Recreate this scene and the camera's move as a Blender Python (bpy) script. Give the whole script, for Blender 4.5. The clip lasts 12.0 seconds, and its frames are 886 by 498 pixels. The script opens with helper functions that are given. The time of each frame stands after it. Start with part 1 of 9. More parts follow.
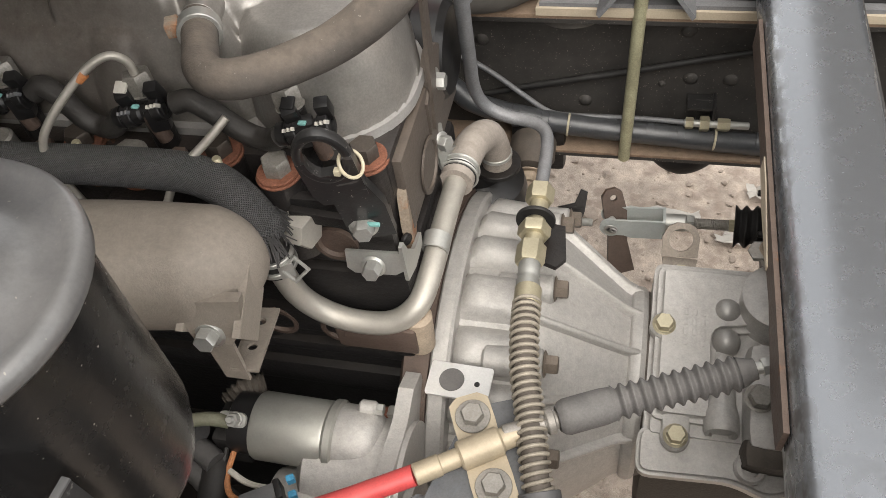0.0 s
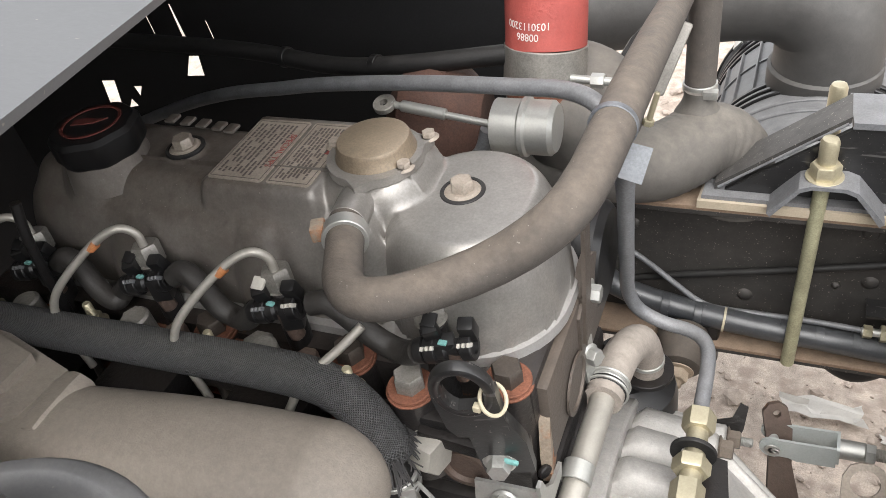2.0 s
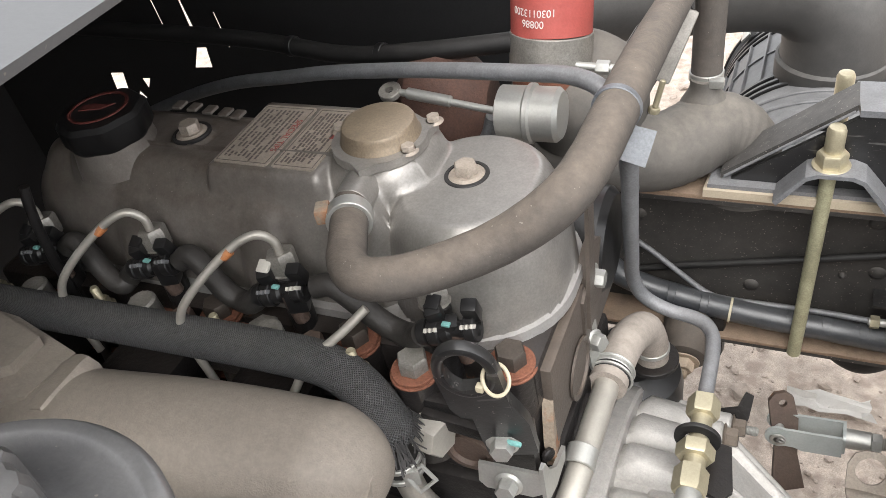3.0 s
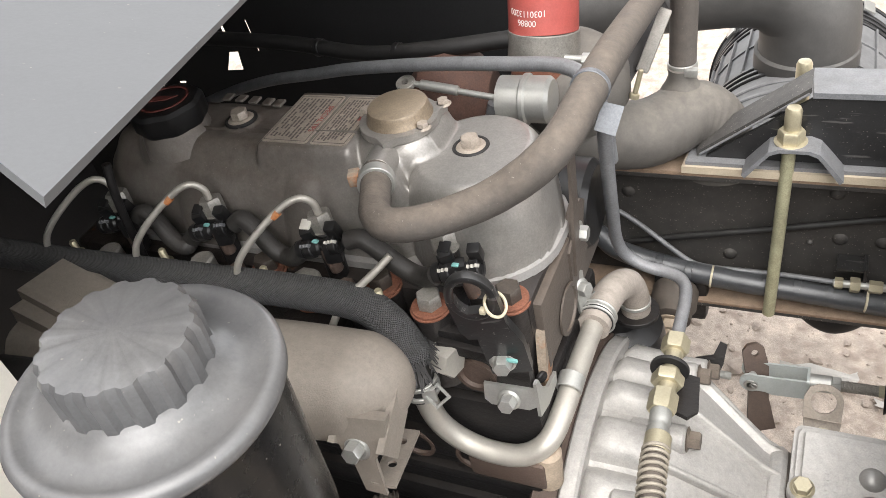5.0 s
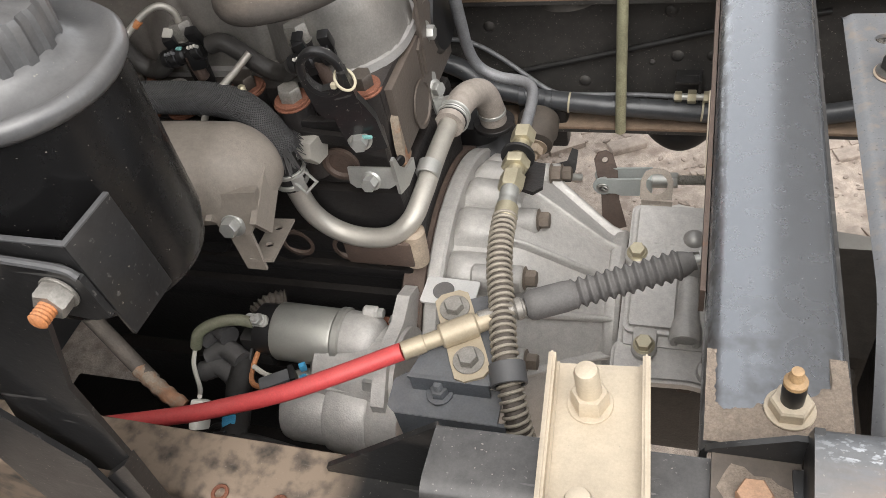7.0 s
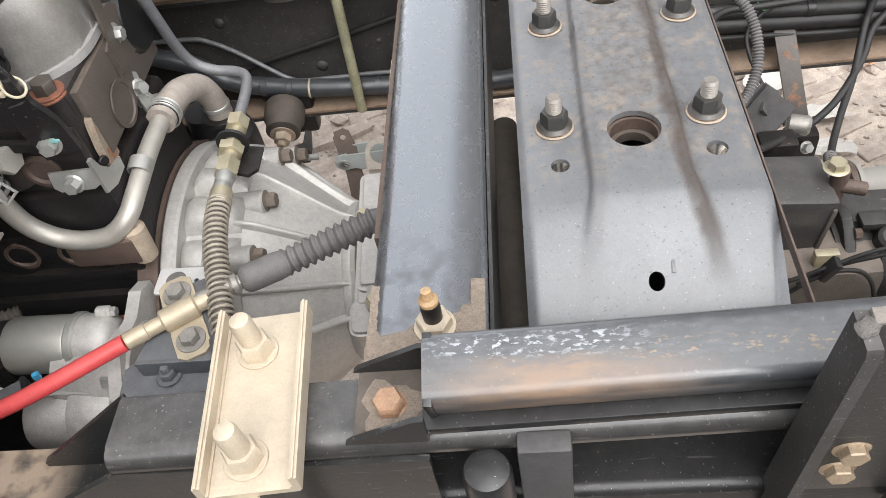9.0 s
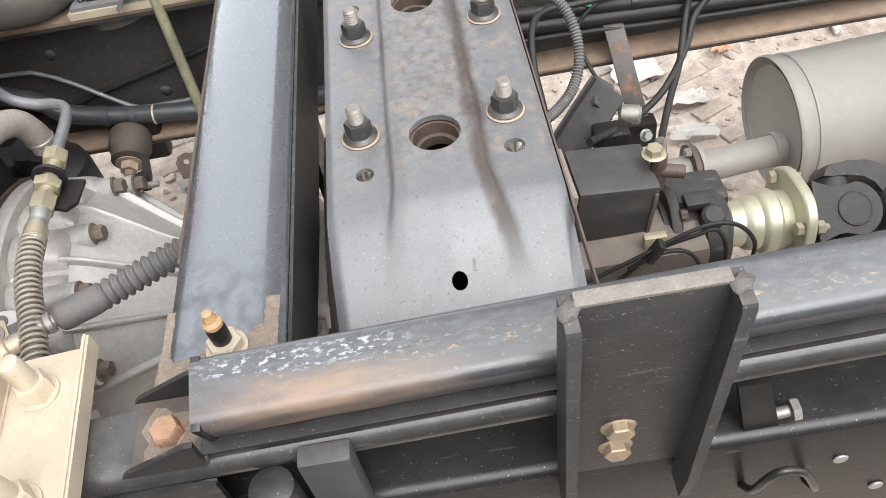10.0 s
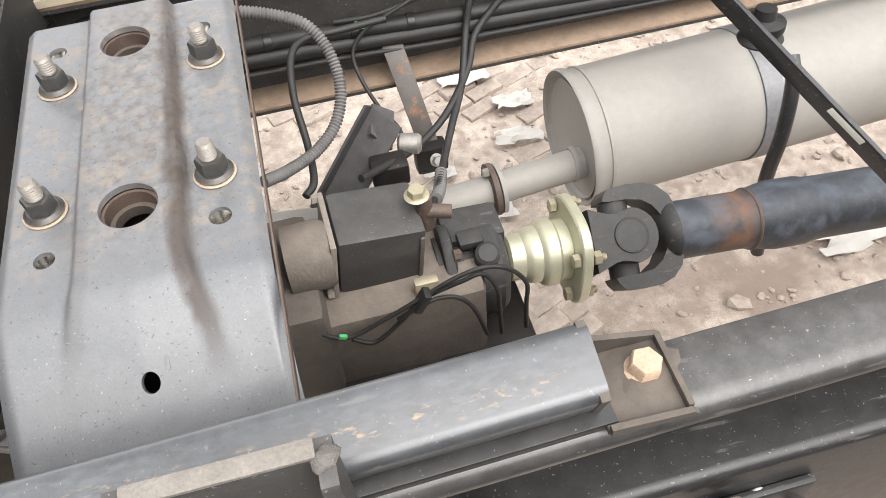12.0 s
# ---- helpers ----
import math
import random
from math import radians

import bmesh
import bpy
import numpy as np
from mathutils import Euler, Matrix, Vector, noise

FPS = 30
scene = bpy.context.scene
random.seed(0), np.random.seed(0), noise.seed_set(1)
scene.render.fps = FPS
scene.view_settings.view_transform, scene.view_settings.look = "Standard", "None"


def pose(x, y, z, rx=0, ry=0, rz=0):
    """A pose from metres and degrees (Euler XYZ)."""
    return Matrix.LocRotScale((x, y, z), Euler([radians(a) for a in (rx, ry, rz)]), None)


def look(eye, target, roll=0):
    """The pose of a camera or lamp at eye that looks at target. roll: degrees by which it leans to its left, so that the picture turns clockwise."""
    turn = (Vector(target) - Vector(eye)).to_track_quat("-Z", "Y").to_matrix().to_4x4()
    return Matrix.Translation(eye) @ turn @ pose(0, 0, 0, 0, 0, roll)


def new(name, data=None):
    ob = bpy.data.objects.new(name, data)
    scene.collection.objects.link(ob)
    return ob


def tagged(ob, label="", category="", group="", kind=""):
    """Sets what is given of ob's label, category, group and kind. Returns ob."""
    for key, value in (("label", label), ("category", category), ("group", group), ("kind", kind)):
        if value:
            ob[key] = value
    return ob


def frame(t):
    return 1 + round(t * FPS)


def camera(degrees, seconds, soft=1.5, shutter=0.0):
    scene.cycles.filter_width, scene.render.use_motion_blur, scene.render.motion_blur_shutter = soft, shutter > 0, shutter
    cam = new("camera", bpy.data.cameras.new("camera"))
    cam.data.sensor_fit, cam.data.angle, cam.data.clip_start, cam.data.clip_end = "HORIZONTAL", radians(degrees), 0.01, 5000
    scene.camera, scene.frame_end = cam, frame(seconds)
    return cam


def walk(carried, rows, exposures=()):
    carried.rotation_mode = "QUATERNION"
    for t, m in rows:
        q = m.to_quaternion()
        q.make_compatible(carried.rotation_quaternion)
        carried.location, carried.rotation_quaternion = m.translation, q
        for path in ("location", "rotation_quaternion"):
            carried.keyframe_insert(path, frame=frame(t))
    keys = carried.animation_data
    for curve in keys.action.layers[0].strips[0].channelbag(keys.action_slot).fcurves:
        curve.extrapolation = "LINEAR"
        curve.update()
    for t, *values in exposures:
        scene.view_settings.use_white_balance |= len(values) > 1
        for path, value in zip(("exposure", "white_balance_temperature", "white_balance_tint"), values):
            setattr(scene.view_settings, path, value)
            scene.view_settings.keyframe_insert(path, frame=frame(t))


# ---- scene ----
cam = camera(58.4, 12.0, soft=0.75)
PATH = [
    (0, (0.038, 0.037, 1.345), (-0.391, 1.24, -0.194), -10.1),
    (0.5, (0.005, 0.117, 1.321), (-0.528, 1.376, -0.139), -10.4),
    (1, (-0.005, 0.125, 1.341), (-0.658, 1.441, -0.017), -11.2),
    (1.5, (-0.003, 0.119, 1.35), (-0.73, 1.462, 0.059), -11.7),
    (2, (-0.003, 0.12, 1.349), (-0.757, 1.467, 0.078), -12.0),
    (2.5, (0.001, 0.119, 1.339), (-0.758, 1.462, 0.066), -12.1),
    (3, (0.002, 0.113, 1.342), (-0.771, 1.449, 0.071), -12.4),
    (5, (0.057, 0.006, 1.389), (-0.748, 1.339, 0.134), -13.9),
    (5.5, (0.077, -0.037, 1.39), (-0.721, 1.294, 0.128), -14.1),
    (6, (0.09, -0.07, 1.376), (-0.658, 1.253, 0.076), -14.1),
    (6.5, (0.117, -0.089, 1.358), (-0.542, 1.199, -0.022), -14.0),
    (6.7, (0.127, -0.099, 1.343), (-0.5, 1.174, -0.066), -14.1),
    (8.3, (0.215, -0.144, 1.351), (-0.148, 1.138, -0.141), -12.4),
    (8.5, (0.236, -0.146, 1.351), (-0.084, 1.147, -0.141), -12.1),
    (9, (0.289, -0.149, 1.345), (0.061, 1.153, -0.156), -11.8),
    (9.5, (0.334, -0.151, 1.339), (0.194, 1.156, -0.169), -11.5),
    (10, (0.395, -0.155, 1.335), (0.345, 1.155, -0.176), -11.2),
    (10.5, (0.426, -0.149, 1.333), (0.439, 1.153, -0.185), -11.0),
    (11, (0.428, -0.149, 1.338), (0.53, 1.15, -0.179), -9.3),
    (11.5, (0.439, -0.141, 1.34), (0.652, 1.139, -0.182), -6.9),
    (12, (0.555, -0.077, 1.314), (0.773, 1.155, -0.247), -5.5),
]
walk(cam, [(t, look(eye, target, roll)) for t, eye, target, roll in PATH],
     ((0.0, 1.84, 6850, 10), (0.5, 1.92, 6600, 10), (1.0, 2.20, 6600, 10), (2.0, 2.12, 6500, 10), (5.0, 2.26, 6550, 10), (5.6, 2.30, 6600, 10), (6.5, 1.80, 6600, 10), (8.5, 1.92, 6450, 10), (9.5, 2.03, 6380, 10), (12.0, 2.22, 6550, 10)))

# ---- world and light ----
world = bpy.data.worlds.new("world")
scene.world = world
world.use_nodes = True
wn = world.node_tree.nodes
sky = wn.new("ShaderNodeTexSky")
sky.sky_type, sky.sun_disc = "NISHITA", False
sky.sun_elevation, sky.sun_rotation = radians(56), radians(159)
sky.air_density, sky.dust_density, sky.ozone_density = 1.0, 1.5, 1.0
haze = wn.new("ShaderNodeHueSaturation")
haze.inputs["Saturation"].default_value = 0.10
world.node_tree.links.new(sky.outputs[0], haze.inputs["Color"])
world.node_tree.links.new(haze.outputs[0], wn["Background"].inputs[0])
wn["Background"].inputs[1].default_value = 0.15
sun_data = bpy.data.lights.new("sun", "SUN")
sun_data.energy, sun_data.angle, sun_data.color = 0.55, radians(70), (1.0, 0.95, 0.88)
sun = new("sun", sun_data)
sun.matrix_world = look((1.2, -2.1, 4.7), (0.2, 0.5, 0.6))
scene.view_settings.exposure = 1.8


# ---- materials ----
def material(name, colour, rough=0.5, metal=0.0, dust=0.0, dust_colour=(0.33, 0.28, 0.22), grain=60.0, vary=0.32,
             bump=0.15, rust=0.0, spec=0.5, speck=0.0, coat=0.0, clean=None, dull=0.35):
    """A painted, cast or rubber surface: uneven tone at two scales, dust in patches and on upper faces, rust spots, fine relief."""
    m = bpy.data.materials.new(name)
    m.use_nodes = True
    n, l = m.node_tree.nodes, m.node_tree.links
    b = n["Principled BSDF"]
    tex = n.new("ShaderNodeTexCoord")

    def noise_at(scale, detail=5.0, rough_=0.6):
        t = n.new("ShaderNodeTexNoise")
        t.inputs["Scale"].default_value, t.inputs["Detail"].default_value, t.inputs["Roughness"].default_value = scale, detail, rough_
        l.new(tex.outputs["Object"], t.inputs["Vector"])
        return t.outputs["Fac"]

    def ramp(fac, lo, hi, a=0.0, c=1.0):
        r = n.new("ShaderNodeMapRange")
        r.inputs[1].default_value, r.inputs[2].default_value, r.inputs[3].default_value, r.inputs[4].default_value = lo, hi, a, c
        l.new(fac, r.inputs[0])
        return r.outputs[0]

    def mix(fac, a, c):
        x = n.new("ShaderNodeMix")
        x.data_type = "RGBA"
        for socket, value in ((x.inputs[0], fac), (x.inputs[6], a), (x.inputs[7], c)):
            if hasattr(value, "is_linked"):
                l.new(value, socket)
            elif isinstance(value, tuple):
                socket.default_value = (*value, 1)
            else:
                socket.default_value = value
        return x.outputs[2]

    def math(op, a, c):
        x = n.new("ShaderNodeMath")
        x.operation, x.use_clamp = op, op != "ADD" or not clean
        for socket, value in zip(x.inputs, (a, c)):
            if hasattr(value, "is_linked"):
                l.new(value, socket)
            else:
                socket.default_value = value
        return x.outputs[0]

    broad, fine = noise_at(9.0), noise_at(grain)
    dark, light = tuple(v * (1 - vary) for v in colour), tuple(min(1, v * (1 + vary)) for v in colour)
    col = mix(ramp(fine, 0.3, 0.7), mix(ramp(broad, 0.3, 0.7), dark, colour), mix(ramp(broad, 0.3, 0.7), colour, light))
    grit = n.new("ShaderNodeVectorMath")
    grit.operation = "SCALE"
    l.new(ramp(noise_at(520.0, 3.0, 0.7), 0.28, 0.72, 1 - vary * 0.8, 1 + vary * 0.8), grit.inputs["Scale"])
    l.new(col, grit.inputs[0])
    col = grit.outputs[0]
    metal_out = metal
    rough_out = ramp(fine, 0.25, 0.75, max(0.05, rough - 0.03), min(1, rough + 0.05))
    if rust:
        spots = ramp(noise_at(24.0, 8.0, 0.7), 0.72 - rust * 0.35, 0.80 - rust * 0.30)
        col = mix(spots, col, mix(ramp(fine, 0.3, 0.7), (0.16, 0.055, 0.02), (0.34, 0.14, 0.055)))
        rough_out = math("ADD", rough_out, math("MULTIPLY", spots, 0.4))
    if dust:
        geo = n.new("ShaderNodeNewGeometry")
        sep = n.new("ShaderNodeSeparateXYZ")
        l.new(geo.outputs["Normal"], sep.inputs[0])
        # with clean, sides take more of the dust tone, part grime, part shade
        up = ramp(sep.outputs[2], -0.1, 0.9, 0.75 if clean else 0.25, 1.0)
        film = math("MULTIPLY", up, ramp(noise_at(32.0, 12.0, 0.80), 0.32, 0.68, min(1.0, dust * 0.45), min(1.0, dust * 1.3)))
        if clean:
            place = n.new("ShaderNodeSeparateXYZ")
            l.new(tex.outputs["Object"], place.inputs[0])
            film = math("MULTIPLY", film, ramp(math("ADD", place.outputs[0], 1.0), 1.0 + clean[0], 1.0 + clean[1], 1.0, 0.25))
        col = mix(film, col, mix(ramp(fine, 0.3, 0.7), tuple(v * 0.8 for v in dust_colour), tuple(min(1, v * 1.15) for v in dust_colour)))
        rough_out = math("ADD", rough_out, math("MULTIPLY", film, dull))
        if metal:
            metal_out = math("MULTIPLY", metal, math("SUBTRACT", 1.0, film))
    if speck:
        dots = ramp(noise_at(420.0, 1.0, 0.5), 0.775 - speck * 0.045, 0.83 - speck * 0.045)
        col = mix(math("MULTIPLY", dots, 0.55), col, (0.30, 0.27, 0.235))
    if coat:
        b.inputs["Coat Weight"].default_value, b.inputs["Coat Roughness"].default_value, b.inputs["Coat IOR"].default_value = coat, 0.16, 1.6
    l.new(col, b.inputs["Base Color"])
    l.new(rough_out, b.inputs["Roughness"])
    if hasattr(metal_out, "is_linked"):
        l.new(metal_out, b.inputs["Metallic"])
    else:
        b.inputs["Metallic"].default_value = metal_out
    b.inputs["Specular IOR Level"].default_value = spec
    if bump:
        bp = n.new("ShaderNodeBump")
        bp.inputs["Strength"].default_value, bp.inputs["Distance"].default_value = bump, 0.002
        l.new(noise_at(grain * 4, 4.0), bp.inputs["Height"])
        l.new(bp.outputs[0], b.inputs["Normal"])
    return m


BROWN = (0.30, 0.24, 0.18)
M = {
    "black_paint": material("black_paint", (0.008, 0.008, 0.0088), 0.34, dust=0.18, dust_colour=(0.13, 0.125, 0.118), speck=0.8, bump=0.08, coat=0.25, spec=0.35),
    "rail_black": material("rail_black", (0.009, 0.009, 0.0094), 0.36, dust=0.13, dust_colour=(0.14, 0.132, 0.125), speck=1.0, bump=0.12, coat=0.12, grain=90, spec=0.35),
    "frame_grey": material("frame_grey", (0.255, 0.268, 0.286), 0.25, metal=0.78, bump=0.006, vary=0.03, coat=0.15, speck=0.2),
    "pressed_grey": material("pressed_grey", (0.136, 0.141, 0.149), 0.40, metal=0.12, dust=0.14, dust_colour=(0.13, 0.115, 0.10), speck=0.4, bump=0.03, vary=0.12, coat=0.35),
    "rail_dusty": material("rail_dusty", (0.014, 0.0135, 0.013), 0.5, dust=0.55, dust_colour=(0.12, 0.108, 0.097), speck=1.6, bump=0.15),
    "rust_frame": material("rust_frame", (0.035, 0.032, 0.032), 0.45, dust=0.28, dust_colour=(0.22, 0.175, 0.135), rust=0.42),
    "brown_flange": material("brown_flange", (0.20, 0.135, 0.09), 0.8, dust=0.5, dust_colour=(0.26, 0.20, 0.15), rust=0.3),
    "spring": material("spring", (0.30, 0.27, 0.22), 0.5, metal=0.4, dust=0.4, dust_colour=(0.30, 0.26, 0.21)),
    "foot_tan": material("foot_tan", (0.04, 0.034, 0.029), 0.6, dust=0.45, dust_colour=(0.16, 0.13, 0.105), rust=0.15),
    "rust": material("rust", (0.16, 0.062, 0.036), 0.85, vary=0.4, bump=0.5),
    "cast_alu": material("cast_alu", (0.46, 0.448, 0.43), 0.38, metal=0.45, dust=0.42, dust_colour=(0.34, 0.312, 0.28), bump=0.22, grain=140, vary=0.16, speck=0.3),
    # cover_alu: dust tone set darker at the front to include the cab's shade
    "cover_alu": material("cover_alu", (0.335, 0.32, 0.30), 0.30, metal=0.66, dust=1.5, dust_colour=(0.064, 0.047, 0.035), bump=0.08, grain=90, vary=0.16, speck=0.7, clean=(-0.36, -0.24), dull=0.10),
    "cover_clean": material("cover_clean", (0.36, 0.35, 0.34), 0.38, metal=0.6, dust=0.35, dust_colour=(0.28, 0.25, 0.22), bump=0.12, vary=0.12),
    "manifold": material("manifold", (0.235, 0.205, 0.175), 0.50, metal=0.15, dust=0.35, dust_colour=(0.25, 0.212, 0.175), bump=0.3, grain=180, vary=0.12, speck=0.3),
    "iron_black": material("iron_black", (0.006, 0.0062, 0.007), 0.42, dust=0.09, dust_colour=(0.14, 0.105, 0.08), rust=0.10, bump=0.4, grain=50, spec=0.35),
    "iron_brown": material("iron_brown", (0.06, 0.04, 0.032), 0.55, dust=0.3, dust_colour=(0.20, 0.145, 0.11), rust=0.28, bump=0.4),
    "rubber": material("rubber", (0.007, 0.007, 0.0075), 0.5, dust=0.15, dust_colour=(0.13, 0.12, 0.11), bump=0.2, spec=0.35),
    "rubber_dusty": material("rubber_dusty", (0.045, 0.041, 0.038), 0.72, dust=0.62, dust_colour=(0.185, 0.150, 0.120), bump=0.3, grain=120, vary=0.22, speck=0.4),
    "rubber_grey": material("rubber_grey", (0.085, 0.082, 0.082), 0.6, dust=0.4, dust_colour=(0.19, 0.177, 0.163), bump=0.15),
    "elbow_dusty": material("elbow_dusty", (0.22, 0.19, 0.165), 0.8, dust=0.7, dust_colour=(0.38, 0.335, 0.29), bump=0.35),
    "plastic_black": material("plastic_black", (0.006, 0.006, 0.0065), 0.35, dust=0.08, dust_colour=(0.14, 0.13, 0.125), bump=0.05, spec=0.4),
    "plastic_grey": material("plastic_grey", (0.065, 0.067, 0.071), 0.45, dust=0.3, dust_colour=(0.15, 0.142, 0.135), bump=0.06, vary=0.12),
    "plastic_white": material("plastic_white", (0.72, 0.70, 0.63), 0.45, vary=0.05, bump=0.05),
    "plastic_blue": material("plastic_blue", (0.05, 0.25, 0.42), 0.45),
    "hose_dusty": material("hose_dusty", (0.022, 0.021, 0.020), 0.50, dust=0.2, dust_colour=(0.085, 0.070, 0.058), bump=0.2, spec=0.4),
    "block_black": material("block_black", (0.020, 0.020, 0.021), 0.42, dust=0.5, dust_colour=(0.105, 0.098, 0.090), speck=0.8, bump=0.3, grain=40, coat=0.2),
    "case_tan": material("case_tan", (0.10, 0.085, 0.072), 0.6, dust=0.6, dust_colour=(0.21, 0.172, 0.14), rust=0.1, bump=0.4, grain=50),
    "cap_grey": material("cap_grey", (0.080, 0.081, 0.084), 0.36, dust=0.35, dust_colour=(0.20, 0.19, 0.18), bump=0.08, vary=0.2, coat=0.35, speck=0.4),
    "zinc_white": material("zinc_white", (0.72, 0.71, 0.69), 0.30, metal=0.35, bump=0.05, vary=0.08, speck=0.2),
    "loom_blue": material("loom_blue", (0.030, 0.033, 0.038), 0.34, dust=0.25, dust_colour=(0.13, 0.128, 0.125), bump=0.12, grain=50, speck=0.6, coat=0.2),
    "stud_dusty": material("stud_dusty", (0.24, 0.222, 0.198), 0.42, metal=0.55, dust=0.35, dust_colour=(0.17, 0.14, 0.115), bump=0.1, vary=0.2),
    "rust_tan": material("rust_tan", (0.30, 0.165, 0.095), 0.7, vary=0.35, dust=0.35, dust_colour=(0.30, 0.215, 0.15), bump=0.35, grain=120),
    "clamp_grey": material("clamp_grey", (0.115, 0.125, 0.140), 0.40, metal=0.25, dust=0.2, dust_colour=(0.20, 0.19, 0.18), bump=0.08),
    "pipe_grey": material("pipe_grey", (0.145, 0.150, 0.160), 0.40, metal=0.2, dust=0.3, dust_colour=(0.24, 0.225, 0.21), bump=0.1),
    "steel_pipe": material("steel_pipe", (0.43, 0.41, 0.37), 0.38, metal=0.7, dust=0.4, dust_colour=(0.32, 0.285, 0.24), bump=0.1, vary=0.1),
    "zinc": material("zinc", (0.42, 0.42, 0.40), 0.36, metal=0.75, dust=0.25, dust_colour=(0.32, 0.30, 0.26), bump=0.1, vary=0.1),
    "zinc_yellow": material("zinc_yellow", (0.43, 0.385, 0.27), 0.32, metal=0.65, dust=0.25, dust_colour=(0.30, 0.26, 0.19), bump=0.1, vary=0.12),
    "bracket_beige": material("bracket_beige", (0.48, 0.41, 0.31), 0.40, metal=0.3, dust=0.35, dust_colour=(0.43, 0.362, 0.285), rust=0.16, bump=0.12, vary=0.12, speck=0.6),
    "rod_olive": material("rod_olive", (0.36, 0.35, 0.23), 0.45, metal=0.4, dust=0.25, bump=0.1),
    "nut_black": material("nut_black", (0.035, 0.036, 0.036), 0.32, metal=0.3, dust=0.12, bump=0.1),
    "stud": material("stud", (0.27, 0.26, 0.24), 0.42, metal=0.7, dust=0.35, dust_colour=(0.26, 0.225, 0.19)),
    "red_cable": material("red_cable", (0.55, 0.055, 0.06), 0.42, vary=0.15, bump=0.1, dust=0.12),
    "red_hose": material("red_hose", (0.32, 0.055, 0.045), 0.6, vary=0.15, bump=0.3, dust=0.25, dust_colour=(0.36, 0.16, 0.13)),
    "orange": material("orange", (0.42, 0.15, 0.045), 0.75, bump=0.4, vary=0.4, dust=0.2),
    "label": material("label", (0.50, 0.485, 0.44), 0.5, vary=0.1, bump=0.02, dust=0.3),
    "plate": material("plate", (0.30, 0.262, 0.225), 0.42, metal=0.35, dust=0.5, dust_colour=(0.25, 0.205, 0.16), bump=0.03),
    "ink": material("ink", (0.085, 0.07, 0.06), 0.6, bump=0),
    "ink_red": material("ink_red", (0.24, 0.06, 0.05), 0.6, bump=0),
    "ink_white": material("ink_white", (0.62, 0.55, 0.52), 0.6, bump=0),
    "sand": material("sand", (0.21, 0.17, 0.135), 0.95, vary=0.3, bump=0.6, grain=160),
    "drum_black": material("drum_black", (0.09, 0.093, 0.098), 0.42, dust=0.4, dust_colour=(0.26, 0.252, 0.245), bump=0.05),
    "tank_black": material("tank_black", (0.006, 0.006, 0.0064), 0.24, dust=0.12, dust_colour=(0.050, 0.046, 0.042), bump=0.06, speck=0.6, spec=0.35),
    "sleeve_tan": material("sleeve_tan", (0.30, 0.24, 0.18), 0.7, dust=0.5, dust_colour=(0.36, 0.29, 0.22), rust=0.1),
    "turbine_iron": material("turbine_iron", (0.07, 0.035, 0.025), 0.8, vary=0.4, bump=0.5),
    "solenoid": material("solenoid", (0.36, 0.355, 0.325), 0.32, metal=0.65, dust=0.25, dust_colour=(0.26, 0.245, 0.215), bump=0.06, vary=0.08),
    "bore_steel": material("bore_steel", (0.45, 0.43, 0.40), 0.2, metal=1.0, bump=0.05, vary=0.15),
    "bare_edge": material("bare_edge", (0.19, 0.175, 0.155), 0.6, metal=0.3, dust=0.4, dust_colour=(0.20, 0.175, 0.15), bump=0.5, grain=120),
    "wall_dark": material("wall_dark", (0.06, 0.055, 0.05), 0.9, vary=0.25, bump=0.3, grain=20),
    "cap_brown": material("cap_brown", (0.22, 0.175, 0.125), 0.36, metal=0.5, dust=0.45, dust_colour=(0.20, 0.155, 0.11), bump=0.12, rust=0.06, dull=0.15),
    "hex_dark": material("hex_dark", (0.060, 0.050, 0.043), 0.40, metal=0.5, dust=0.25, dust_colour=(0.16, 0.13, 0.105), rust=0.12),
    "head_iron": material("head_iron", (0.011, 0.0105, 0.011), 0.34, dust=0.16, dust_colour=(0.12, 0.086, 0.064), rust=0.24, bump=0.3, coat=0.2),
    "weld_grey": material("weld_grey", (0.10, 0.092, 0.085), 0.55, metal=0.3, dust=0.4, dust_colour=(0.15, 0.135, 0.12), bump=0.6, grain=140),
    "post_black": material("post_black", (0.022, 0.021, 0.020), 0.46, dust=0.60, dust_colour=(0.14, 0.132, 0.125), speck=1.6, bump=0.14, spec=0.28),
    "asphalt": material("asphalt", (0.045, 0.044, 0.043), 0.9, vary=0.3, bump=0.6, grain=40),
    "bracket_blue": material("bracket_blue", (0.07, 0.079, 0.092), 0.45, dust=0.4, dust_colour=(0.17, 0.16, 0.15), bump=0.1),
    "bolt_tan": material("bolt_tan", (0.36, 0.275, 0.19), 0.42, metal=0.45, dust=0.35, dust_colour=(0.30, 0.23, 0.16), bump=0.1),
    "shaft_black": material("shaft_black", (0.012, 0.0125, 0.015), 0.38, dust=0.6, dust_colour=(0.075, 0.082, 0.095), rust=0.12, bump=0.25, speck=0.6),
    "forged_black": material("forged_black", (0.011, 0.011, 0.0115), 0.46, dust=0.5, dust_colour=(0.085, 0.08, 0.075), bump=0.15, spec=0.35),
    "case_dusty": material("case_dusty", (0.055, 0.047, 0.04), 0.6, dust=0.5, dust_colour=(0.145, 0.12, 0.098), rust=0.15, bump=0.35),
    "channel_black": material("channel_black", (0.009, 0.009, 0.0095), 0.30, dust=0.42, dust_colour=(0.145, 0.137, 0.13), speck=1.0, bump=0.08, coat=0.3, spec=0.4),
    "zinc_blue": material("zinc_blue", (0.44, 0.47, 0.46), 0.4, metal=0.35, dust=0.2, dust_colour=(0.36, 0.35, 0.32), bump=0.1, vary=0.1),
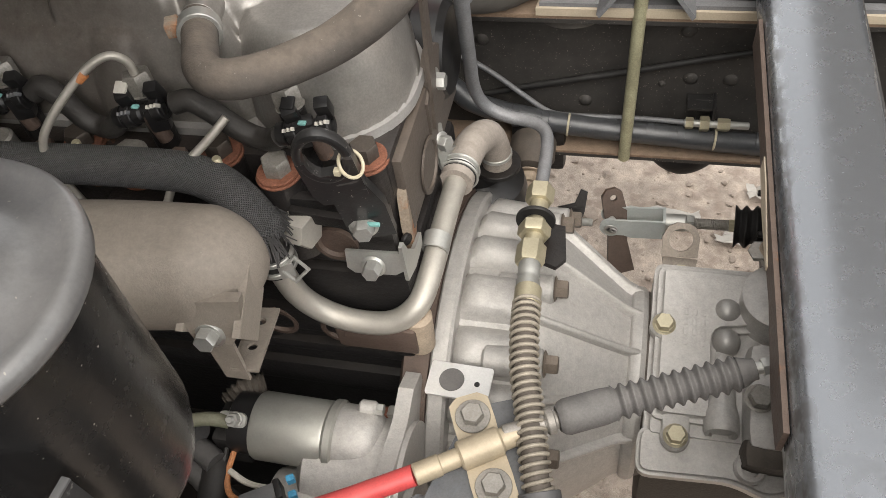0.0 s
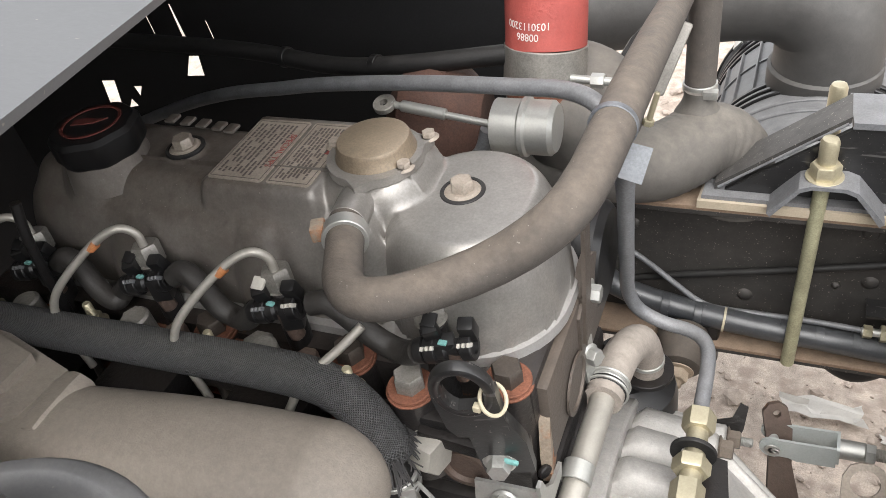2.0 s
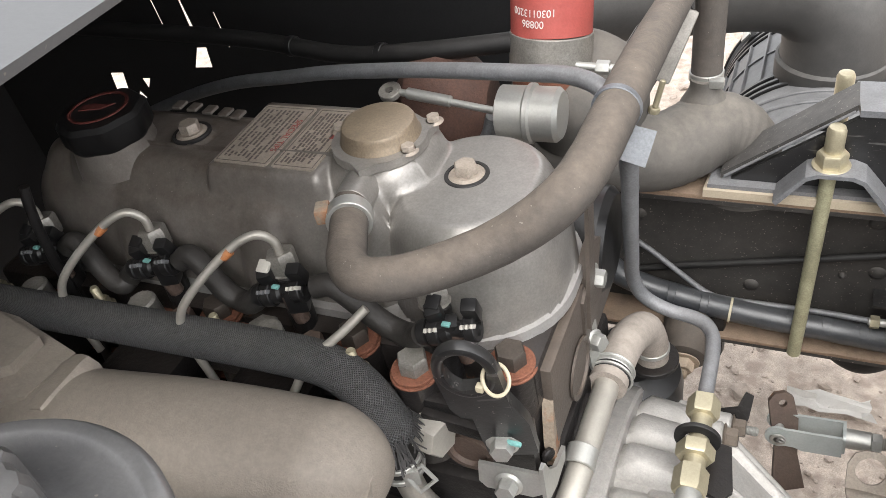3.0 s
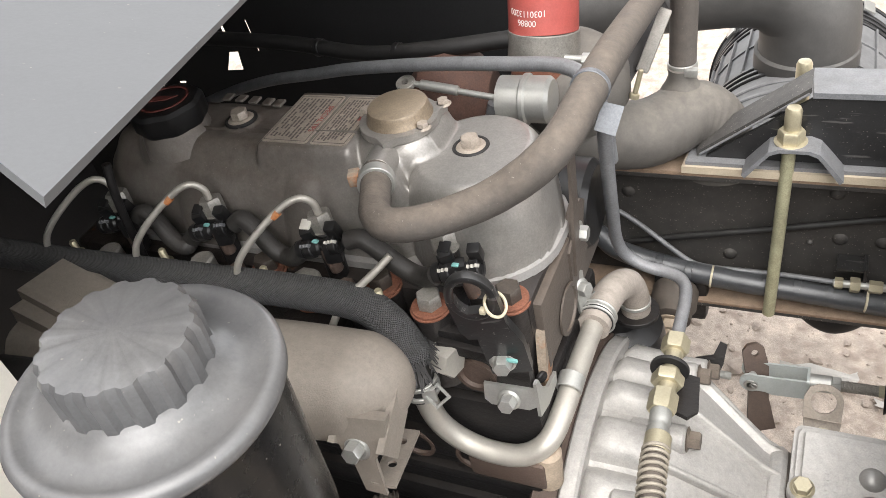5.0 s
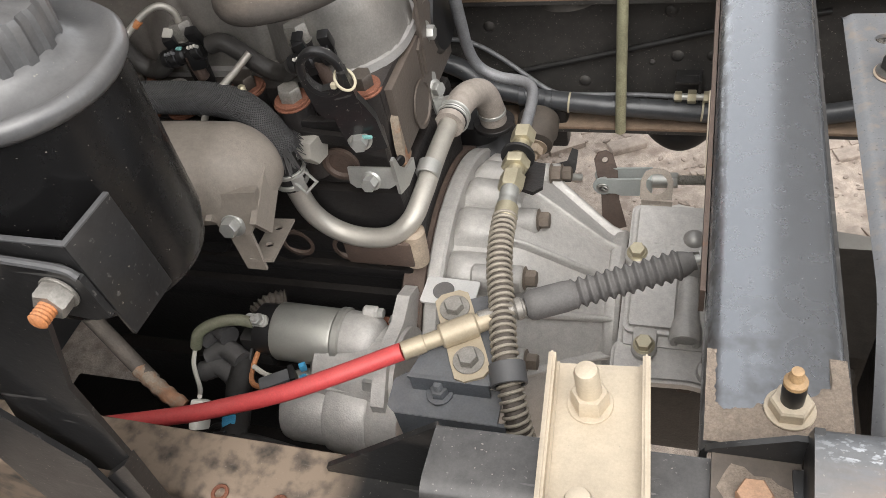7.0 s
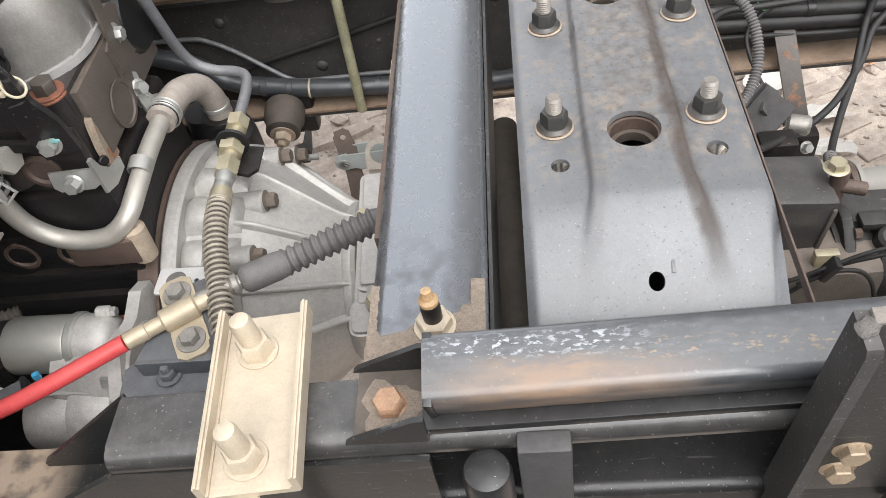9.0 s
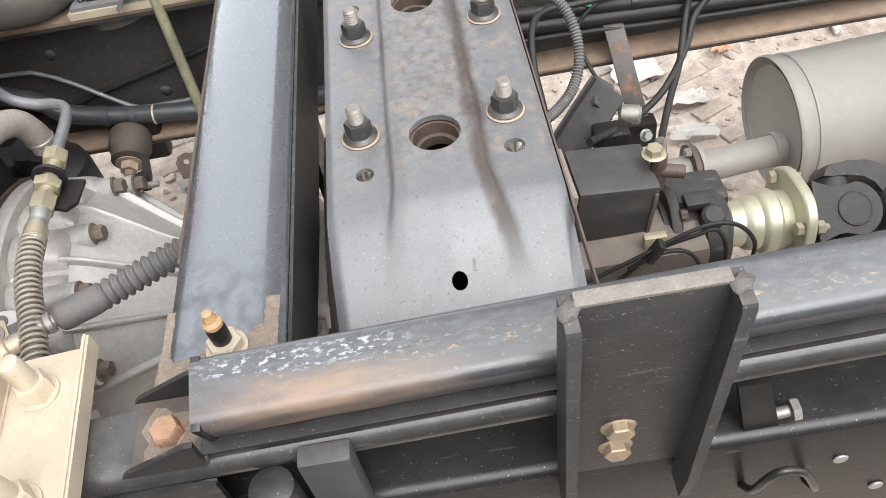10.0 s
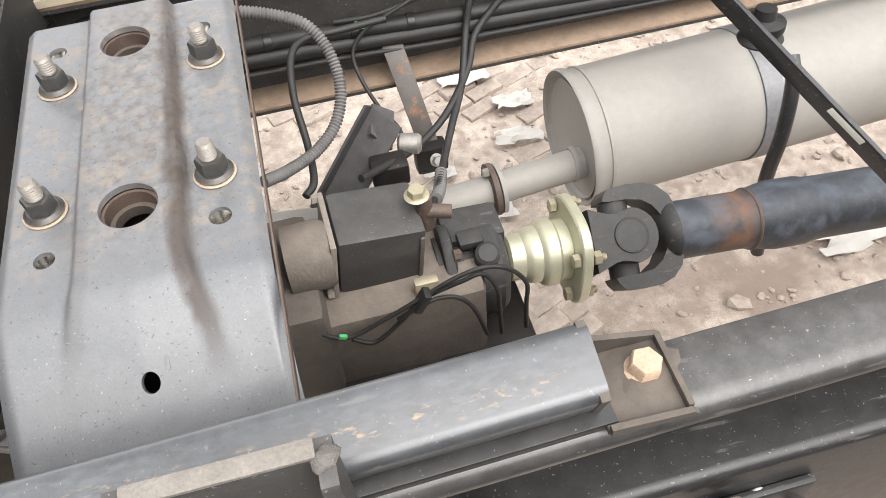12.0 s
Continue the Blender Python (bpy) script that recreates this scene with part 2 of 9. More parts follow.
    "hose_grey": material("hose_grey", (0.035, 0.035, 0.037), 0.5, dust=0.4, dust_colour=(0.13, 0.12, 0.112), bump=0.15),
    "intake_grey": material("intake_grey", (0.06, 0.056, 0.052), 0.62, dust=0.6, dust_colour=(0.20, 0.178, 0.152), bump=0.2, vary=0.15),
    "outlet_grey": material("outlet_grey", (0.04, 0.039, 0.038), 0.5, dust=0.5, dust_colour=(0.15, 0.14, 0.13), bump=0.12, vary=0.15),
    "muffler": material("muffler", (0.29, 0.277, 0.255), 0.6, metal=0.15, vary=0.08, bump=0.06, speck=0.8, dust=0.10, dust_colour=(0.27, 0.245, 0.21), spec=0.3),
    "tan_bolt": material("tan_bolt", (0.40, 0.28, 0.19), 0.6, dust=0.3, rust=0.15),
    "tan_tip": material("tan_tip", (0.36, 0.22, 0.10), 0.55, dust=0.3),
    "cab_panel": material("cab_panel", (0.115, 0.117, 0.12), 0.55, spec=0.35, vary=0.06, bump=0.05, speck=0.3),
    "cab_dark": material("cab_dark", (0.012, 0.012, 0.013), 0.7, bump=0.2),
    "rubber_green": material("rubber_green", (0.10, 0.11, 0.07), 0.6, dust=0.3),
    "green_tag": material("green_tag", (0.06, 0.36, 0.12), 0.5, bump=0),
    "teal_mark": material("teal_mark", (0.16, 0.36, 0.34), 0.6, bump=0),
    "cream": material("cream", (0.45, 0.40, 0.29), 0.55, vary=0.08, bump=0.05),
    "paper": material("paper", (0.50, 0.475, 0.44), 0.8, vary=0.12, bump=0.1),
    "paper_orange": material("paper_orange", (0.62, 0.33, 0.20), 0.8, vary=0.15, bump=0.1),
    "paving": material("paving", (0.33, 0.275, 0.235), 0.9, vary=0.4, bump=0.7, grain=40, dust=0.55, dust_colour=(0.43, 0.362, 0.305)),
    "dirt": material("dirt", (0.43, 0.362, 0.305), 0.95, vary=0.5, bump=1.0, grain=30),
    "bolt_brown": material("bolt_brown", (0.13, 0.105, 0.085), 0.5, metal=0.4, dust=0.35, dust_colour=(0.20, 0.165, 0.13), rust=0.10),
    "detent_steel": material("detent_steel", (0.36, 0.35, 0.335), 0.34, metal=0.6, dust=0.3, dust_colour=(0.30, 0.28, 0.25), bump=0.05, vary=0.1),
    "brass_zinc": material("brass_zinc", (0.44, 0.37, 0.265), 0.4, metal=0.45, dust=0.4, dust_colour=(0.36, 0.30, 0.225), bump=0.08, vary=0.12),
    "rust_patchy": material("rust_patchy", (0.20, 0.16, 0.12), 0.8, rust=0.75, vary=0.3, bump=0.4, dust=0.3),
    "cap_red": material("cap_red", (0.13, 0.032, 0.026), 0.6, bump=0),
    "zinc_green": material("zinc_green", (0.50, 0.49, 0.36), 0.34, metal=0.55, dust=0.25, dust_colour=(0.38, 0.34, 0.25), bump=0.06, vary=0.10),
    "rear_dusty": material("rear_dusty", (0.055, 0.046, 0.040), 0.45, dust=0.5, dust_colour=(0.15, 0.115, 0.088), rust=0.2, bump=0.3, vary=0.25),
}


def woven():
    """Braided black sleeve: two crossing wave bands along the hose."""
    m = material("woven_sleeve", (0.048, 0.049, 0.052), 0.6, dust=0.38, dust_colour=(0.18, 0.17, 0.16), grain=260, bump=0.2)
    n, l = m.node_tree.nodes, m.node_tree.links
    uv = n.new("ShaderNodeUVMap")
    heights = []
    for turn in (38, -38):
        mp = n.new("ShaderNodeMapping")
        mp.inputs["Rotation"].default_value = (0, 0, radians(turn))
        w = n.new("ShaderNodeTexWave")
        w.inputs["Scale"].default_value, w.inputs["Distortion"].default_value = 230.0, 0.8
        l.new(uv.outputs[0], mp.inputs[0])
        l.new(mp.outputs[0], w.inputs[0])
        heights.append(w.outputs["Fac"])
    mx = n.new("ShaderNodeMath")
    mx.operation = "MAXIMUM"
    l.new(heights[0], mx.inputs[0])
    l.new(heights[1], mx.inputs[1])
    bp = n.new("ShaderNodeBump")
    bp.inputs["Strength"].default_value, bp.inputs["Distance"].default_value = 0.8, 0.002
    l.new(mx.outputs[0], bp.inputs["Height"])
    l.new(bp.outputs[0], n["Principled BSDF"].inputs["Normal"])
    base = n["Principled BSDF"].inputs["Base Color"].links[0].from_socket
    dk = n.new("ShaderNodeMix")
    dk.data_type, dk.blend_type = "RGBA", "MULTIPLY"
    dk.inputs[0].default_value = 0.92
    l.new(base, dk.inputs[6])
    l.new(mx.outputs[0], dk.inputs[7])
    l.new(dk.outputs[2], n["Principled BSDF"].inputs["Base Color"])
    return m


M["woven"] = woven()


# ---- mesh tools ----
def V(*a):
    return Vector(a)


def basis(axis, near=None):
    """A turn whose z runs along axis; x as near as can be to near."""
    z = Vector(axis).normalized()
    ref = Vector(near) if near else (V(1, 0, 0) if abs(z.x) < 0.9 else V(0, 1, 0))
    y = z.cross(ref).normalized()
    x = y.cross(z)
    return Matrix((x, y, z)).transposed()


def at(p, axis=(0, 0, 1), near=None):
    return Matrix.Translation(p) @ basis(axis, near).to_4x4()


def box(bm, centre, size, bevel=0.002, turn=None):
    r = bmesh.ops.create_cube(bm, size=1.0)
    vs = r["verts"]
    bmesh.ops.scale(bm, vec=size, verts=vs)
    if bevel:
        es = list({e for v in vs for e in v.link_edges})
        out = bmesh.ops.bevel(bm, geom=es, offset=min(bevel, min(size) * 0.45), segments=2, affect="EDGES", profile=0.6)
        vs = list({v for f in out["faces"] for v in f.verts} | {v for v in vs if v.is_valid})
    m = Matrix.Translation(centre) @ (turn.to_4x4() if turn else Matrix())
    bmesh.ops.transform(bm, matrix=m, verts=vs)
    return vs


def lathe(bm, m, profile, seg=32, closed=True, wave=None):
    """Turns (r, z) pairs round the z of m. wave: radius factor by angle."""
    rings = []
    for r, z in profile:
        ring = []
        for i in range(seg):
            a = 2 * math.pi * i / seg
            k = wave(a) if wave else 1.0
            ring.append(bm.verts.new(m @ V(r * k * math.cos(a), r * k * math.sin(a), z)))
        rings.append(ring)
    for a, b in zip(rings, rings[1:]):
        for i in range(seg):
            j = (i + 1) % seg
            bm.faces.new((a[i], a[j], b[j], b[i]))
    if closed:
        bm.faces.new(list(reversed(rings[0])))
        bm.faces.new(rings[-1])
    return rings


def cyl(bm, p0, p1, r, seg=24, bevel=0.001, r1=None):
    p0, p1 = Vector(p0), Vector(p1)
    h = (p1 - p0).length
    r1 = r if r1 is None else r1
    b = min(bevel, h * 0.4, r * 0.4)
    prof = [(r - b, 0), (r, b), (r1, h - b), (r1 - b, h)] if b else [(r, 0), (r1, h)]
    lathe(bm, at(p0, p1 - p0), prof, seg)


def ring(bm, p, axis, r0, r1, h, seg=32, bevel=0.0006):
    """A washer or band, from p along axis."""
    b = min(bevel, h * 0.4)
    prof = [(r0, 0), (r1 - b, 0), (r1, b), (r1, h - b), (r1 - b, h), (r0, h), (r0, 0)]
    lathe(bm, at(p, axis), prof, seg, closed=False)


def smooth_path(pts, n=10):
    """A rounded line through the points (Catmull-Rom)."""
    p = [Vector(q) for q in pts]
    p = [2 * p[0] - p[1]] + p + [2 * p[-1] - p[-2]]
    out = []
    for i in range(1, len(p) - 2):
        for k in range(n):
            t = k / n
            a, b, c, d = p[i - 1], p[i], p[i + 1], p[i + 2]
            out.append(0.5 * ((2 * b) + (c - a) * t + (2 * a - 5 * b + 4 * c - d) * t * t + (3 * b - a - 3 * c + d) * t ** 3))
    out.append(p[-2])
    return out


def frames_along(path):
    """Turn-free cross frames along a line."""
    t0 = (path[1] - path[0]).normalized()
    u = t0.orthogonal().normalized()
    out = []
    for i, q in enumerate(path):
        t = (path[min(i + 1, len(path) - 1)] - path[max(i - 1, 0)]).normalized()
        u = (u - t * u.dot(t)).normalized()
        out.append((q, t, u, t.cross(u)))
    return out


def tube(bm, pts, r, seg=14, n=8, cap=True, radius=None, sharp=False, skip=1):
    """A pipe or hose through pts; radius: a factor by (length in metres, share 0..1)."""
    path = [Vector(q) for q in pts] if sharp else smooth_path(pts, n)
    uv = bm.loops.layers.uv.verify()
    fr = frames_along(path)
    total = sum((b - a).length for a, b in zip(path, path[1:]))
    rings, lens, s = [], [], 0.0
    for i, (q, t, u, w) in enumerate(fr):
        if i:
            s += (path[i] - path[i - 1]).length
        k = r * (radius(s, s / total) if radius else 1.0)
        rings.append([bm.verts.new(q + k * (math.cos(2 * math.pi * j / seg) * u + math.sin(2 * math.pi * j / seg) * w)) for j in range(seg)])
        lens.append(s)
    for i in range(len(rings) - 1):
        for j in range(seg):
            a = (j + 1) % seg
            f = bm.faces.new((rings[i][j], rings[i][a], rings[i + 1][a], rings[i + 1][j]))
            for loop, (s_, c_) in zip(f.loops, ((lens[i], j), (lens[i], j + 1), (lens[i + 1], j + 1), (lens[i + 1], j))):
                loop[uv].uv = (s_, c_ / seg * 2 * math.pi * r)
    if cap:
        bm.faces.new(list(reversed(rings[0])))
        bm.faces.new(rings[-1])
    return fr


def resample(pts, step, n=24):
    """Even steps along the rounded line."""
    path = smooth_path(pts, n)
    out, s, want = [path[0]], 0.0, step
    for a, b in zip(path, path[1:]):
        d = (b - a).length
        while d > 0 and s + d >= want:
            out.append(a + (b - a) * ((want - s) / d))
            want += step
        s += d
    return out


def coil(bm, pts, r, wire, pitch, seg=6, per=14):
    """A spring wound round the rounded line."""
    path = resample(pts, pitch / per)
    line = [q + r * (math.cos(2 * math.pi * i / per) * u + math.sin(2 * math.pi * i / per) * w) for i, (q, t, u, w) in enumerate(frames_along(path))]
    tube(bm, line, wire, seg, sharp=True)


def ribbed(bm, pts, r, depth, pitch, seg=20, per=8):
    """A bellows or corrugated sleeve."""
    path = resample(pts, pitch / per)
    tube(bm, path, r, seg, sharp=True, radius=lambda s, k: 1 - depth * (0.5 - 0.5 * math.cos(2 * math.pi * s / pitch)))


def hexa(bm, p, axis, af, h, bevel=0.0007, near=None):
    """A hexagon head or nut, af across the flats."""
    m = at(p, axis, near)
    r = af / math.sqrt(3)
    rings = []
    for k, z in ((1.0, 0), (1.0, h * 0.85), (0.90, h)):
        rings.append([bm.verts.new(m @ V(r * k * math.cos(math.pi / 3 * i), r * k * math.sin(math.pi / 3 * i), z)) for i in range(6)])
    for a, b in zip(rings, rings[1:]):
        for i in range(6):
            bm.faces.new((a[i], a[(i + 1) % 6], b[(i + 1) % 6], b[i]))
    bm.faces.new(list(reversed(rings[0])))
    bm.faces.new(rings[-1])


def slab(bm, m, outline, thick, holes=(), bevel=0.0):
    """A flat plate: outline in the x, y of m, thick along its z; holes as (x, y, r) are cut through."""
    pts = [V(x, y, 0) for x, y in outline]
    if not holes:
        lo = [bm.verts.new(m @ p) for p in pts]
        hi = [bm.verts.new(m @ (p + V(0, 0, thick))) for p in pts]
        bm.faces.new(list(reversed(lo)))
        bm.faces.new(hi)
        for i in range(len(pts)):
            j = (i + 1) % len(pts)
            bm.faces.new((lo[i], lo[j], hi[j], hi[i]))
        return
    tmp = bmesh.new()
    loops = [pts] + [[V(x + r * math.cos(2 * math.pi * k / 20), y - r * math.sin(2 * math.pi * k / 20), 0) for k in range(20)] for x, y, r in holes]
    edges = []
    for loop in loops:
        vs = [tmp.verts.new(p) for p in loop]
        edges += [tmp.edges.new((vs[i], vs[(i + 1) % len(vs)])) for i in range(len(vs))]
    bmesh.ops.triangle_fill(tmp, use_beauty=True, use_dissolve=False, edges=edges)
    tmp.verts.ensure_lookup_table()
    lo = {v: bm.verts.new(m @ v.co) for v in tmp.verts}
    hi = {v: bm.verts.new(m @ (v.co + V(0, 0, thick))) for v in tmp.verts}
    for f in tmp.faces:
        vs = list(f.verts) if f.normal.z > 0 else list(reversed(f.verts))
        bm.faces.new([hi[v] for v in vs])
        bm.faces.new([lo[v] for v in reversed(vs)])
    for e in edges:
        if e.is_valid:
            a, b = e.verts
            bm.faces.new((lo[a], lo[b], hi[b], hi[a]))
    tmp.free()


def round_rect(w, h, r, n=5):
    out = []
    for cx, cy, a0 in ((w / 2 - r, h / 2 - r, 0), (-w / 2 + r, h / 2 - r, 90), (-w / 2 + r, -h / 2 + r, 180), (w / 2 - r, -h / 2 + r, 270)):
        for k in range(n + 1):
            a = radians(a0 + 90 * k / n)
            out.append((cx + r * math.cos(a), cy + r * math.sin(a)))
    return out


def torus(bm, p, axis, r, k, seg=32, kseg=8, squash=1.0):
    lathe(bm, at(p, axis), [(r + k * math.cos(2 * math.pi * i / kseg), squash * k * math.sin(2 * math.pi * i / kseg)) for i in range(kseg + 1)], seg, closed=False)


def mesh_of(name, bm, mat, angle=38):
    bmesh.ops.remove_doubles(bm, verts=bm.verts, dist=1e-6)
    bmesh.ops.recalc_face_normals(bm, faces=bm.faces)
    me = bpy.data.meshes.new(name)
    bm.to_mesh(me)
    bm.free()
    me.materials.append(M[mat] if isinstance(mat, str) else mat)
    me.polygons.foreach_set("use_smooth", [True] * len(me.polygons))
    me.set_sharp_from_angle(angle=radians(angle))
    return me


def part(name, bm, mat, parent, label="", angle=38):
    """Links a bmesh as one mesh object under a thing or a part."""
    ob = new(name, mesh_of(name, bm, mat, angle))
    if parent is not None:
        ob.parent = parent
        ob.matrix_parent_inverse = Matrix() if parent.parent else parent.matrix_basis.inverted()
    return tagged(ob, label) if label else ob


def thing(name, label, category, base=(0, 0, 0), group="", kind=""):
    """An Empty at a thing's base that parents its parts."""
    ob = new(name)
    ob.empty_display_size = 0.02
    ob.matrix_basis = Matrix.Translation(base)
    return tagged(ob, label, category, group, kind)


def single(name, bm, mat, label, category, group="", kind="", angle=38):
    ob = new(name, mesh_of(name, bm, mat, angle))
    return tagged(ob, label, category, group, kind)


def one(draw, *a, **k):
    bm = bmesh.new()
    draw(bm, *a, **k)
    return bm


def bolt_mesh(af, h, washer=0.0, flange=0.0, stem=0.0, stem_r=0.0, axis=(0, 0, 1), p=(0, 0, 0)):
    """A hexagon head with its washer or flange; stem: thread that stands out of a nut."""
    bm = bmesh.new()
    p, ax = Vector(p), Vector(axis).normalized()
    z = 0.0
    if washer:
        cyl(bm, p, p + ax * 0.0018, washer, 24, 0.0004)
        z += 0.0018
    if flange:
        cyl(bm, p + ax * z, p + ax * (z + 0.002), flange, 24, 0.0006, r1=flange * 0.85)
        z += 0.0018
    hexa(bm, p + ax * z, ax, af, h)
    if stem:
        r = stem_r or af * 0.31
        q, turns = p + ax * (z + h), max(4, int(stem / 0.0013))
        prof = [(r * 0.9, 0)]
        for i in range(turns):
            prof += [(r, (i + 0.4) * stem / turns), (r * 0.9, (i + 0.9) * stem / turns)]
        prof += [(r * 0.75, stem + 0.0008)]
        lathe(bm, at(q, ax), prof, 16)
    return bm


# ---- ground ----
def layered(m, layers):
    """Lays stains, chips and painted shade over a base colour: each (colour, x band, y band, noise scale, threshold,
    stretch, depth).
    """
    n, l = m.node_tree.nodes, m.node_tree.links
    b = n["Principled BSDF"]
    tex = n.new("ShaderNodeTexCoord")
    sep = n.new("ShaderNodeSeparateXYZ")
    l.new(tex.outputs["Object"], sep.inputs[0])

    def band(socket, lo, hi, soft):
        a, c = n.new("ShaderNodeMapRange"), n.new("ShaderNodeMapRange")
        for r, (p, q) in ((a, (lo, lo + soft)), (c, (hi, hi - soft))):
            r.inputs[1].default_value, r.inputs[2].default_value = p, q
            l.new(socket, r.inputs[0])
        k = n.new("ShaderNodeMath")
        k.operation = "MULTIPLY"
        l.new(a.outputs[0], k.inputs[0])
        l.new(c.outputs[0], k.inputs[1])
        return k.outputs[0]

    def spots(scale, lo, hi, stretch):
        mp = n.new("ShaderNodeMapping")
        mp.inputs["Scale"].default_value = stretch
        t = n.new("ShaderNodeTexNoise")
        t.inputs["Scale"].default_value, t.inputs["Detail"].default_value = scale, 6.0
        r = n.new("ShaderNodeMapRange")
        r.inputs[1].default_value, r.inputs[2].default_value = lo, hi
        l.new(tex.outputs["Object"], mp.inputs[0])
        l.new(mp.outputs[0], t.inputs[0])
        l.new(t.outputs["Fac"], r.inputs[0])
        return r.outputs[0]

    def times(a, c):
        k = n.new("ShaderNodeMath")
        k.operation = "MULTIPLY"
        l.new(a, k.inputs[0])
        l.new(c, k.inputs[1])
        return k.outputs[0]

    col, rough = b.inputs["Base Color"].links[0].from_socket, b.inputs["Roughness"].links[0].from_socket
    for colour, bx, by, scale, (lo, hi), stretch, depth in layers:
        fac = times(times(band(sep.outputs[1], *by), band(sep.outputs[0], *bx)), spots(scale, lo, hi, stretch))
        k = n.new("ShaderNodeMath")
        k.operation = "MULTIPLY"
        k.inputs[1].default_value = depth
        l.new(fac, k.inputs[0])
        x = n.new("ShaderNodeMix")
        x.data_type = "RGBA"
        l.new(k.outputs[0], x.inputs[0])
        l.new(col, x.inputs[6])
        x.inputs[7].default_value = (*colour, 1)
        col = x.outputs[2]
        r = n.new("ShaderNodeMath")
        r.operation, r.use_clamp = "MULTIPLY_ADD", True
        l.new(k.outputs[0], r.inputs[0])
        r.inputs[1].default_value = 0.3
        l.new(rough, r.inputs[2])
        rough = r.outputs[0]
    l.new(col, b.inputs["Base Color"])
    l.new(rough, b.inputs["Roughness"])
    return m


def rough_ground():
    bm = bmesh.new()
    n = 60
    xs = [-1.6 + 4.6 * i / n for i in range(n + 1)]
    ys = [-0.8 + 4.4 * i / n for i in range(n + 1)]
    grid = [[bm.verts.new((x, y, -0.098 + 0.018 * noise.fractal(V(x * 3, y * 3, 0.3), 1.0, 2.0, 4))) for y in ys] for x in xs]
    for i in range(n):
        for j in range(n):
            bm.faces.new((grid[i][j], grid[i + 1][j], grid[i + 1][j + 1], grid[i][j + 1]))
    rim = [grid[i][0] for i in range(n + 1)] + [grid[n][j] for j in range(1, n + 1)] + [grid[i][n] for i in range(n - 1, -1, -1)] + [grid[0][j] for j in range(n - 1, 0, -1)]
    far = []
    for v in rim:
        d = v.co - V(0.7, 1.4, v.co.z)
        far.append(bm.verts.new(V(0.7, 1.4, -0.1) + d.normalized() * 400))
    for i in range(len(rim)):
        j = (i + 1) % len(rim)
        bm.faces.new((rim[i], far[i], far[j], rim[j]))
    return bm


# First layer puts the shade under the shaft and frame into the soil colour.
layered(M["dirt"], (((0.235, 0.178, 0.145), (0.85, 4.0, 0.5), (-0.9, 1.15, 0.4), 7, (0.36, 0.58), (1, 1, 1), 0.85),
                    ((0.26, 0.205, 0.17), (-2.0, 4.0, 0.5), (-0.9, 3.5, 0.4), 26, (0.50, 0.66), (1, 1, 1), 0.7)))
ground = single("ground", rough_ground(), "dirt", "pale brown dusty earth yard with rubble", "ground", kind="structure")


# Unseen dark strip added on the near side to darken reflections in paint.
single("road", one(box, (0.5, -3.4, -0.085), (16.0, 6.0, 0.03), 0.004), "asphalt", "unseen dark asphalt strip added beside the truck to darken reflections", "road", kind="structure")
# Unseen wall, added to keep low sky off the near-facing surfaces.
single("wall_behind", one(box, (0.4, -4.0, 1.2), (14.0, 0.25, 2.6), 0.01), "wall_dark", "unseen dark wall added behind the viewer to darken near faces", "wall", kind="structure")
# Unseen wall, added so the cross members mirror something dark.
single("wall_beyond", one(box, (7.9, 5.2, 4.4), (14.0, 0.3, 9.0), 0.01), "wall_dark", "unseen tall dark wall added beyond the yard to darken reflections", "wall", kind="structure")


# ---- truck frame ----
def c_rail(bm, x0, x1, y_web, y_tip, z0, z1, t=0.007, r=0.009):
    """A pressed C channel along x: web at y_web with rounded corners, flanges to y_tip."""
    s = 1 if y_tip > y_web else -1
    outer = [(y_web + s * (r - r * math.sin(radians(a))), z0 + r - r * math.cos(radians(a))) for a in range(0, 91, 15)]
    inner = [(y_web + s * (r - (r - t) * math.sin(radians(a))), z0 + r - (r - t) * math.cos(radians(a))) for a in range(0, 91, 30)]
    half = [(y_tip, z0 + t * 0.15), (y_tip - s * 0.001, z0)] + outer
    back = [(y_tip - s * 0.001, z0 + t), (y_tip, z0 + t * 0.85)]
    up = lambda pts: [(y, z0 + z1 - z) for y, z in reversed(pts)]
    prof = half + up(half) + up(back) + up(inner)[::1] + inner[::-1] + back
    m = Matrix(((0, 0, 1, x0), (1, 0, 0, 0), (0, 1, 0, 0), (0, 0, 0, 1)))
    slab(bm, m, prof, x1 - x0)


near_rail = thing("frame_rail", "black painted steel truck frame rail with bolt holes", "frame rail", (0, 0.1, 0.56), "truck frame rails")
part("web", one(c_rail, -1.7, 3.2, 0.093, 0.150, 0.565, 0.785), "rail_black", near_rail, "dusty black steel channel")
far_rail = thing("frame_rail", "black steel truck frame rail with rusty dusty flanges", "frame rail", (0, 0.9, 0.55), "truck frame rails")
part("web", one(c_rail, -0.55, 3.2, 0.902, 0.846, 0.548, 0.775), "rail_dusty", far_rail, "speckled black steel channel")
part("strip", one(box, (1.32, 0.874, 0.778), (3.2, 0.058, 0.006), 0.001), "brown_flange", far_rail, "rust-brown strip along the top flange")
part("strip", one(box, (1.32, 0.871, 0.5575), (3.2, 0.052, 0.005), 0.001), "brown_flange", far_rail, "dusty brown bottom flange")

# raised channel on the near rail
sub_rail = thing("sub_frame_channel", "black raised steel channel bolted along the frame rail", "frame channel", (0.4, 0.11, 0.785))


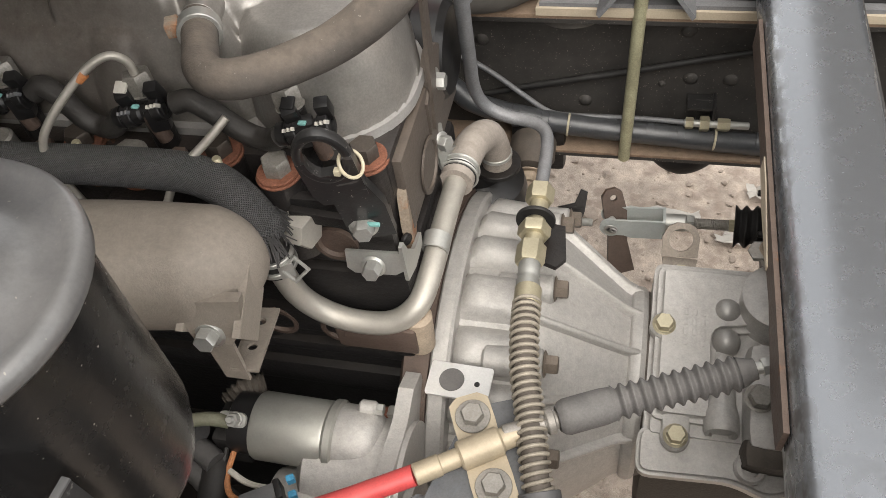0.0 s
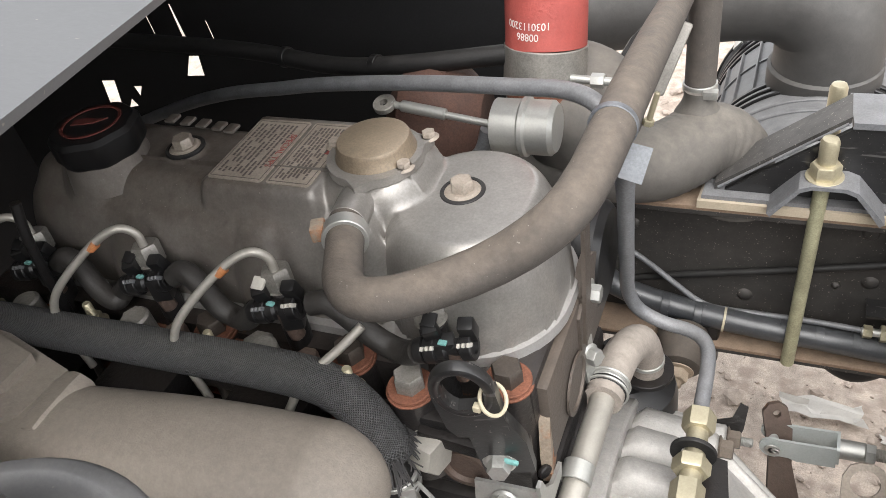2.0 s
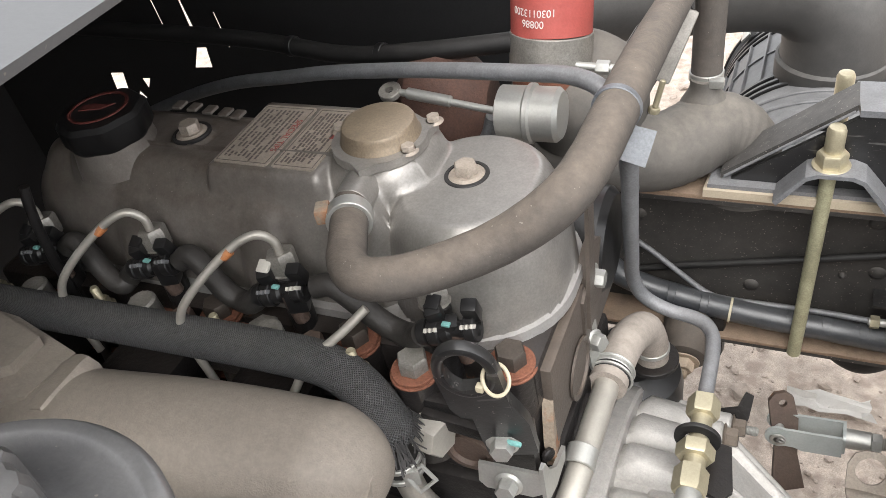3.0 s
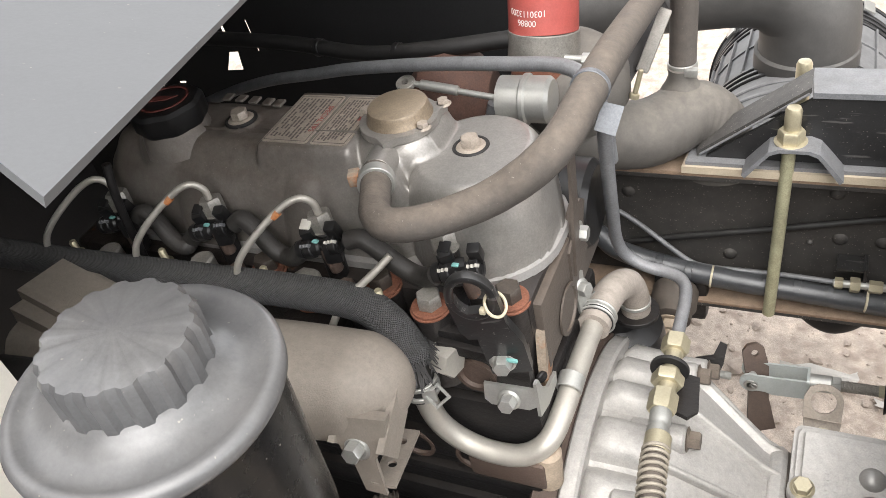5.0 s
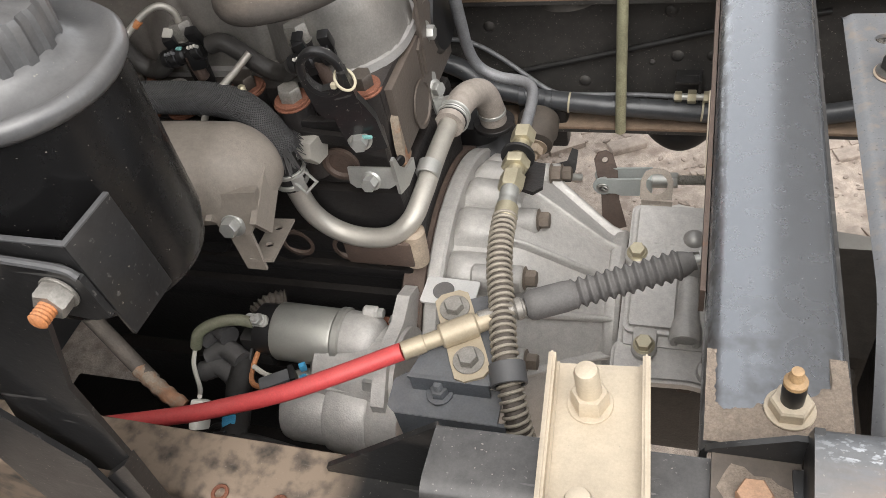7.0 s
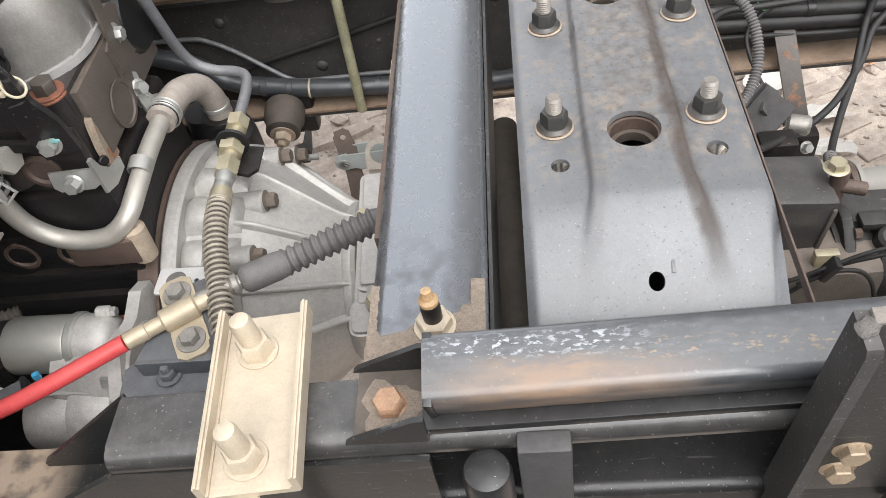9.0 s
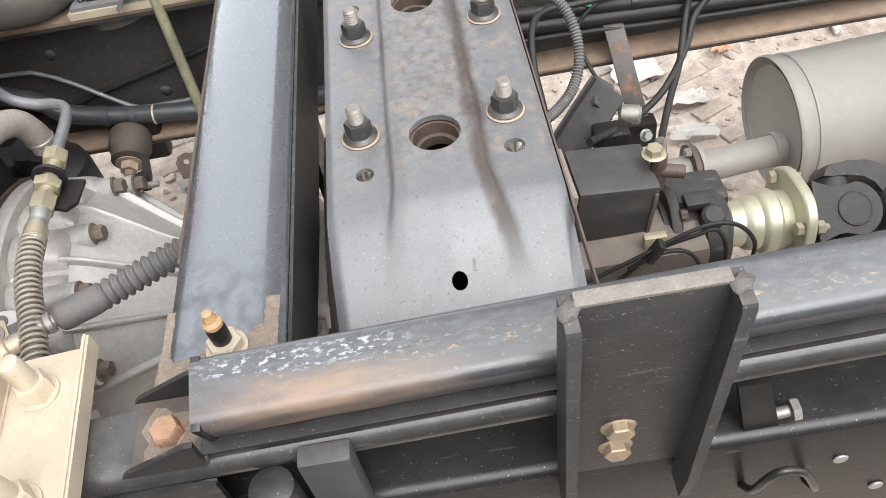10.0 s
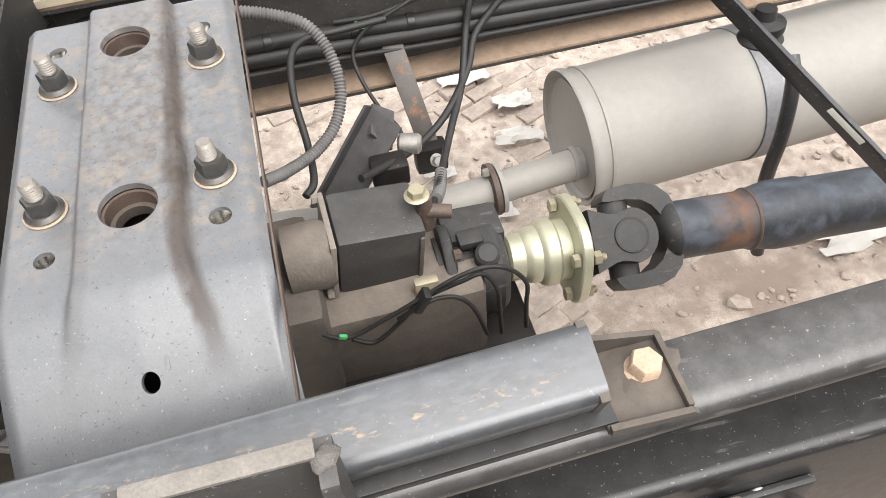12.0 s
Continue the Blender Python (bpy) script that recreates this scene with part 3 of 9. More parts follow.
def sub_top(bm):
    """Top flange with a rounded near lip, and the web behind."""
    prof = [(0.138, 0.786), (0.138, 0.879), (0.1355, 0.8835), (0.131, 0.885), (0.098, 0.885), (0.0905, 0.8825), (0.0865, 0.878), (0.085, 0.872), (0.0853, 0.867), (0.0868, 0.8635), (0.0895, 0.862),
            (0.0915, 0.864), (0.0912, 0.870), (0.0925, 0.8755), (0.096, 0.879), (0.128, 0.879), (0.132, 0.876), (0.133, 0.872), (0.133, 0.786)]
    m = Matrix(((0, 0, 1, -0.010), (1, 0, 0.022, -0.001), (0, 1, 0, 0), (0, 0, 0, 1)))
    slab(bm, m, prof, 3.0)


part("channel", one(sub_top), "channel_black", sub_rail, "black channel with dusty top", 30)
part("end_gusset", one(slab, at((0, 0.138, 0), (0, -1, 0), (1, 0, 0)), [(-0.010, 0.8835), (-0.118, 0.792), (-0.118, 0.786), (-0.010, 0.786)], 0.005), "black_paint", sub_rail)
part("end_gusset", one(slab, at((0, 0.0905, 0), (0, -1, 0), (1, 0, 0)), [(0.21, 0.8625), (-0.010, 0.8625), (-0.105, 0.797), (-0.112, 0.786), (0.21, 0.786)], 0.005), "black_paint", sub_rail)
part("spacer_tube", one(box, (0.286, 0.0860, 0.7360), (0.035, 0.016, 0.292), 0.003), "hose_grey", sub_rail, "welded dusty square tube")
part("spacer_pin", one(lathe, at((0.2480, 0.076, 0.72), (0, 0, 1)), [(0.0168, 0), (0.0168, 0.14), (0.0150, 0.146), (0.009, 0.149)], 24), "black_paint", sub_rail, "black round peg")
part("inner_strap", one(slab, at((0.586, 0.1055, 0.787), (0, -1, 0), (1, 0, 0)), [(-0.0115, 0.0), (0.0130, 0.0), (0.0115, 0.008), (-0.004, 0.066), (-0.026, 0.066)], 0.006), "plastic_black", sub_rail, "black flat strap")
part("inner_bolt", one(cyl, (0.596, 0.1040, 0.797), (0.607, 0.1040, 0.799), 0.0045), "stud", sub_rail)
part("inner_nut", bolt_mesh(0.0150, 0.006, axis=(1, 0, 0.1), p=(0.6075, 0.1040, 0.799)), "stud", sub_rail, "dull grey nut")

# square tube bolted on top, with a folded foot at each end
tube_beam = thing("mounting_tube", "black square steel tube, scratched to bare grey and rust", "steel tube", (0.44, 0.12, 0.885))


def rect_tube(bm):
    c, d = math.cos(0.297), math.sin(0.297)
    o = [(x * c - z * d, 0.9125 + z * c + x * d) for x, z in round_rect(0.047, 0.036, 0.009, 5)]
    i = [(x * c - z * d, 0.9125 + z * c + x * d) for x, z in round_rect(0.039, 0.028, 0.006, 5)]
    for x0, x1 in (((0.214, 0.1205), (0.672, 0.1320)),):
        a = [[bm.verts.new((x, y + y0, z)) for y, z in o] for x, y0 in (x0, x1)]
        b = [[bm.verts.new((x, y + y0, z)) for y, z in i] for x, y0 in (x0, x1)]
        k = len(o)
        for s in range(k):
            t = (s + 1) % k
            bm.faces.new((a[0][s], a[0][t], a[1][t], a[1][s]))
            bm.faces.new((b[0][t], b[0][s], b[1][s], b[1][t]))
            bm.faces.new((a[0][t], a[0][s], b[0][s], b[0][t]))
            bm.faces.new((a[1][s], a[1][t], b[1][t], b[1][s]))


M["mill_scale"] = layered(material("mill_scale", (0.028, 0.030, 0.033), 0.30, dust=0.32, dust_colour=(0.155, 0.157, 0.162), bump=0.06, speck=0.7, coat=0.4), (
    ((0.22, 0.145, 0.095), (0.19, 0.40, 0.09), (0.086, 0.122, 0.010), 60, (0.30, 0.60), (0.35, 1, 1), 0.85),
    ((0.33, 0.345, 0.365), (0.21, 0.36, 0.03), (0.117, 0.136, 0.006), 360, (0.535, 0.61), (0.5, 1, 1), 1.0),
    ((0.10, 0.105, 0.115), (0.21, 0.70, 0.03), (0.106, 0.142, 0.008), 260, (0.46, 0.64), (0.3, 1, 1), 0.6),
    ((0.30, 0.21, 0.13), (0.31, 0.66, 0.04), (0.112, 0.128, 0.006), 330, (0.57, 0.67), (0.4, 1, 1), 0.9)))
part("tube", one(rect_tube), "mill_scale", tube_beam, "scratched blue-black square tube")
part("base_strip", one(box, (0.444, 0.1190, 0.889), (0.47, 0.042, 0.007), 0.001, Matrix.Rotation(0.0251, 3, "Z")), "black_paint", tube_beam)


def tube_sole(bm, x, s, y):
    xs = sorted((x, x + s * 0.050))
    box(bm, ((xs[0] + xs[1]) / 2, y, 0.8885), (xs[1] - xs[0], 0.052, 0.005), 0.001)
    if s > 0:
        box(bm, (x + 0.050, y, 0.8915), (0.004, 0.050, 0.011), 0.001)


def tube_cheek(bm, x, s, y, top):
    """A sloping side cheek of the foot, cut from plate."""
    m = at((0, y, 0), (0, -1, 0), (1, 0, 0))
    out = [(x, 0.8915), (x + s * 0.054, 0.8915), (x + s * 0.050, 0.8955), (x + s * 0.006, top), (x, top)]
    slab(bm, m, out if s > 0 else out[::-1], 0.004)


for x, s, yc, by, top in ((0.214, -1, 0.114, 0.111, 0.917), (0.672, 1, 0.1255, 0.132, 0.899)):
    foot = part("foot", one(tube_sole, x, s, yc), "foot_tan", tube_beam, "dusty folded steel foot")
    for y in (yc - 0.0255, yc + 0.0285):
        part("cheek", one(tube_cheek, x, s, y, top if y < yc or s < 0 else 0.908), "black_paint" if s < 0 else "foot_tan", foot, "black plate cheek" if s < 0 else "dusty tan plate cheek")
    part("end_plate", one(box, (x - s * 0.003, yc + 0.0065, 0.9110), (0.006, 0.048, 0.036), 0.001, Matrix.Rotation(0.297, 3, "X")), "black_paint" if s < 0 else "foot_tan", foot, "black end plate of the tube" if s < 0 else "dusty tan end plate of the tube")
    part("bolt", bolt_mesh(0.0180, 0.010, flange=0.0120, axis=(s * 0.08, -0.05, 1), p=(x + s * (0.026 if s < 0 else 0.034), by, 0.891)), "rust_tan" if s < 0 else "tan_bolt", foot, "rusty hexagon bolt" if s < 0 else "tan hexagon bolt")
    part("dirt", one(lathe, at((x + s * (0.026 if s < 0 else 0.034), by, 0.8908)), [(0.021, 0), (0.017, 0.0012), (0.012, 0.002), (0.001, 0.0022)], 24, True, lambda a: 1 + 0.2 * math.sin(3 * a + 1) + 0.1 * math.sin(7 * a)), "sand" if s < 0 else "foot_tan", foot, "dust gathered round the bolt")

# upright channel bracket on the sub frame
post = thing("upright_bracket", "black steel channel bracket standing upright on the frame", "steel bracket", (0.488, 0.075, 0.80))
LEANING = Matrix.Translation((0, 0.080, 0.83)) @ Matrix.Rotation(radians(5.0), 4, "X") @ Matrix.Translation((0, -0.080, -0.83))


def leaning(bm):
    bmesh.ops.transform(bm, matrix=LEANING, verts=bm.verts)
    return bm


part("back_plate", leaning(one(box, (0.4825, 0.0885, 0.9025), (0.080, 0.009, 0.231), 0.0015)), "post_black", post, "black plate with bare top edge")
for x in (0.4402, 0.5248):
    m = at((x - 0.0038, 0, 0), (1, 0, 0), (0, 1, 0))
    part("flange", leaning(one(slab, m, [(0.0845, 0.757), (0.0845, 0.788), (0.0930, 0.790), (0.0930, 1.018), (0.0715, 1.018), (0.0695, 1.014), (0.0620, 0.80), (0.0650, 0.757)], 0.0076)), "post_black", post)
part("packing", one(box, (0.482, 0.0975, 0.822), (0.060, 0.007, 0.060), 0.002), "black_paint", post, "black packing plate")
part("top_edge", leaning(one(box, (0.4825, 0.0883, 1.0195), (0.078, 0.0092, 0.003), 0.0012)), "bare_edge", post, "bare flame-cut top edge")
for x in (0.4402, 0.5248):
    part("top_edge", leaning(one(lathe, at((x, 0.0835, 1.0175)), [(0.0056, 0), (0.0060, 0.0012), (0.0050, 0.0026), (0.0025, 0.0034), (0.0003, 0.0036)], 20, True, lambda a: 1 + 0.18 * math.sin(2 * a + 0.4) + 0.10 * math.sin(5 * a))), "weld_grey", post, "rough weld blob")
for z in (0.8620, 0.8290):
    part("bolt", leaning(bolt_mesh(0.0160, 0.0065, flange=0.0118, axis=(0, -1, 0.10), p=(0.4745, 0.0842, z))), "bolt_tan", post, "yellow zinc flange bolt")

# beige clamp plate
clamp_plate = thing("clamp_plate", "beige zinc plated channel clamp plate over the frame", "clamp plate", (0.09, 0.12, 0.885), "clamp plates")


def clamp_body(bm):
    m = Matrix(((1, 0, 0, 0), (0, 0, 1, 0.050), (0, 1, 0, 0), (0, 0, 0, 1)))
    slab(bm, m, [(0.064, 0.8865), (0.130, 0.8865), (0.130, 0.906), (0.125, 0.906), (0.125, 0.8915), (0.069, 0.8915), (0.069, 0.906), (0.064, 0.906)], 0.137)
    es = [e for e in bm.edges if abs(e.verts[0].co.y - e.verts[1].co.y) > 0.1]
    bmesh.ops.bevel(bm, geom=es, offset=0.0018, segments=2, affect="EDGES")


CT = Matrix.Translation((0.090, 0.12, 0)) @ Matrix.Rotation(radians(4.5), 4, "Z") @ Matrix.Translation((-0.0905, -0.1155, 0))


def turned(bm):
    bmesh.ops.transform(bm, matrix=CT, verts=bm.verts)
    return bm


part("channel", turned(one(clamp_body)), "bracket_beige", clamp_plate)
for y in (0.156, 0.073):
    part("nut", turned(bolt_mesh(0.0215, 0.014, washer=0.0150, p=(0.0925, y, 0.8915))), "bracket_beige", clamp_plate)
    part("bolt_end", turned(one(lathe, at((0.0925, y, 0.905), (-0.05, 0, 1)), [(0.0080, 0), (0.0080, 0.023), (0.0068, 0.026), (0.004, 0.027)], 20)), "bracket_beige", clamp_plate)
part("rod", one(cyl, (0.0985, 0.0505, 0.42), (0.0985, 0.0505, 0.8860), 0.009), "bracket_beige", clamp_plate)

# narrow folded cross member
cm1 = thing("cross_member", "grey-black folded steel cross member between the frame rails", "cross member", (0.205, 0.5, 0.78), "cross members")


def fold_beam(bm):
    prof = [(0.1585, 0.820), (0.1585, 0.852), (0.163, 0.862), (0.172, 0.866), (0.236, 0.866), (0.245, 0.862), (0.2505, 0.852), (0.2505, 0.775),
            (0.2455, 0.775), (0.2455, 0.851), (0.242, 0.857), (0.235, 0.861), (0.173, 0.861), (0.167, 0.858), (0.1635, 0.851), (0.1635, 0.820)]
    m = Matrix(((1, 0, 0, 0), (0, 0, 1, 0.1595), (0, 1, 0, 0), (0, 0, 0, 1)))
    slab(bm, m, prof, 0.77)


part("beam", one(fold_beam), "frame_grey", cm1, "grey dusty folded channel", 50)
part("side_flange", one(slab, at((0.2515, 0, 0), (1, 0, 0), (0, 1, 0)), [(0.165, 0.775), (0.40, 0.755), (0.90, 0.755), (0.90, 0.845), (0.40, 0.848), (0.165, 0.848)], 0.003), "forged_black", cm1, "dark dusty side flange")
part("side_flange", one(slab, at((0.1535, 0, 0), (1, 0, 0), (0, 1, 0)), [(0.30, 0.822), (0.34, 0.816), (0.42, 0.826), (0.52, 0.818), (0.60, 0.824), (0.75, 0.816), (0.75, 0.848), (0.30, 0.848)], 0.004), "iron_brown", cm1, "brown ragged side plate")
part("side_chip", one(slab, at((0.1520, 0, 0), (1, 0, 0), (0, 1, 0)), [(0.45, 0.827), (0.52, 0.824), (0.56, 0.829), (0.56, 0.844), (0.53, 0.844), (0.45, 0.832)], 0.0012), "bracket_beige", cm1, "bare beige chipped patch")
# sandy dirt patch and plastic-capped stud on it


def crust(bm):
    """A ragged heap of sand at the end of the beam, thin at its edge."""
    nx, ny = 90, 76
    g = []
    for i in range(nx + 1):
        row = []
        for j in range(ny + 1):
            x, y = 0.160 + 0.0895 * i / nx, 0.160 + 0.075 * j / ny
            reach = 0.186 + 0.022 * (x - 0.16) / 0.09 + 0.014 * noise.fractal(V(x * 45, y * 45, 1.0), 0.8, 2.0, 5) + (0.02 if x > 0.238 else 0)
            h = 0.0018 * min(1.0, max(-1.0, (reach - y) / 0.014)) + 0.0010 * noise.fractal(V(x * 110, y * 110, 0), 1.0, 2.0, 3)
            row.append(bm.verts.new((x, y, 0.8655 + h)))
        g.append(row)
    for i in range(nx):
        for j in range(ny):
            bm.faces.new((g[i][j], g[i + 1][j], g[i + 1][j + 1], g[i][j + 1]))


part("dirt_patch", one(crust), "sand", cm1, "sandy dirt crust")
stud_post = thing("capped_stud", "tan tipped stud with black sleeve and beige nut", "stud bolt", (0.212, 0.190, 0.866))
part("nut", bolt_mesh(0.0235, 0.010, washer=0.0160, p=(0.212, 0.190, 0.8675)), "bracket_beige", stud_post)
part("sleeve", one(lathe, at((0.212, 0.190, 0.8795), (-0.03, 0.03, 1)), [(0.0072, -0.002), (0.0076, 0.012), (0.0068, 0.018)], 20), "plastic_black", stud_post, "black sleeve")
part("tip", one(lathe, at((0.2115, 0.1905, 0.897), (-0.03, 0.03, 1)), [(0.0074, 0), (0.0074, 0.003), (0.0050, 0.006), (0.0050, 0.008), (0.0038, 0.010), (0.0038, 0.013), (0.0015, 0.014)], 16), "tan_tip", stud_post, "tan domed tip")

# broad pressed cross member
cm2 = thing("cross_member", "broad pressed grey steel cross member with two round holes", "cross member", (0.387, 0.48, 0.80), "cross members")
BIG = ((0.387, 0.406, 0.0242), (0.385, 0.632, 0.0242))
SMALL = ((0.318, 0.376, 0.0085), (0.457, 0.382, 0.0095), (0.388, 0.262, 0.0068), (0.315, 0.650, 0.0085), (0.457, 0.646, 0.0095))


def pressed(bm):
    """Pressed sheet: a raised band down the middle, near end bent down, holes cut through."""
    nx, ny = 72, 176
    x0, x1, y0, y1 = 0.281, 0.492, 0.150, 0.712

    def step(v, a, b):
        v = min(1.0, max(0.0, (v - a) / (b - a)))
        return v * v * (3 - 2 * v)

    def height(x, y):
        c = 0.387
        half = 0.036 + 0.004 * step(0.70 - y, 0, 0.3) + 0.016 * step(0.36 - y, 0, 0.11)
        band = step(half + 0.007 - abs(x - c), 0, 0.0062) * step(y, 0.250 + 0.03 * abs(x - c) / 0.05, 0.36)
        z = 0.8420 + 0.0105 * band
        z -= 1.22 * max(0.0, 0.330 - y) ** 1.35
        for edge in (x - x0, x1 - x):
            z -= 0.007 * (1 - step(edge, -0.004, 0.010))
        return z - 0.012 * (1 - step(y1 - y, 0, 0.016))

    def bend(x, y):
        return x + (0.010 * step(0.36 - y, 0, 0.2)) * (0.387 - x) / 0.1 * -0.2

    def place(x, y):
        return bm.verts.new((bend(x, y), y, height(x, y)))

    taken = {}
    for k, (hx, hy, hr) in enumerate(BIG + SMALL):
        ci, cj = round((hx - x0) / (x1 - x0) * nx), round((hy - y0) / (y1 - y0) * ny)
        w = math.ceil((hr + 0.0035) / 0.00293)
        taken[k] = (ci - w, ci + w, cj - w, cj + w)
    grid = []
    for i in range(nx + 1):
        col = []
        for j in range(ny + 1):
            x, y = x0 + (x1 - x0) * i / nx, y0 + (y1 - y0) * j / ny
            # rounded far corners
            dx, dy = max(0, 0.015 - min(x - x0, x1 - x)), max(0, 0.015 - (y1 - y))
            if dx > 0 and dy > 0 and math.hypot(dx, dy) > 0.015:
                k = 0.015 / math.hypot(dx, dy)
                x += (dx - dx * k) * (1 if x < 0.387 else -1)
                y -= dy - dy * k
            col.append((place(x, y), x, y))
        grid.append(col)
    for i in range(nx):
        for j in range(ny):
            if any(a <= i < b and c <= j < d for a, b, c, d in taken.values()):
                continue
            bm.faces.new((grid[i][j][0], grid[i + 1][j][0], grid[i + 1][j + 1][0], grid[i][j + 1][0]))
    # from the square of cells left out round each hole, in to its circle
    for k, (hx, hy, hr) in enumerate(BIG + SMALL):
        a, b, c, d = taken[k]
        rim = [grid[i][c] for i in range(a, b)] + [grid[b][j] for j in range(c, d)] + [grid[i][d] for i in range(b, a, -1)] + [grid[a][j] for j in range(d, c, -1)]
        loops = [[v for v, x, y in rim]]
        for share in (0.5, 1.0):
            loop = []
            for v, x, y in rim:
                r = math.hypot(x - hx, y - hy)
                s = (r + (hr - r) * share) / r
                loop.append(place(hx + (x - hx) * s, hy + (y - hy) * s))
            loops.append(loop)
        for p, q in zip(loops, loops[1:]):
            for i in range(len(p)):
                j = (i + 1) % len(p)
                bm.faces.new((p[i], p[j], q[j], q[i]))
    bmesh.ops.delete(bm, geom=[v for v in bm.verts if not v.link_faces], context="VERTS")


layered(M["pressed_grey"], (
    ((0.07, 0.058, 0.050), (0.30, 0.50, 0.08), (0.32, 0.74, 0.10), 120, (0.44, 0.66), (1, 1, 1), 0.55),
    ((0.125, 0.102, 0.085), (0.350, 0.430, 0.02), (0.36, 0.75, 0.08), 70, (0.36, 0.66), (1, 0.6, 1), 0.5),
    ((0.23, 0.19, 0.152), (0.28, 0.50, 0.004), (0.33, 0.72, 0.05), 85, (0.50, 0.70), (1, 1, 1), 0.7),
    ((0.05, 0.045, 0.04), (0.27, 0.50, 0.01), (0.14, 0.72, 0.03), 330, (0.64, 0.70), (1, 1, 1), 0.55),
    ((0.40, 0.40, 0.40), (0.27, 0.50, 0.01), (0.14, 0.34, 0.03), 420, (0.66, 0.70), (1, 1, 1), 0.3)))


def grime_and_shade(m, c, colour):
    """Brown oily grime with painted shade along the raised band, heavier on one wall, in streaks with ragged edges."""
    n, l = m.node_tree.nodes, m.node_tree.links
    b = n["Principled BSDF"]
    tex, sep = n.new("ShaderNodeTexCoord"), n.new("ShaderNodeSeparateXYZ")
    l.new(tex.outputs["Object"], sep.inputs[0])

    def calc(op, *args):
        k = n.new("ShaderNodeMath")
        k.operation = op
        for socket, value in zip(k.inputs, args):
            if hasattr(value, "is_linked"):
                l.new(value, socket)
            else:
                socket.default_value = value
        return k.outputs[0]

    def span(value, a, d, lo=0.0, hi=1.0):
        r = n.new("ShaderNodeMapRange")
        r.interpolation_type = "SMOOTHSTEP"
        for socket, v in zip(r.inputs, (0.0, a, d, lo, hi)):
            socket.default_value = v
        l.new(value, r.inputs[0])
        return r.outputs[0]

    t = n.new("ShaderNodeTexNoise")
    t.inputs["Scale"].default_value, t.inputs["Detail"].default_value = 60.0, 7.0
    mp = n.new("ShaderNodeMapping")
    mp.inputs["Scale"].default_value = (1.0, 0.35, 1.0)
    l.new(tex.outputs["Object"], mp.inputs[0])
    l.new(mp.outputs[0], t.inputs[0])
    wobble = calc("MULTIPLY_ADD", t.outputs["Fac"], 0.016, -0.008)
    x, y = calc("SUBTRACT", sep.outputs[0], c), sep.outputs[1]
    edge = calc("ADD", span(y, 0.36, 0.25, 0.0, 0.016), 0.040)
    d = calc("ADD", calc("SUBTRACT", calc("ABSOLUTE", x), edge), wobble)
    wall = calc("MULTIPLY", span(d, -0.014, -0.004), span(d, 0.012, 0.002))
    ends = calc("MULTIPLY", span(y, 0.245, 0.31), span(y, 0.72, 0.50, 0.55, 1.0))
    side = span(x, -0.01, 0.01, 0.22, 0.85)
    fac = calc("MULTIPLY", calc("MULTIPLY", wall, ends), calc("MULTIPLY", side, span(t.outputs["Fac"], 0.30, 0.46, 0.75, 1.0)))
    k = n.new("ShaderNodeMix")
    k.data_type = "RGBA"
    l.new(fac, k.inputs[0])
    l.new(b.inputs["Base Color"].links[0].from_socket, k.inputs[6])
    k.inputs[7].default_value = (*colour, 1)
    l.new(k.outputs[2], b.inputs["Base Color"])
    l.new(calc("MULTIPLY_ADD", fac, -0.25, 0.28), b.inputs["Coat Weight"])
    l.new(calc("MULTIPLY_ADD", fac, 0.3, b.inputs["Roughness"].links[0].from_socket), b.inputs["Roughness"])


grime_and_shade(M["pressed_grey"], 0.387, (0.052, 0.038, 0.030))
SCUFFS = (((0.24, 0.23, 0.22), (-2.0, 4.0, 0.1), (-0.2, 1.4, 0.05), 150, (0.650, 0.685), (0.12, 1, 1), 0.2),
          ((0.30, 0.28, 0.26), (-2.0, 4.0, 0.1), (-0.2, 1.4, 0.05), 260, (0.675, 0.700), (1, 1, 1), 0.25))
for name_ in ("channel_black", "post_black", "mill_scale", "forged_black", "black_paint"):
    layered(M[name_], SCUFFS)
layered(M["rail_black"], SCUFFS + (
    ((0.25, 0.19, 0.14), (-1.8, -0.085, 0.03), (0.06, 0.16, 0.004), 60, (0.25, 0.55), (1, 1, 1), 0.85),))
layered(M["frame_grey"], (
    ((0.06, 0.05, 0.043), (0.155, 0.255, 0.004), (0.14, 0.30, 0.10), 60, (0.42, 0.66), (1, 1, 1), 0.7),
    ((0.07, 0.055, 0.045), (0.150, 0.172, 0.010), (0.14, 0.95, 0.05), 120, (0.45, 0.62), (1, 0.5, 1), 0.6)))
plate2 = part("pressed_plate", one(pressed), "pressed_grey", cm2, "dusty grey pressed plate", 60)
rims = {}
for poly in plate2.data.polygons:
    for key in poly.edge_keys:
        rims[key] = rims.get(key, 0) + 1
for edge in plate2.data.edges:
    if rims.get(tuple(sorted(edge.vertices)), 0) == 1:
        edge.use_edge_sharp = True
sol = plate2.modifiers.new("thick", "SOLIDIFY")
sol.thickness, sol.offset = 0.006, -1.0
for hx, hy, hr in SMALL[:2] + SMALL[3:]:
    part("hole_sleeve", one(lathe, at((hx, hy, 0.8175)), [(hr * 0.45, 0.008), (hr * 0.985, 0.0205)], 28, False), "bore_steel", cm2, "bare conical hole sleeve")
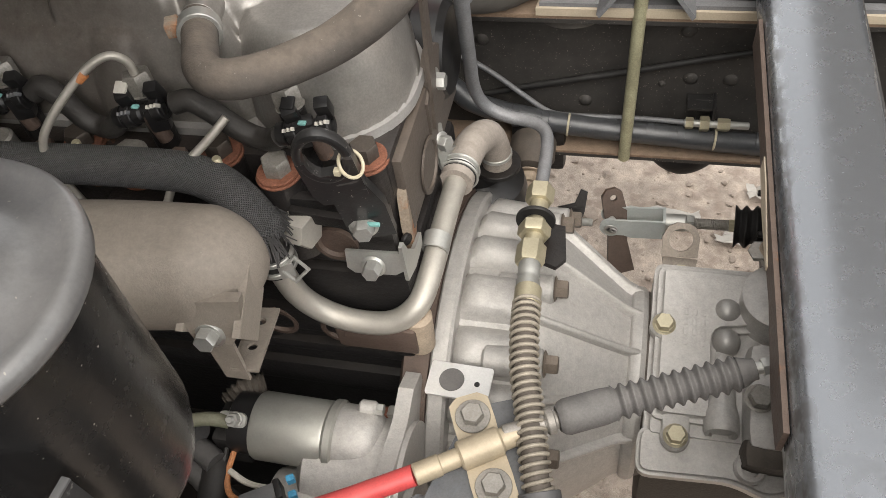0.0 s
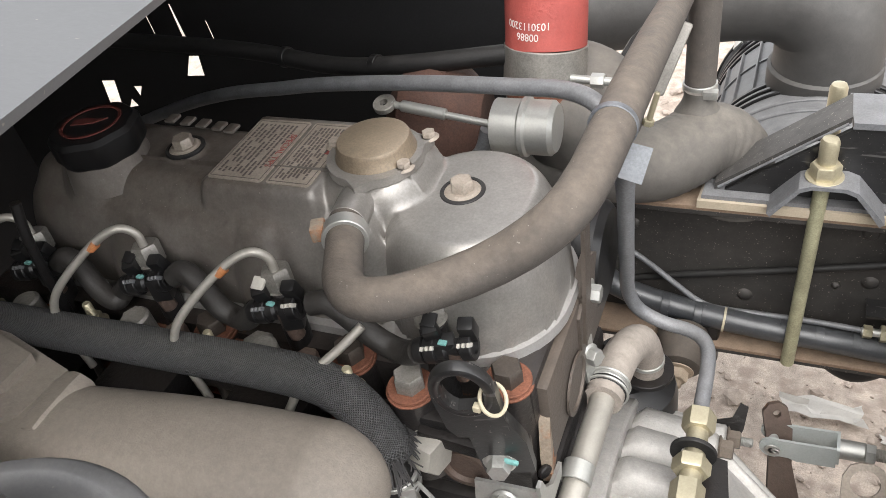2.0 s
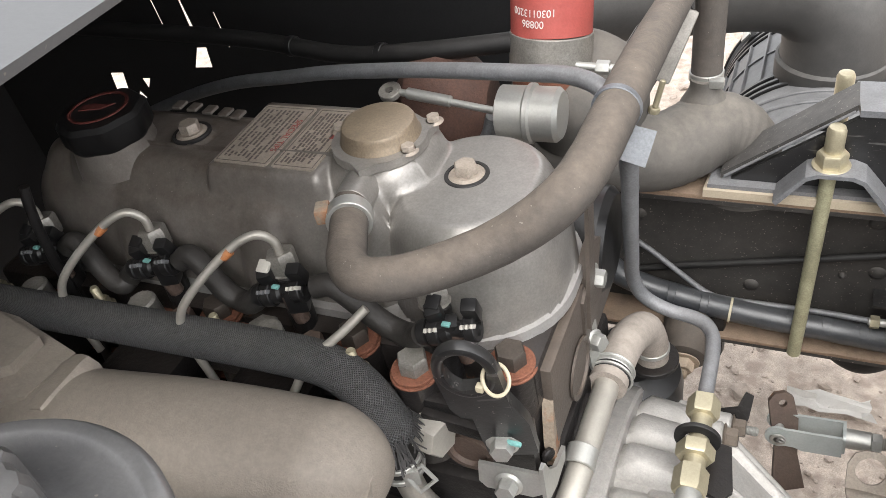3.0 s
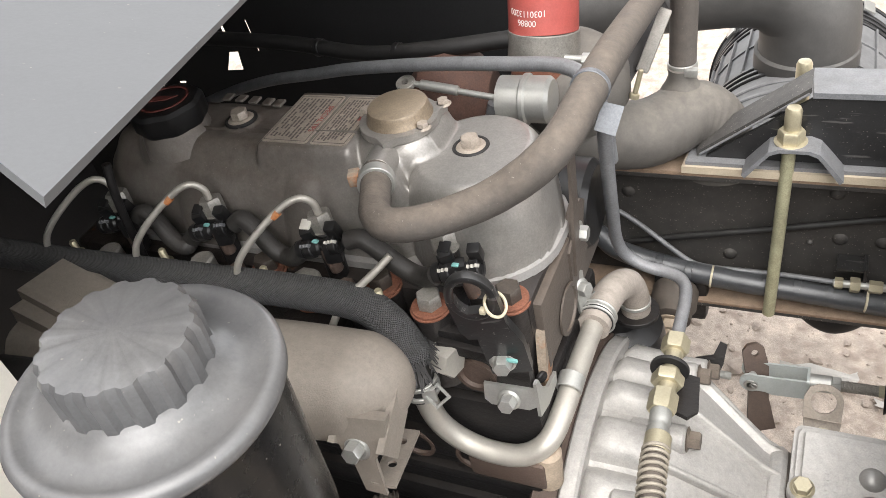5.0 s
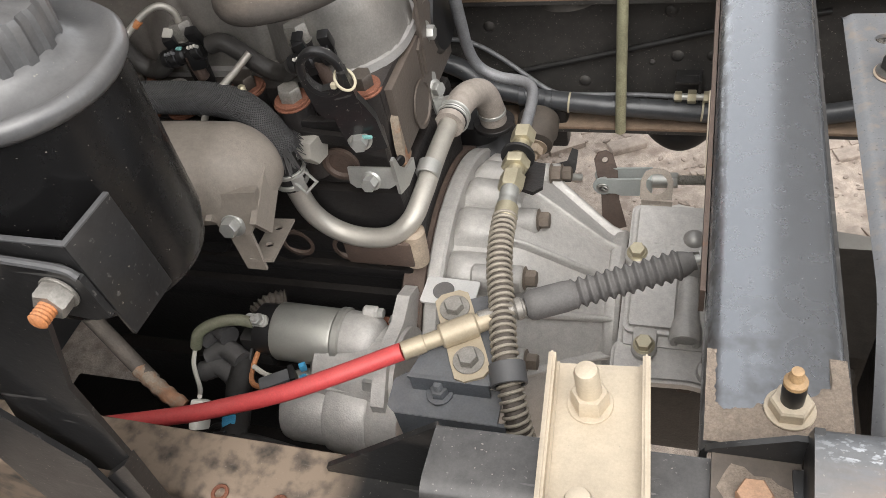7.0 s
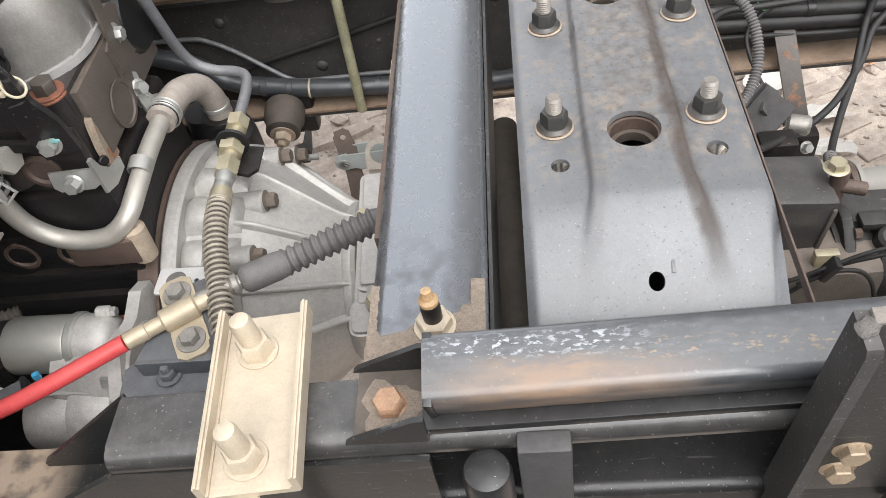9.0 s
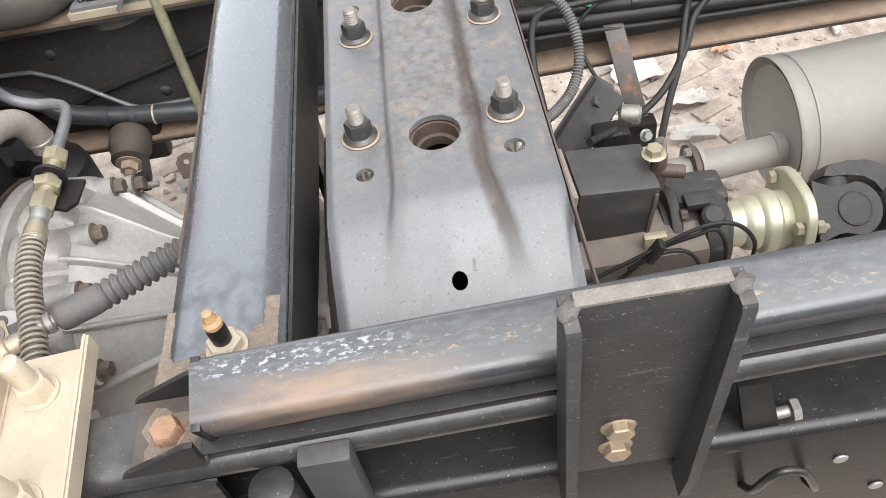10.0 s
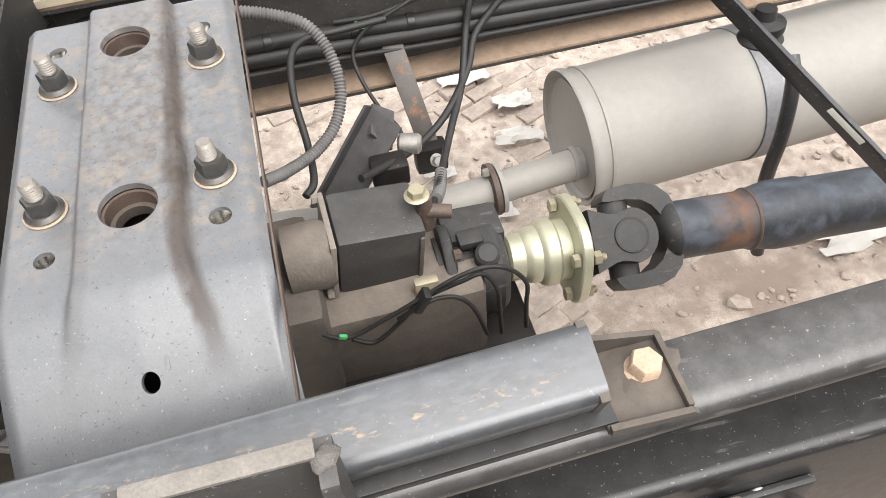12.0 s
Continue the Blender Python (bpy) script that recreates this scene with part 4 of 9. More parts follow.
for hx, hy, hr in BIG:
    part("hole_rim", one(ring, (hx, hy, 0.822), (0, 0, 1), hr * 0.72, hr * 0.93, 0.010, 40), "rear_dusty", cm2, "worn inner bearing ring")
    part("hole_rim", one(ring, (hx, hy, 0.832), (0, 0, 1), hr * 0.90, hr * 1.04, 0.013, 40), "iron_brown", cm2, "brown inner sleeve")
part("side_edge", one(box, (0.4945, 0.44, 0.830), (0.002, 0.54, 0.011), 0.0007), "iron_brown", cm2, "rusty sheared edge")
# Black box added unseen below the near hole, so it shows dark.
part("under_beam", one(box, (0.387, 0.285, 0.66), (0.15, 0.21, 0.10), 0.008), "iron_black", cm2, "black box added underneath to darken the near hole")
part("under_beam", one(box, (0.387, 0.47, 0.752), (0.13, 0.30, 0.10), 0.008), "iron_black", cm2, "black mounting block underneath")
part("paint_chip", one(box, (0.4025, 0.272, 0.8168), (0.0032, 0.012, 0.0008), 0.0002, Matrix.Rotation(0.45, 3, "X")), "pipe_grey", cm2, "small bare chip in the paint")
STUDS = ((0.3165, 0.428), (0.4565, 0.431), (0.459, 0.594), (0.318, 0.592))
for sx, sy in STUDS:
    nut = thing("stud_nut", "black flange nut on a threaded stud with washer", "nut", (sx, sy, 0.842), "nuts on the cross member")
    part("washer", one(cyl, (sx, sy, 0.8422), (sx, sy, 0.8444), 0.0186), "sleeve_tan", nut, "worn tan washer")
    part("spring_washer", one(cyl, (sx, sy, 0.8442), (sx, sy, 0.8466), 0.0170), "iron_brown", nut, "dark spring washer")
    part("flange", one(cyl, (sx, sy, 0.8452), (sx, sy, 0.8490), 0.0165, 28, 0.001, 0.0145), "nut_black", nut)
    part("hexagon", one(hexa, (sx, sy, 0.8480), (0, 0, 1), 0.0225, 0.0150), "nut_black", nut)
    prof = [(0.0077 - 0.0012 * (k % 2), 0.0012 * k) for k in range(14)]
    part("thread", one(lathe, at((sx, sy, 0.8625)), prof + [(0.0056, 0.0168), (0.001, 0.0168)], 20), "stud_dusty", nut, "dusty threaded stud end", 20)

# far rail: mount box, saddle and U bolt
mount = thing("body_mount", "black welded body mount box on the far frame rail", "body mount", (0.15, 0.875, 0.781))
part("base_pad", one(slab, at((0, 0, 0.7812), (0, 0, 1), (1, 0, 0)), [(-0.082, 0.842), (0.40, 0.842), (0.40, 0.935), (-0.075, 0.935)], 0.010), "bracket_beige", mount, "pale edged pad")
part("base_pad", one(slab, at((0, 0, 0.7914), (0, 0, 1), (1, 0, 0)), [(-0.078, 0.846), (0.40, 0.846), (0.40, 0.933), (-0.072, 0.933)], 0.005), "pipe_grey", mount)
m_ = at((0, 0.864, 0), (0, -1, 0), (1, 0, 0))
part("front_plate", one(slab, m_, [(-0.055, 0.797), (0.40, 0.797), (0.40, 0.885), (0.062, 0.885)], 0.006), "black_paint", mount)
part("top_plate", one(slab, at((0, 0, 0.8852), (0, 0, 1), (1, 0, 0)), [(0.058, 0.855), (0.40, 0.855), (0.40, 0.912), (0.054, 0.912)], 0.007), "pipe_grey", mount, "dusty grey top plate")
sl_ = Matrix(((0.115, 0, 0, -0.066), (0, 1, 0, 0.858), (0.088, 0, 1, 0.797), (0, 0, 0, 1)))
part("ramp", one(slab, sl_, [(0, 0), (1.06, 0), (1.06, 0.045), (0, 0.045)], 0.007), "post_black", mount, "sloping edge rib")
part("bare_edge", one(tube, [(-0.062, 0.8580, 0.8005), (0.054, 0.8580, 0.8895)], 0.0016, 8, 2), "pipe_grey", mount, "pale scraped edge")

ubolt = thing("u_bolt", "olive zinc plated u-bolt rod with saddle clamp", "u-bolt", (0.043, 0.842, 0.56))
part("rod", one(cyl, (0.0345, 0.838, 0.556), (0.0405, 0.848, 0.875), 0.0078, 20, 0.003), "rod_olive", ubolt)
part("nut", bolt_mesh(0.026, 0.015, washer=0.0185, p=(0.0400, 0.8465, 0.833)), "zinc_yellow", ubolt)
part("rod_end", one(lathe, at((0.0400, 0.8475, 0.849)), [(0.0092, 0), (0.0092, 0.025), (0.0075, 0.029), (0.003, 0.030)], 20), "zinc_yellow", ubolt)


def saddle(bm):
    """An arched saddle plate."""
    prof = [(-0.060, -0.052), (-0.046, -0.030), (-0.030, -0.006), (-0.018, 0.0), (0.018, 0.0), (0.030, -0.006), (0.046, -0.030), (0.060, -0.052)]
    lo = [(x * 0.93, z - 0.006) for x, z in prof]
    m = Matrix(((0.92, 0, 0, 0.045), (0, 0, 1, 0.826), (0, 0.75, 0, 0.834), (0, 0, 0, 1)))
    slab(bm, m, prof + lo[::-1], 0.042)


part("saddle", one(saddle), "pipe_grey", ubolt, "arched dusty grey saddle plate", 25)
ub2 = part("second_rod_end", one(lathe, at((0.0445, 0.943, 0.800)), [(0.0092, 0), (0.0092, 0.080), (0.0075, 0.084), (0.003, 0.085)], 20), "zinc_yellow", ubolt)

# rivets and bolt heads on the far rail web
for x, z, r in ((-0.024, 0.610, 0.010), (0.099, 0.728, 0.010), (-0.162, 0.706, 0.010), (0.110, 0.655, 0.010), (0.160, 0.655, 0.010), (0.075, 0.645, 0.005), (0.26, 0.70, 0.010), (0.30, 0.62, 0.010)):
    part("rivet", one(lathe, at((x, 0.8962, z), (0, -1, 0)), [(r, 0), (r * 0.92, 0.003), (r * 0.6, 0.0055), (r * 0.2, 0.0065)], 16), "rail_dusty", far_rail, "black rivet head")
for x, z in ((0.656, 0.728), (0.702, 0.662), (0.80, 0.735), (0.39, 0.70)):
    part("bolt_hole", one(cyl, (x, 0.0928, z), (x, 0.0905, z), 0.006), "zinc", near_rail, "bare plugged hole")
for x, y in ((-0.201, 0.10), (-0.148, 0.10)):
    part("bolt_hole", one(ring, (x, y, 0.7852), (0, 0, 1), 0.0045, 0.0075, 0.002), "rust", near_rail, "rusty hole rim")
part("bolt_plate", one(box, (0.80, 0.089, 0.70), (0.09, 0.008, 0.08), 0.004), "rail_black", near_rail, "small bolted plate")
for x, z in ((0.772, 0.750), (0.752, 0.757), (0.80, 0.715), (0.79, 0.675), (0.84, 0.70)):
    part("bolt", bolt_mesh(0.013, 0.008, washer=0.009, axis=(0, -1, 0), p=(x, 0.0855, z), stem=0.007), "foot_tan", near_rail, "dusty bolt")
part("steel_loop", one(tube, [(0.583, 0.0925, 0.705), (0.581, 0.076, 0.735), (0.585, 0.0715, 0.762), (0.593, 0.070, 0.776), (0.607, 0.070, 0.771), (0.616, 0.0705, 0.757), (0.628, 0.073, 0.728), (0.636, 0.0925, 0.695)], 0.0032, 10), "black_paint", near_rail, "black steel loop")


# ---- engine ----
def lettering(text, size, p, right, up, mat, parent):
    """Raised print in the built-in font, turned into a mesh."""
    cu = bpy.data.curves.new("print", "FONT")
    cu.body, cu.size, cu.extrude, cu.align_x, cu.align_y = text, size, 0.0002, "CENTER", "CENTER"
    tmp = bpy.data.objects.new("print", cu)
    scene.collection.objects.link(tmp)
    dg = bpy.context.evaluated_depsgraph_get()
    me = bpy.data.meshes.new_from_object(tmp.evaluated_get(dg))
    bpy.data.objects.remove(tmp)
    r, u = Vector(right).normalized(), Vector(up).normalized()
    n = r.cross(u).normalized()
    u = n.cross(r)
    me.transform(Matrix.Translation(p) @ Matrix((r, u, n)).transposed().to_4x4())
    me.materials.clear()
    me.materials.append(M[mat])
    ob = new("print", me)
    ob.parent = parent
    ob.matrix_parent_inverse = Matrix() if parent.parent else parent.matrix_basis.inverted()
    return ob


engine = thing("engine", "dusty four cylinder diesel engine with silver valve cover", "engine", (-0.38, 0.5, 0.40))


def block(bm):
    box(bm, (-0.395, 0.505, 0.66), (0.535, 0.20, 0.34), 0.012)
    box(bm, (-0.39, 0.425, 0.76), (0.50, 0.06, 0.035), 0.008)
    box(bm, (-0.39, 0.42, 0.66), (0.50, 0.05, 0.04), 0.010)
    for i in range(5):
        cyl(bm, (-0.58 + 0.10 * i, 0.41, 0.745), (-0.58 + 0.10 * i, 0.40, 0.745), 0.026, 24, 0.003)


# Black sheet added where the ground below the starter is only in shade.
part("dark_sheet", one(box, (-0.45, 0.22, 0.33), (0.75, 0.42, 0.02), 0.006), "iron_black", engine, "black sheet added below the engine to stand for shade")
part("oil_pan", one(box, (-0.40, 0.50, 0.42), (0.48, 0.24, 0.20), 0.03), "iron_black", engine, "black oil pan")
part("block", one(block), "iron_black", engine, "black painted iron block")
part("head", one(box, (-0.396, 0.535, 0.888), (0.52, 0.195, 0.085), 0.008), "head_iron", engine, "black and rust stained cylinder head")
part("head_side", one(box, (-0.20, 0.4185, 0.868), (0.13, 0.012, 0.070), 0.004), "head_iron", engine, "brown stained machined side of the head")
part("head_rear", one(box, (-0.1335, 0.535, 0.885), (0.010, 0.18, 0.080), 0.003), "rear_dusty", engine, "brown rear face of the head")
part("gasket", one(box, (-0.396, 0.535, 0.8435), (0.524, 0.200, 0.003), 0.0005), "rust", engine, "thin rusty gasket edge")
part("core_plug", one(lathe, at((-0.1275, 0.504, 0.864), (1, 0, 0)), [(0.026, 0), (0.026, 0.002), (0.022, 0.002), (0.020, -0.003), (0.001, -0.003)], 36), "rear_dusty", engine, "round core plug")
for x, z in ((-0.185, 0.862), (-0.20, 0.755), (-0.26, 0.757)):
    part("core_plug", one(lathe, at((x, 0.4120 if z > 0.8 else 0.398, z), (0, -1, 0)), [(0.019, 0), (0.019, 0.004), (0.015, 0.004), (0.013, 0.001), (0.0, 0.001)], 28), "iron_brown", engine, "round core plug")
part("boss", one(box, (-0.163, 0.400, 0.760), (0.075, 0.03, 0.035), 0.004), "iron_brown", engine, "rusty cast boss")
part("boss", one(cyl, (-0.128, 0.400, 0.735), (-0.126, 0.402, 0.785), 0.013, 20, 0.004), "sleeve_tan", engine)
part("pan_rail", one(box, (-0.39, 0.405, 0.715), (0.51, 0.018, 0.016), 0.005), "iron_black", engine)
part("flywheel_plate", one(lathe, Matrix(((0, 0, 1, 0), (0, 1, 0, 0.500), (-1, 0, 0, 0.545), (0, 0, 0, 1))), [(0.10, -0.150), (0.196, -0.150), (0.203, -0.146), (0.203, -0.1225), (0.10, -0.1225)], 72), "iron_brown", engine, "dark brown rear plate ring")



def deck(bm, x0, x1, y0, y1, z0, z1, r, n=8, slope=0.010, round_end=0.0):
    """A cast cover: outline with rounded corners, drawn in to the top and rounded over."""
    def outline(inset, z):
        rr = max(0.004, r - inset * 0.5)
        pts = []
        w, h = x1 - x0 - 2 * inset, y1 - y0 - 2 * inset
        for x, y in round_rect(w, h, min(rr, w / 2.1, h / 2.1), n):
            pts.append(bm.verts.new(((x0 + x1) / 2 + x, (y0 + y1) / 2 + y, z)))
        return pts
    h = z1 - z0
    prof = [(0, 0), (slope * 0.6, h * 0.5), (slope, h * 0.78), (slope + 0.003, h * 0.90), (slope + 0.008, h * 0.97), (slope + 0.015, h)]
    rings = [outline(i, z0 + z) for i, z in prof]
    k = len(rings[0])
    for a, b in zip(rings, rings[1:]):
        for i in range(k):
            bm.faces.new((a[i], a[(i + 1) % k], b[(i + 1) % k], b[i]))
    bm.faces.new(rings[-1])


PADS = ((-0.628, -0.225, 0.462, 0.602, 0.060, 0.938, 1.012, 0.028), (-0.270, -0.134, 0.4490, 0.6005, 0.068, 0.938, 1.0225, 0.024), (-0.618, -0.268, 0.472, 0.598, 0.045, 0.938, 1.0305, 0.036),
        (-0.412, -0.300, 0.484, 0.592, 0.010, 0.985, 1.0360, 0.009), (-0.398, -0.318, 0.455, 0.560, 0.036, 0.938, 1.012, 0.036), (-0.525, -0.440, 0.455, 0.560, 0.036, 0.938, 1.008, 0.036),
        (-0.318, -0.226, 0.487, 0.586, 0.040, 0.985, 1.0400, 0.016), (-0.290, -0.250, 0.466, 0.520, 0.014, 0.97, 1.030, 0.014), (-0.572, -0.482, 0.476, 0.566, 0.044, 0.98, 1.035, 0.016),
        (-0.470, -0.428, 0.511, 0.553, 0.020, 1.0, 1.0345, 0.008))


def cast_height(x, y):
    """Height of the cast cover: rounded pads that run into one another."""
    z = 0.936
    for x0, x1, y0, y1, r, zb, top, w in PADS:
        qx, qy = abs(x - (x0 + x1) / 2) - (x1 - x0) / 2 + r, abs(y - (y0 + y1) / 2) - (y1 - y0) / 2 + r
        d = r - math.hypot(max(qx, 0), max(qy, 0)) - min(max(qx, qy), 0)
        if d <= 0:
            continue
        p = zb + (top - zb) * math.sqrt(1 - (1 - min(1.0, d / w)) ** 2)
        h = min(1.0, max(0.0, 0.5 + 0.5 * (p - z) / 0.009))
        z = z * (1 - h) + p * h + 0.009 * h * (1 - h) * 0.6
    return z


def cover_main(bm):
    """The cast cover as closed rings, from the flange to the spine."""
    def outline(inset):
        w, h, r = 0.498 - 2 * inset, 0.170 - 2 * inset, max(0.003, 0.074 - inset)
        r = min(r, w / 2.02, h / 2.02)
        pts = []
        for cx, cy, a0, ex, ey in ((1, 1, 0, -1, 1), (-1, 1, 90, -1, -1), (-1, -1, 180, 1, -1), (1, -1, 270, 1, 1)):
            ox, oy = cx * (w / 2 - r), cy * (h / 2 - r)
            for k in range(20):
                a = radians(a0 + 4.5 * k)
                pts.append((ox + r * math.cos(a), oy + r * math.sin(a)))
            a = radians(a0 + 90)
            p = (ox + r * math.cos(a), oy + r * math.sin(a))
            n = 150 if a0 in (0, 180) else 12
            q = (ex * (w / 2 - r), p[1]) if a0 in (0, 180) else (p[0], ey * (h / 2 - r))
            pts += [(p[0] + (q[0] - p[0]) * k / n, p[1] + (q[1] - p[1]) * k / n) for k in range(n)]
        return [bm.verts.new((-0.381 + x, 0.517 + y, cast_height(-0.381 + x, 0.517 + y))) for x, y in pts]

    insets = [0, 0.002, 0.004, 0.006, 0.0072, 0.0080, 0.0085, 0.009, 0.010, 0.0115, 0.013, 0.015] + [0.0172 + 0.0022 * k for k in range(31)] + [0.0847]
    rings = [outline(i) for i in insets]
    k = len(rings[0])
    for a, b in zip(rings, rings[1:]):
        for i in range(k):
            bm.faces.new((a[i], a[(i + 1) % k], b[(i + 1) % k], b[i]))
    bm.faces.new(rings[-1])
    low = [fc for fc in bm.faces if all(v.co.z < 0.9375 for v in fc.verts)]
    bmesh.ops.delete(bm, geom=low, context="FACES")


cover = part("valve_cover", one(cover_main), "cover_alu", engine, "silver cast valve cover, brown with dust and painted shade towards the front", 70)
part("cover_flange", one(deck, -0.632, -0.20, 0.454, 0.608, 0.928, 0.940, 0.066, 10, 0.001), "cover_clean", cover, "gasket flange", 50)
part("cover_flange", one(deck, -0.278, -0.1295, 0.4455, 0.606, 0.930, 0.9405, 0.070, 10, 0.001), "cover_clean", cover, "bright gasket flange", 50)
for x, y, z in ((-0.206, 0.528, 1.0225), (-0.449, 0.532, 1.0352)):
    part("bolt_seat", one(ring, (x, y, z - 0.002), (0, 0, 1), 0.0135, 0.0165, 0.0030), "rubber", cover, "dark rubber seal ring")
    part("cover_bolt", bolt_mesh(0.015, 0.008, flange=0.0132, p=(x, y, z)), "plate", cover, "dusty flange bolt")
# breather cap with three screws
part("breather_base", one(slab, at((-0.272, 0.532, 1.0395), (0, 0, 1), (1, 0.1, 0)), [(0.036 * math.cos(radians(a)) * (1.22 if a % 120 == 30 else 1.0), 0.036 * math.sin(radians(a)) * (1.22 if a % 120 == 30 else 1.0)) for a in range(0, 360, 15)], 0.007), "cover_alu", cover)
part("breather_cap", one(lathe, at((-0.272, 0.534, 1.044)), [(0.0305, 0), (0.0302, 0.003), (0.0285, 0.005), (0.0280, 0.011), (0.0265, 0.0140), (0.0230, 0.0155), (0.001, 0.0160)], 48), "cap_brown", cover, "round brown dusty breather cap")
for x, y in ((-0.308, 0.538), (-0.243, 0.519), (-0.240, 0.558)):
    part("screw", bolt_mesh(0.009, 0.004, flange=0.0075, p=(x, y, 1.0445)), "plate", cover, "small dusty screw")
part("breather_spout", one(cyl, (-0.276, 0.515, 1.028), (-0.268, 0.470, 1.030), 0.0135), "cover_alu", cover, "outlet stub")
# oil filler
part("filler_neck", one(lathe, at((-0.518, 0.514, 1.015)), [(0.038, 0), (0.034, 0.020), (0.033, 0.026)], 32), "cover_alu", cover)
part("filler_cap", one(lathe, at((-0.518, 0.514, 1.040)), [(0.034, 0), (0.0365, 0.004), (0.0365, 0.020), (0.033, 0.024), (0.001, 0.0255)], 48, True, lambda a: 1 + 0.03 * math.cos(8 * a)), "plastic_black", cover, "black oil filler cap with faded red symbol")
part("cap_mark", one(ring, (-0.518, 0.514, 1.0652), (0, 0, 1), 0.0225, 0.0250, 0.0008, 40, 0), "cap_red", cover)
part("cap_mark", one(slab, at((-0.518, 0.514, 1.0654), (0, 0, 1), (1, 0.25, 0)), [(-0.016, -0.004), (0.004, -0.003), (0.014, 0.004), (0.004, 0.003), (-0.006, 0.006), (-0.016, 0.004)], 0.0008), "cap_red", cover)
# cast lettering in relief as plain bars
for i, x in enumerate((-0.492, -0.474, -0.456, -0.438, -0.424)):
    part("cast_mark", one(box, (x, 0.572 - 0.002 * i, 1.0345), (0.010, 0.012, 0.003), 0.0012), "cover_alu", cover)
# data plates: fine rows of engraving that run across the engine, one red heading each
for x0, x1, rows, heading in ((-0.402, -0.353, 9, "SPECIAL TIPS"), (-0.349, -0.312, 8, "")):
    pl = part("data_plate", one(slab, at(((x0 + x1) / 2, 0.537, 1.0355), (0, 0, 1), (1, 0, 0)), round_rect(x1 - x0, 0.082, 0.003), 0.0014), "plate", cover, "engraved dusty data plate")
    edge = bmesh.new()
    for sx, sy, w, h in ((0, 0.038, x1 - x0 - 0.004, 0.0005), (0, -0.038, x1 - x0 - 0.004, 0.0005), ((x1 - x0) / 2 - 0.002, 0, 0.0005, 0.076), (-(x1 - x0) / 2 + 0.002, 0, 0.0005, 0.076)):
        box(edge, ((x0 + x1) / 2 + sx, 0.537 + sy, 1.0370), (w, h, 0.0003), 0)
    part("border", edge, "ink", pl)
    rnd, bm = random.Random(rows), bmesh.new()
    for k in range(rows):
        x = x0 + 0.006 + (x1 - x0 - (0.016 if heading else 0.014)) * k / (rows - 1)
        y = 0.571
        while y > 0.506:
            w = rnd.uniform(0.002, 0.007)
            if rnd.random() < 0.88:
                box(bm, (x, y - w / 2, 1.0370), (0.0017, w, 0.0003), 0)
            y -= w + 0.0011
    part("print", bm, "ink", pl)
    if heading:
        lettering(heading, 0.0078, (x1 - 0.0058, 0.537, 1.0370), (0, -1, 0), (1, 0, 0), "ink_red", pl)
    else:
        part("print", one(box, (x1 - 0.0055, 0.552, 1.0370), (0.0052, 0.030, 0.0003), 0), "ink_red", pl, "worn red heading")

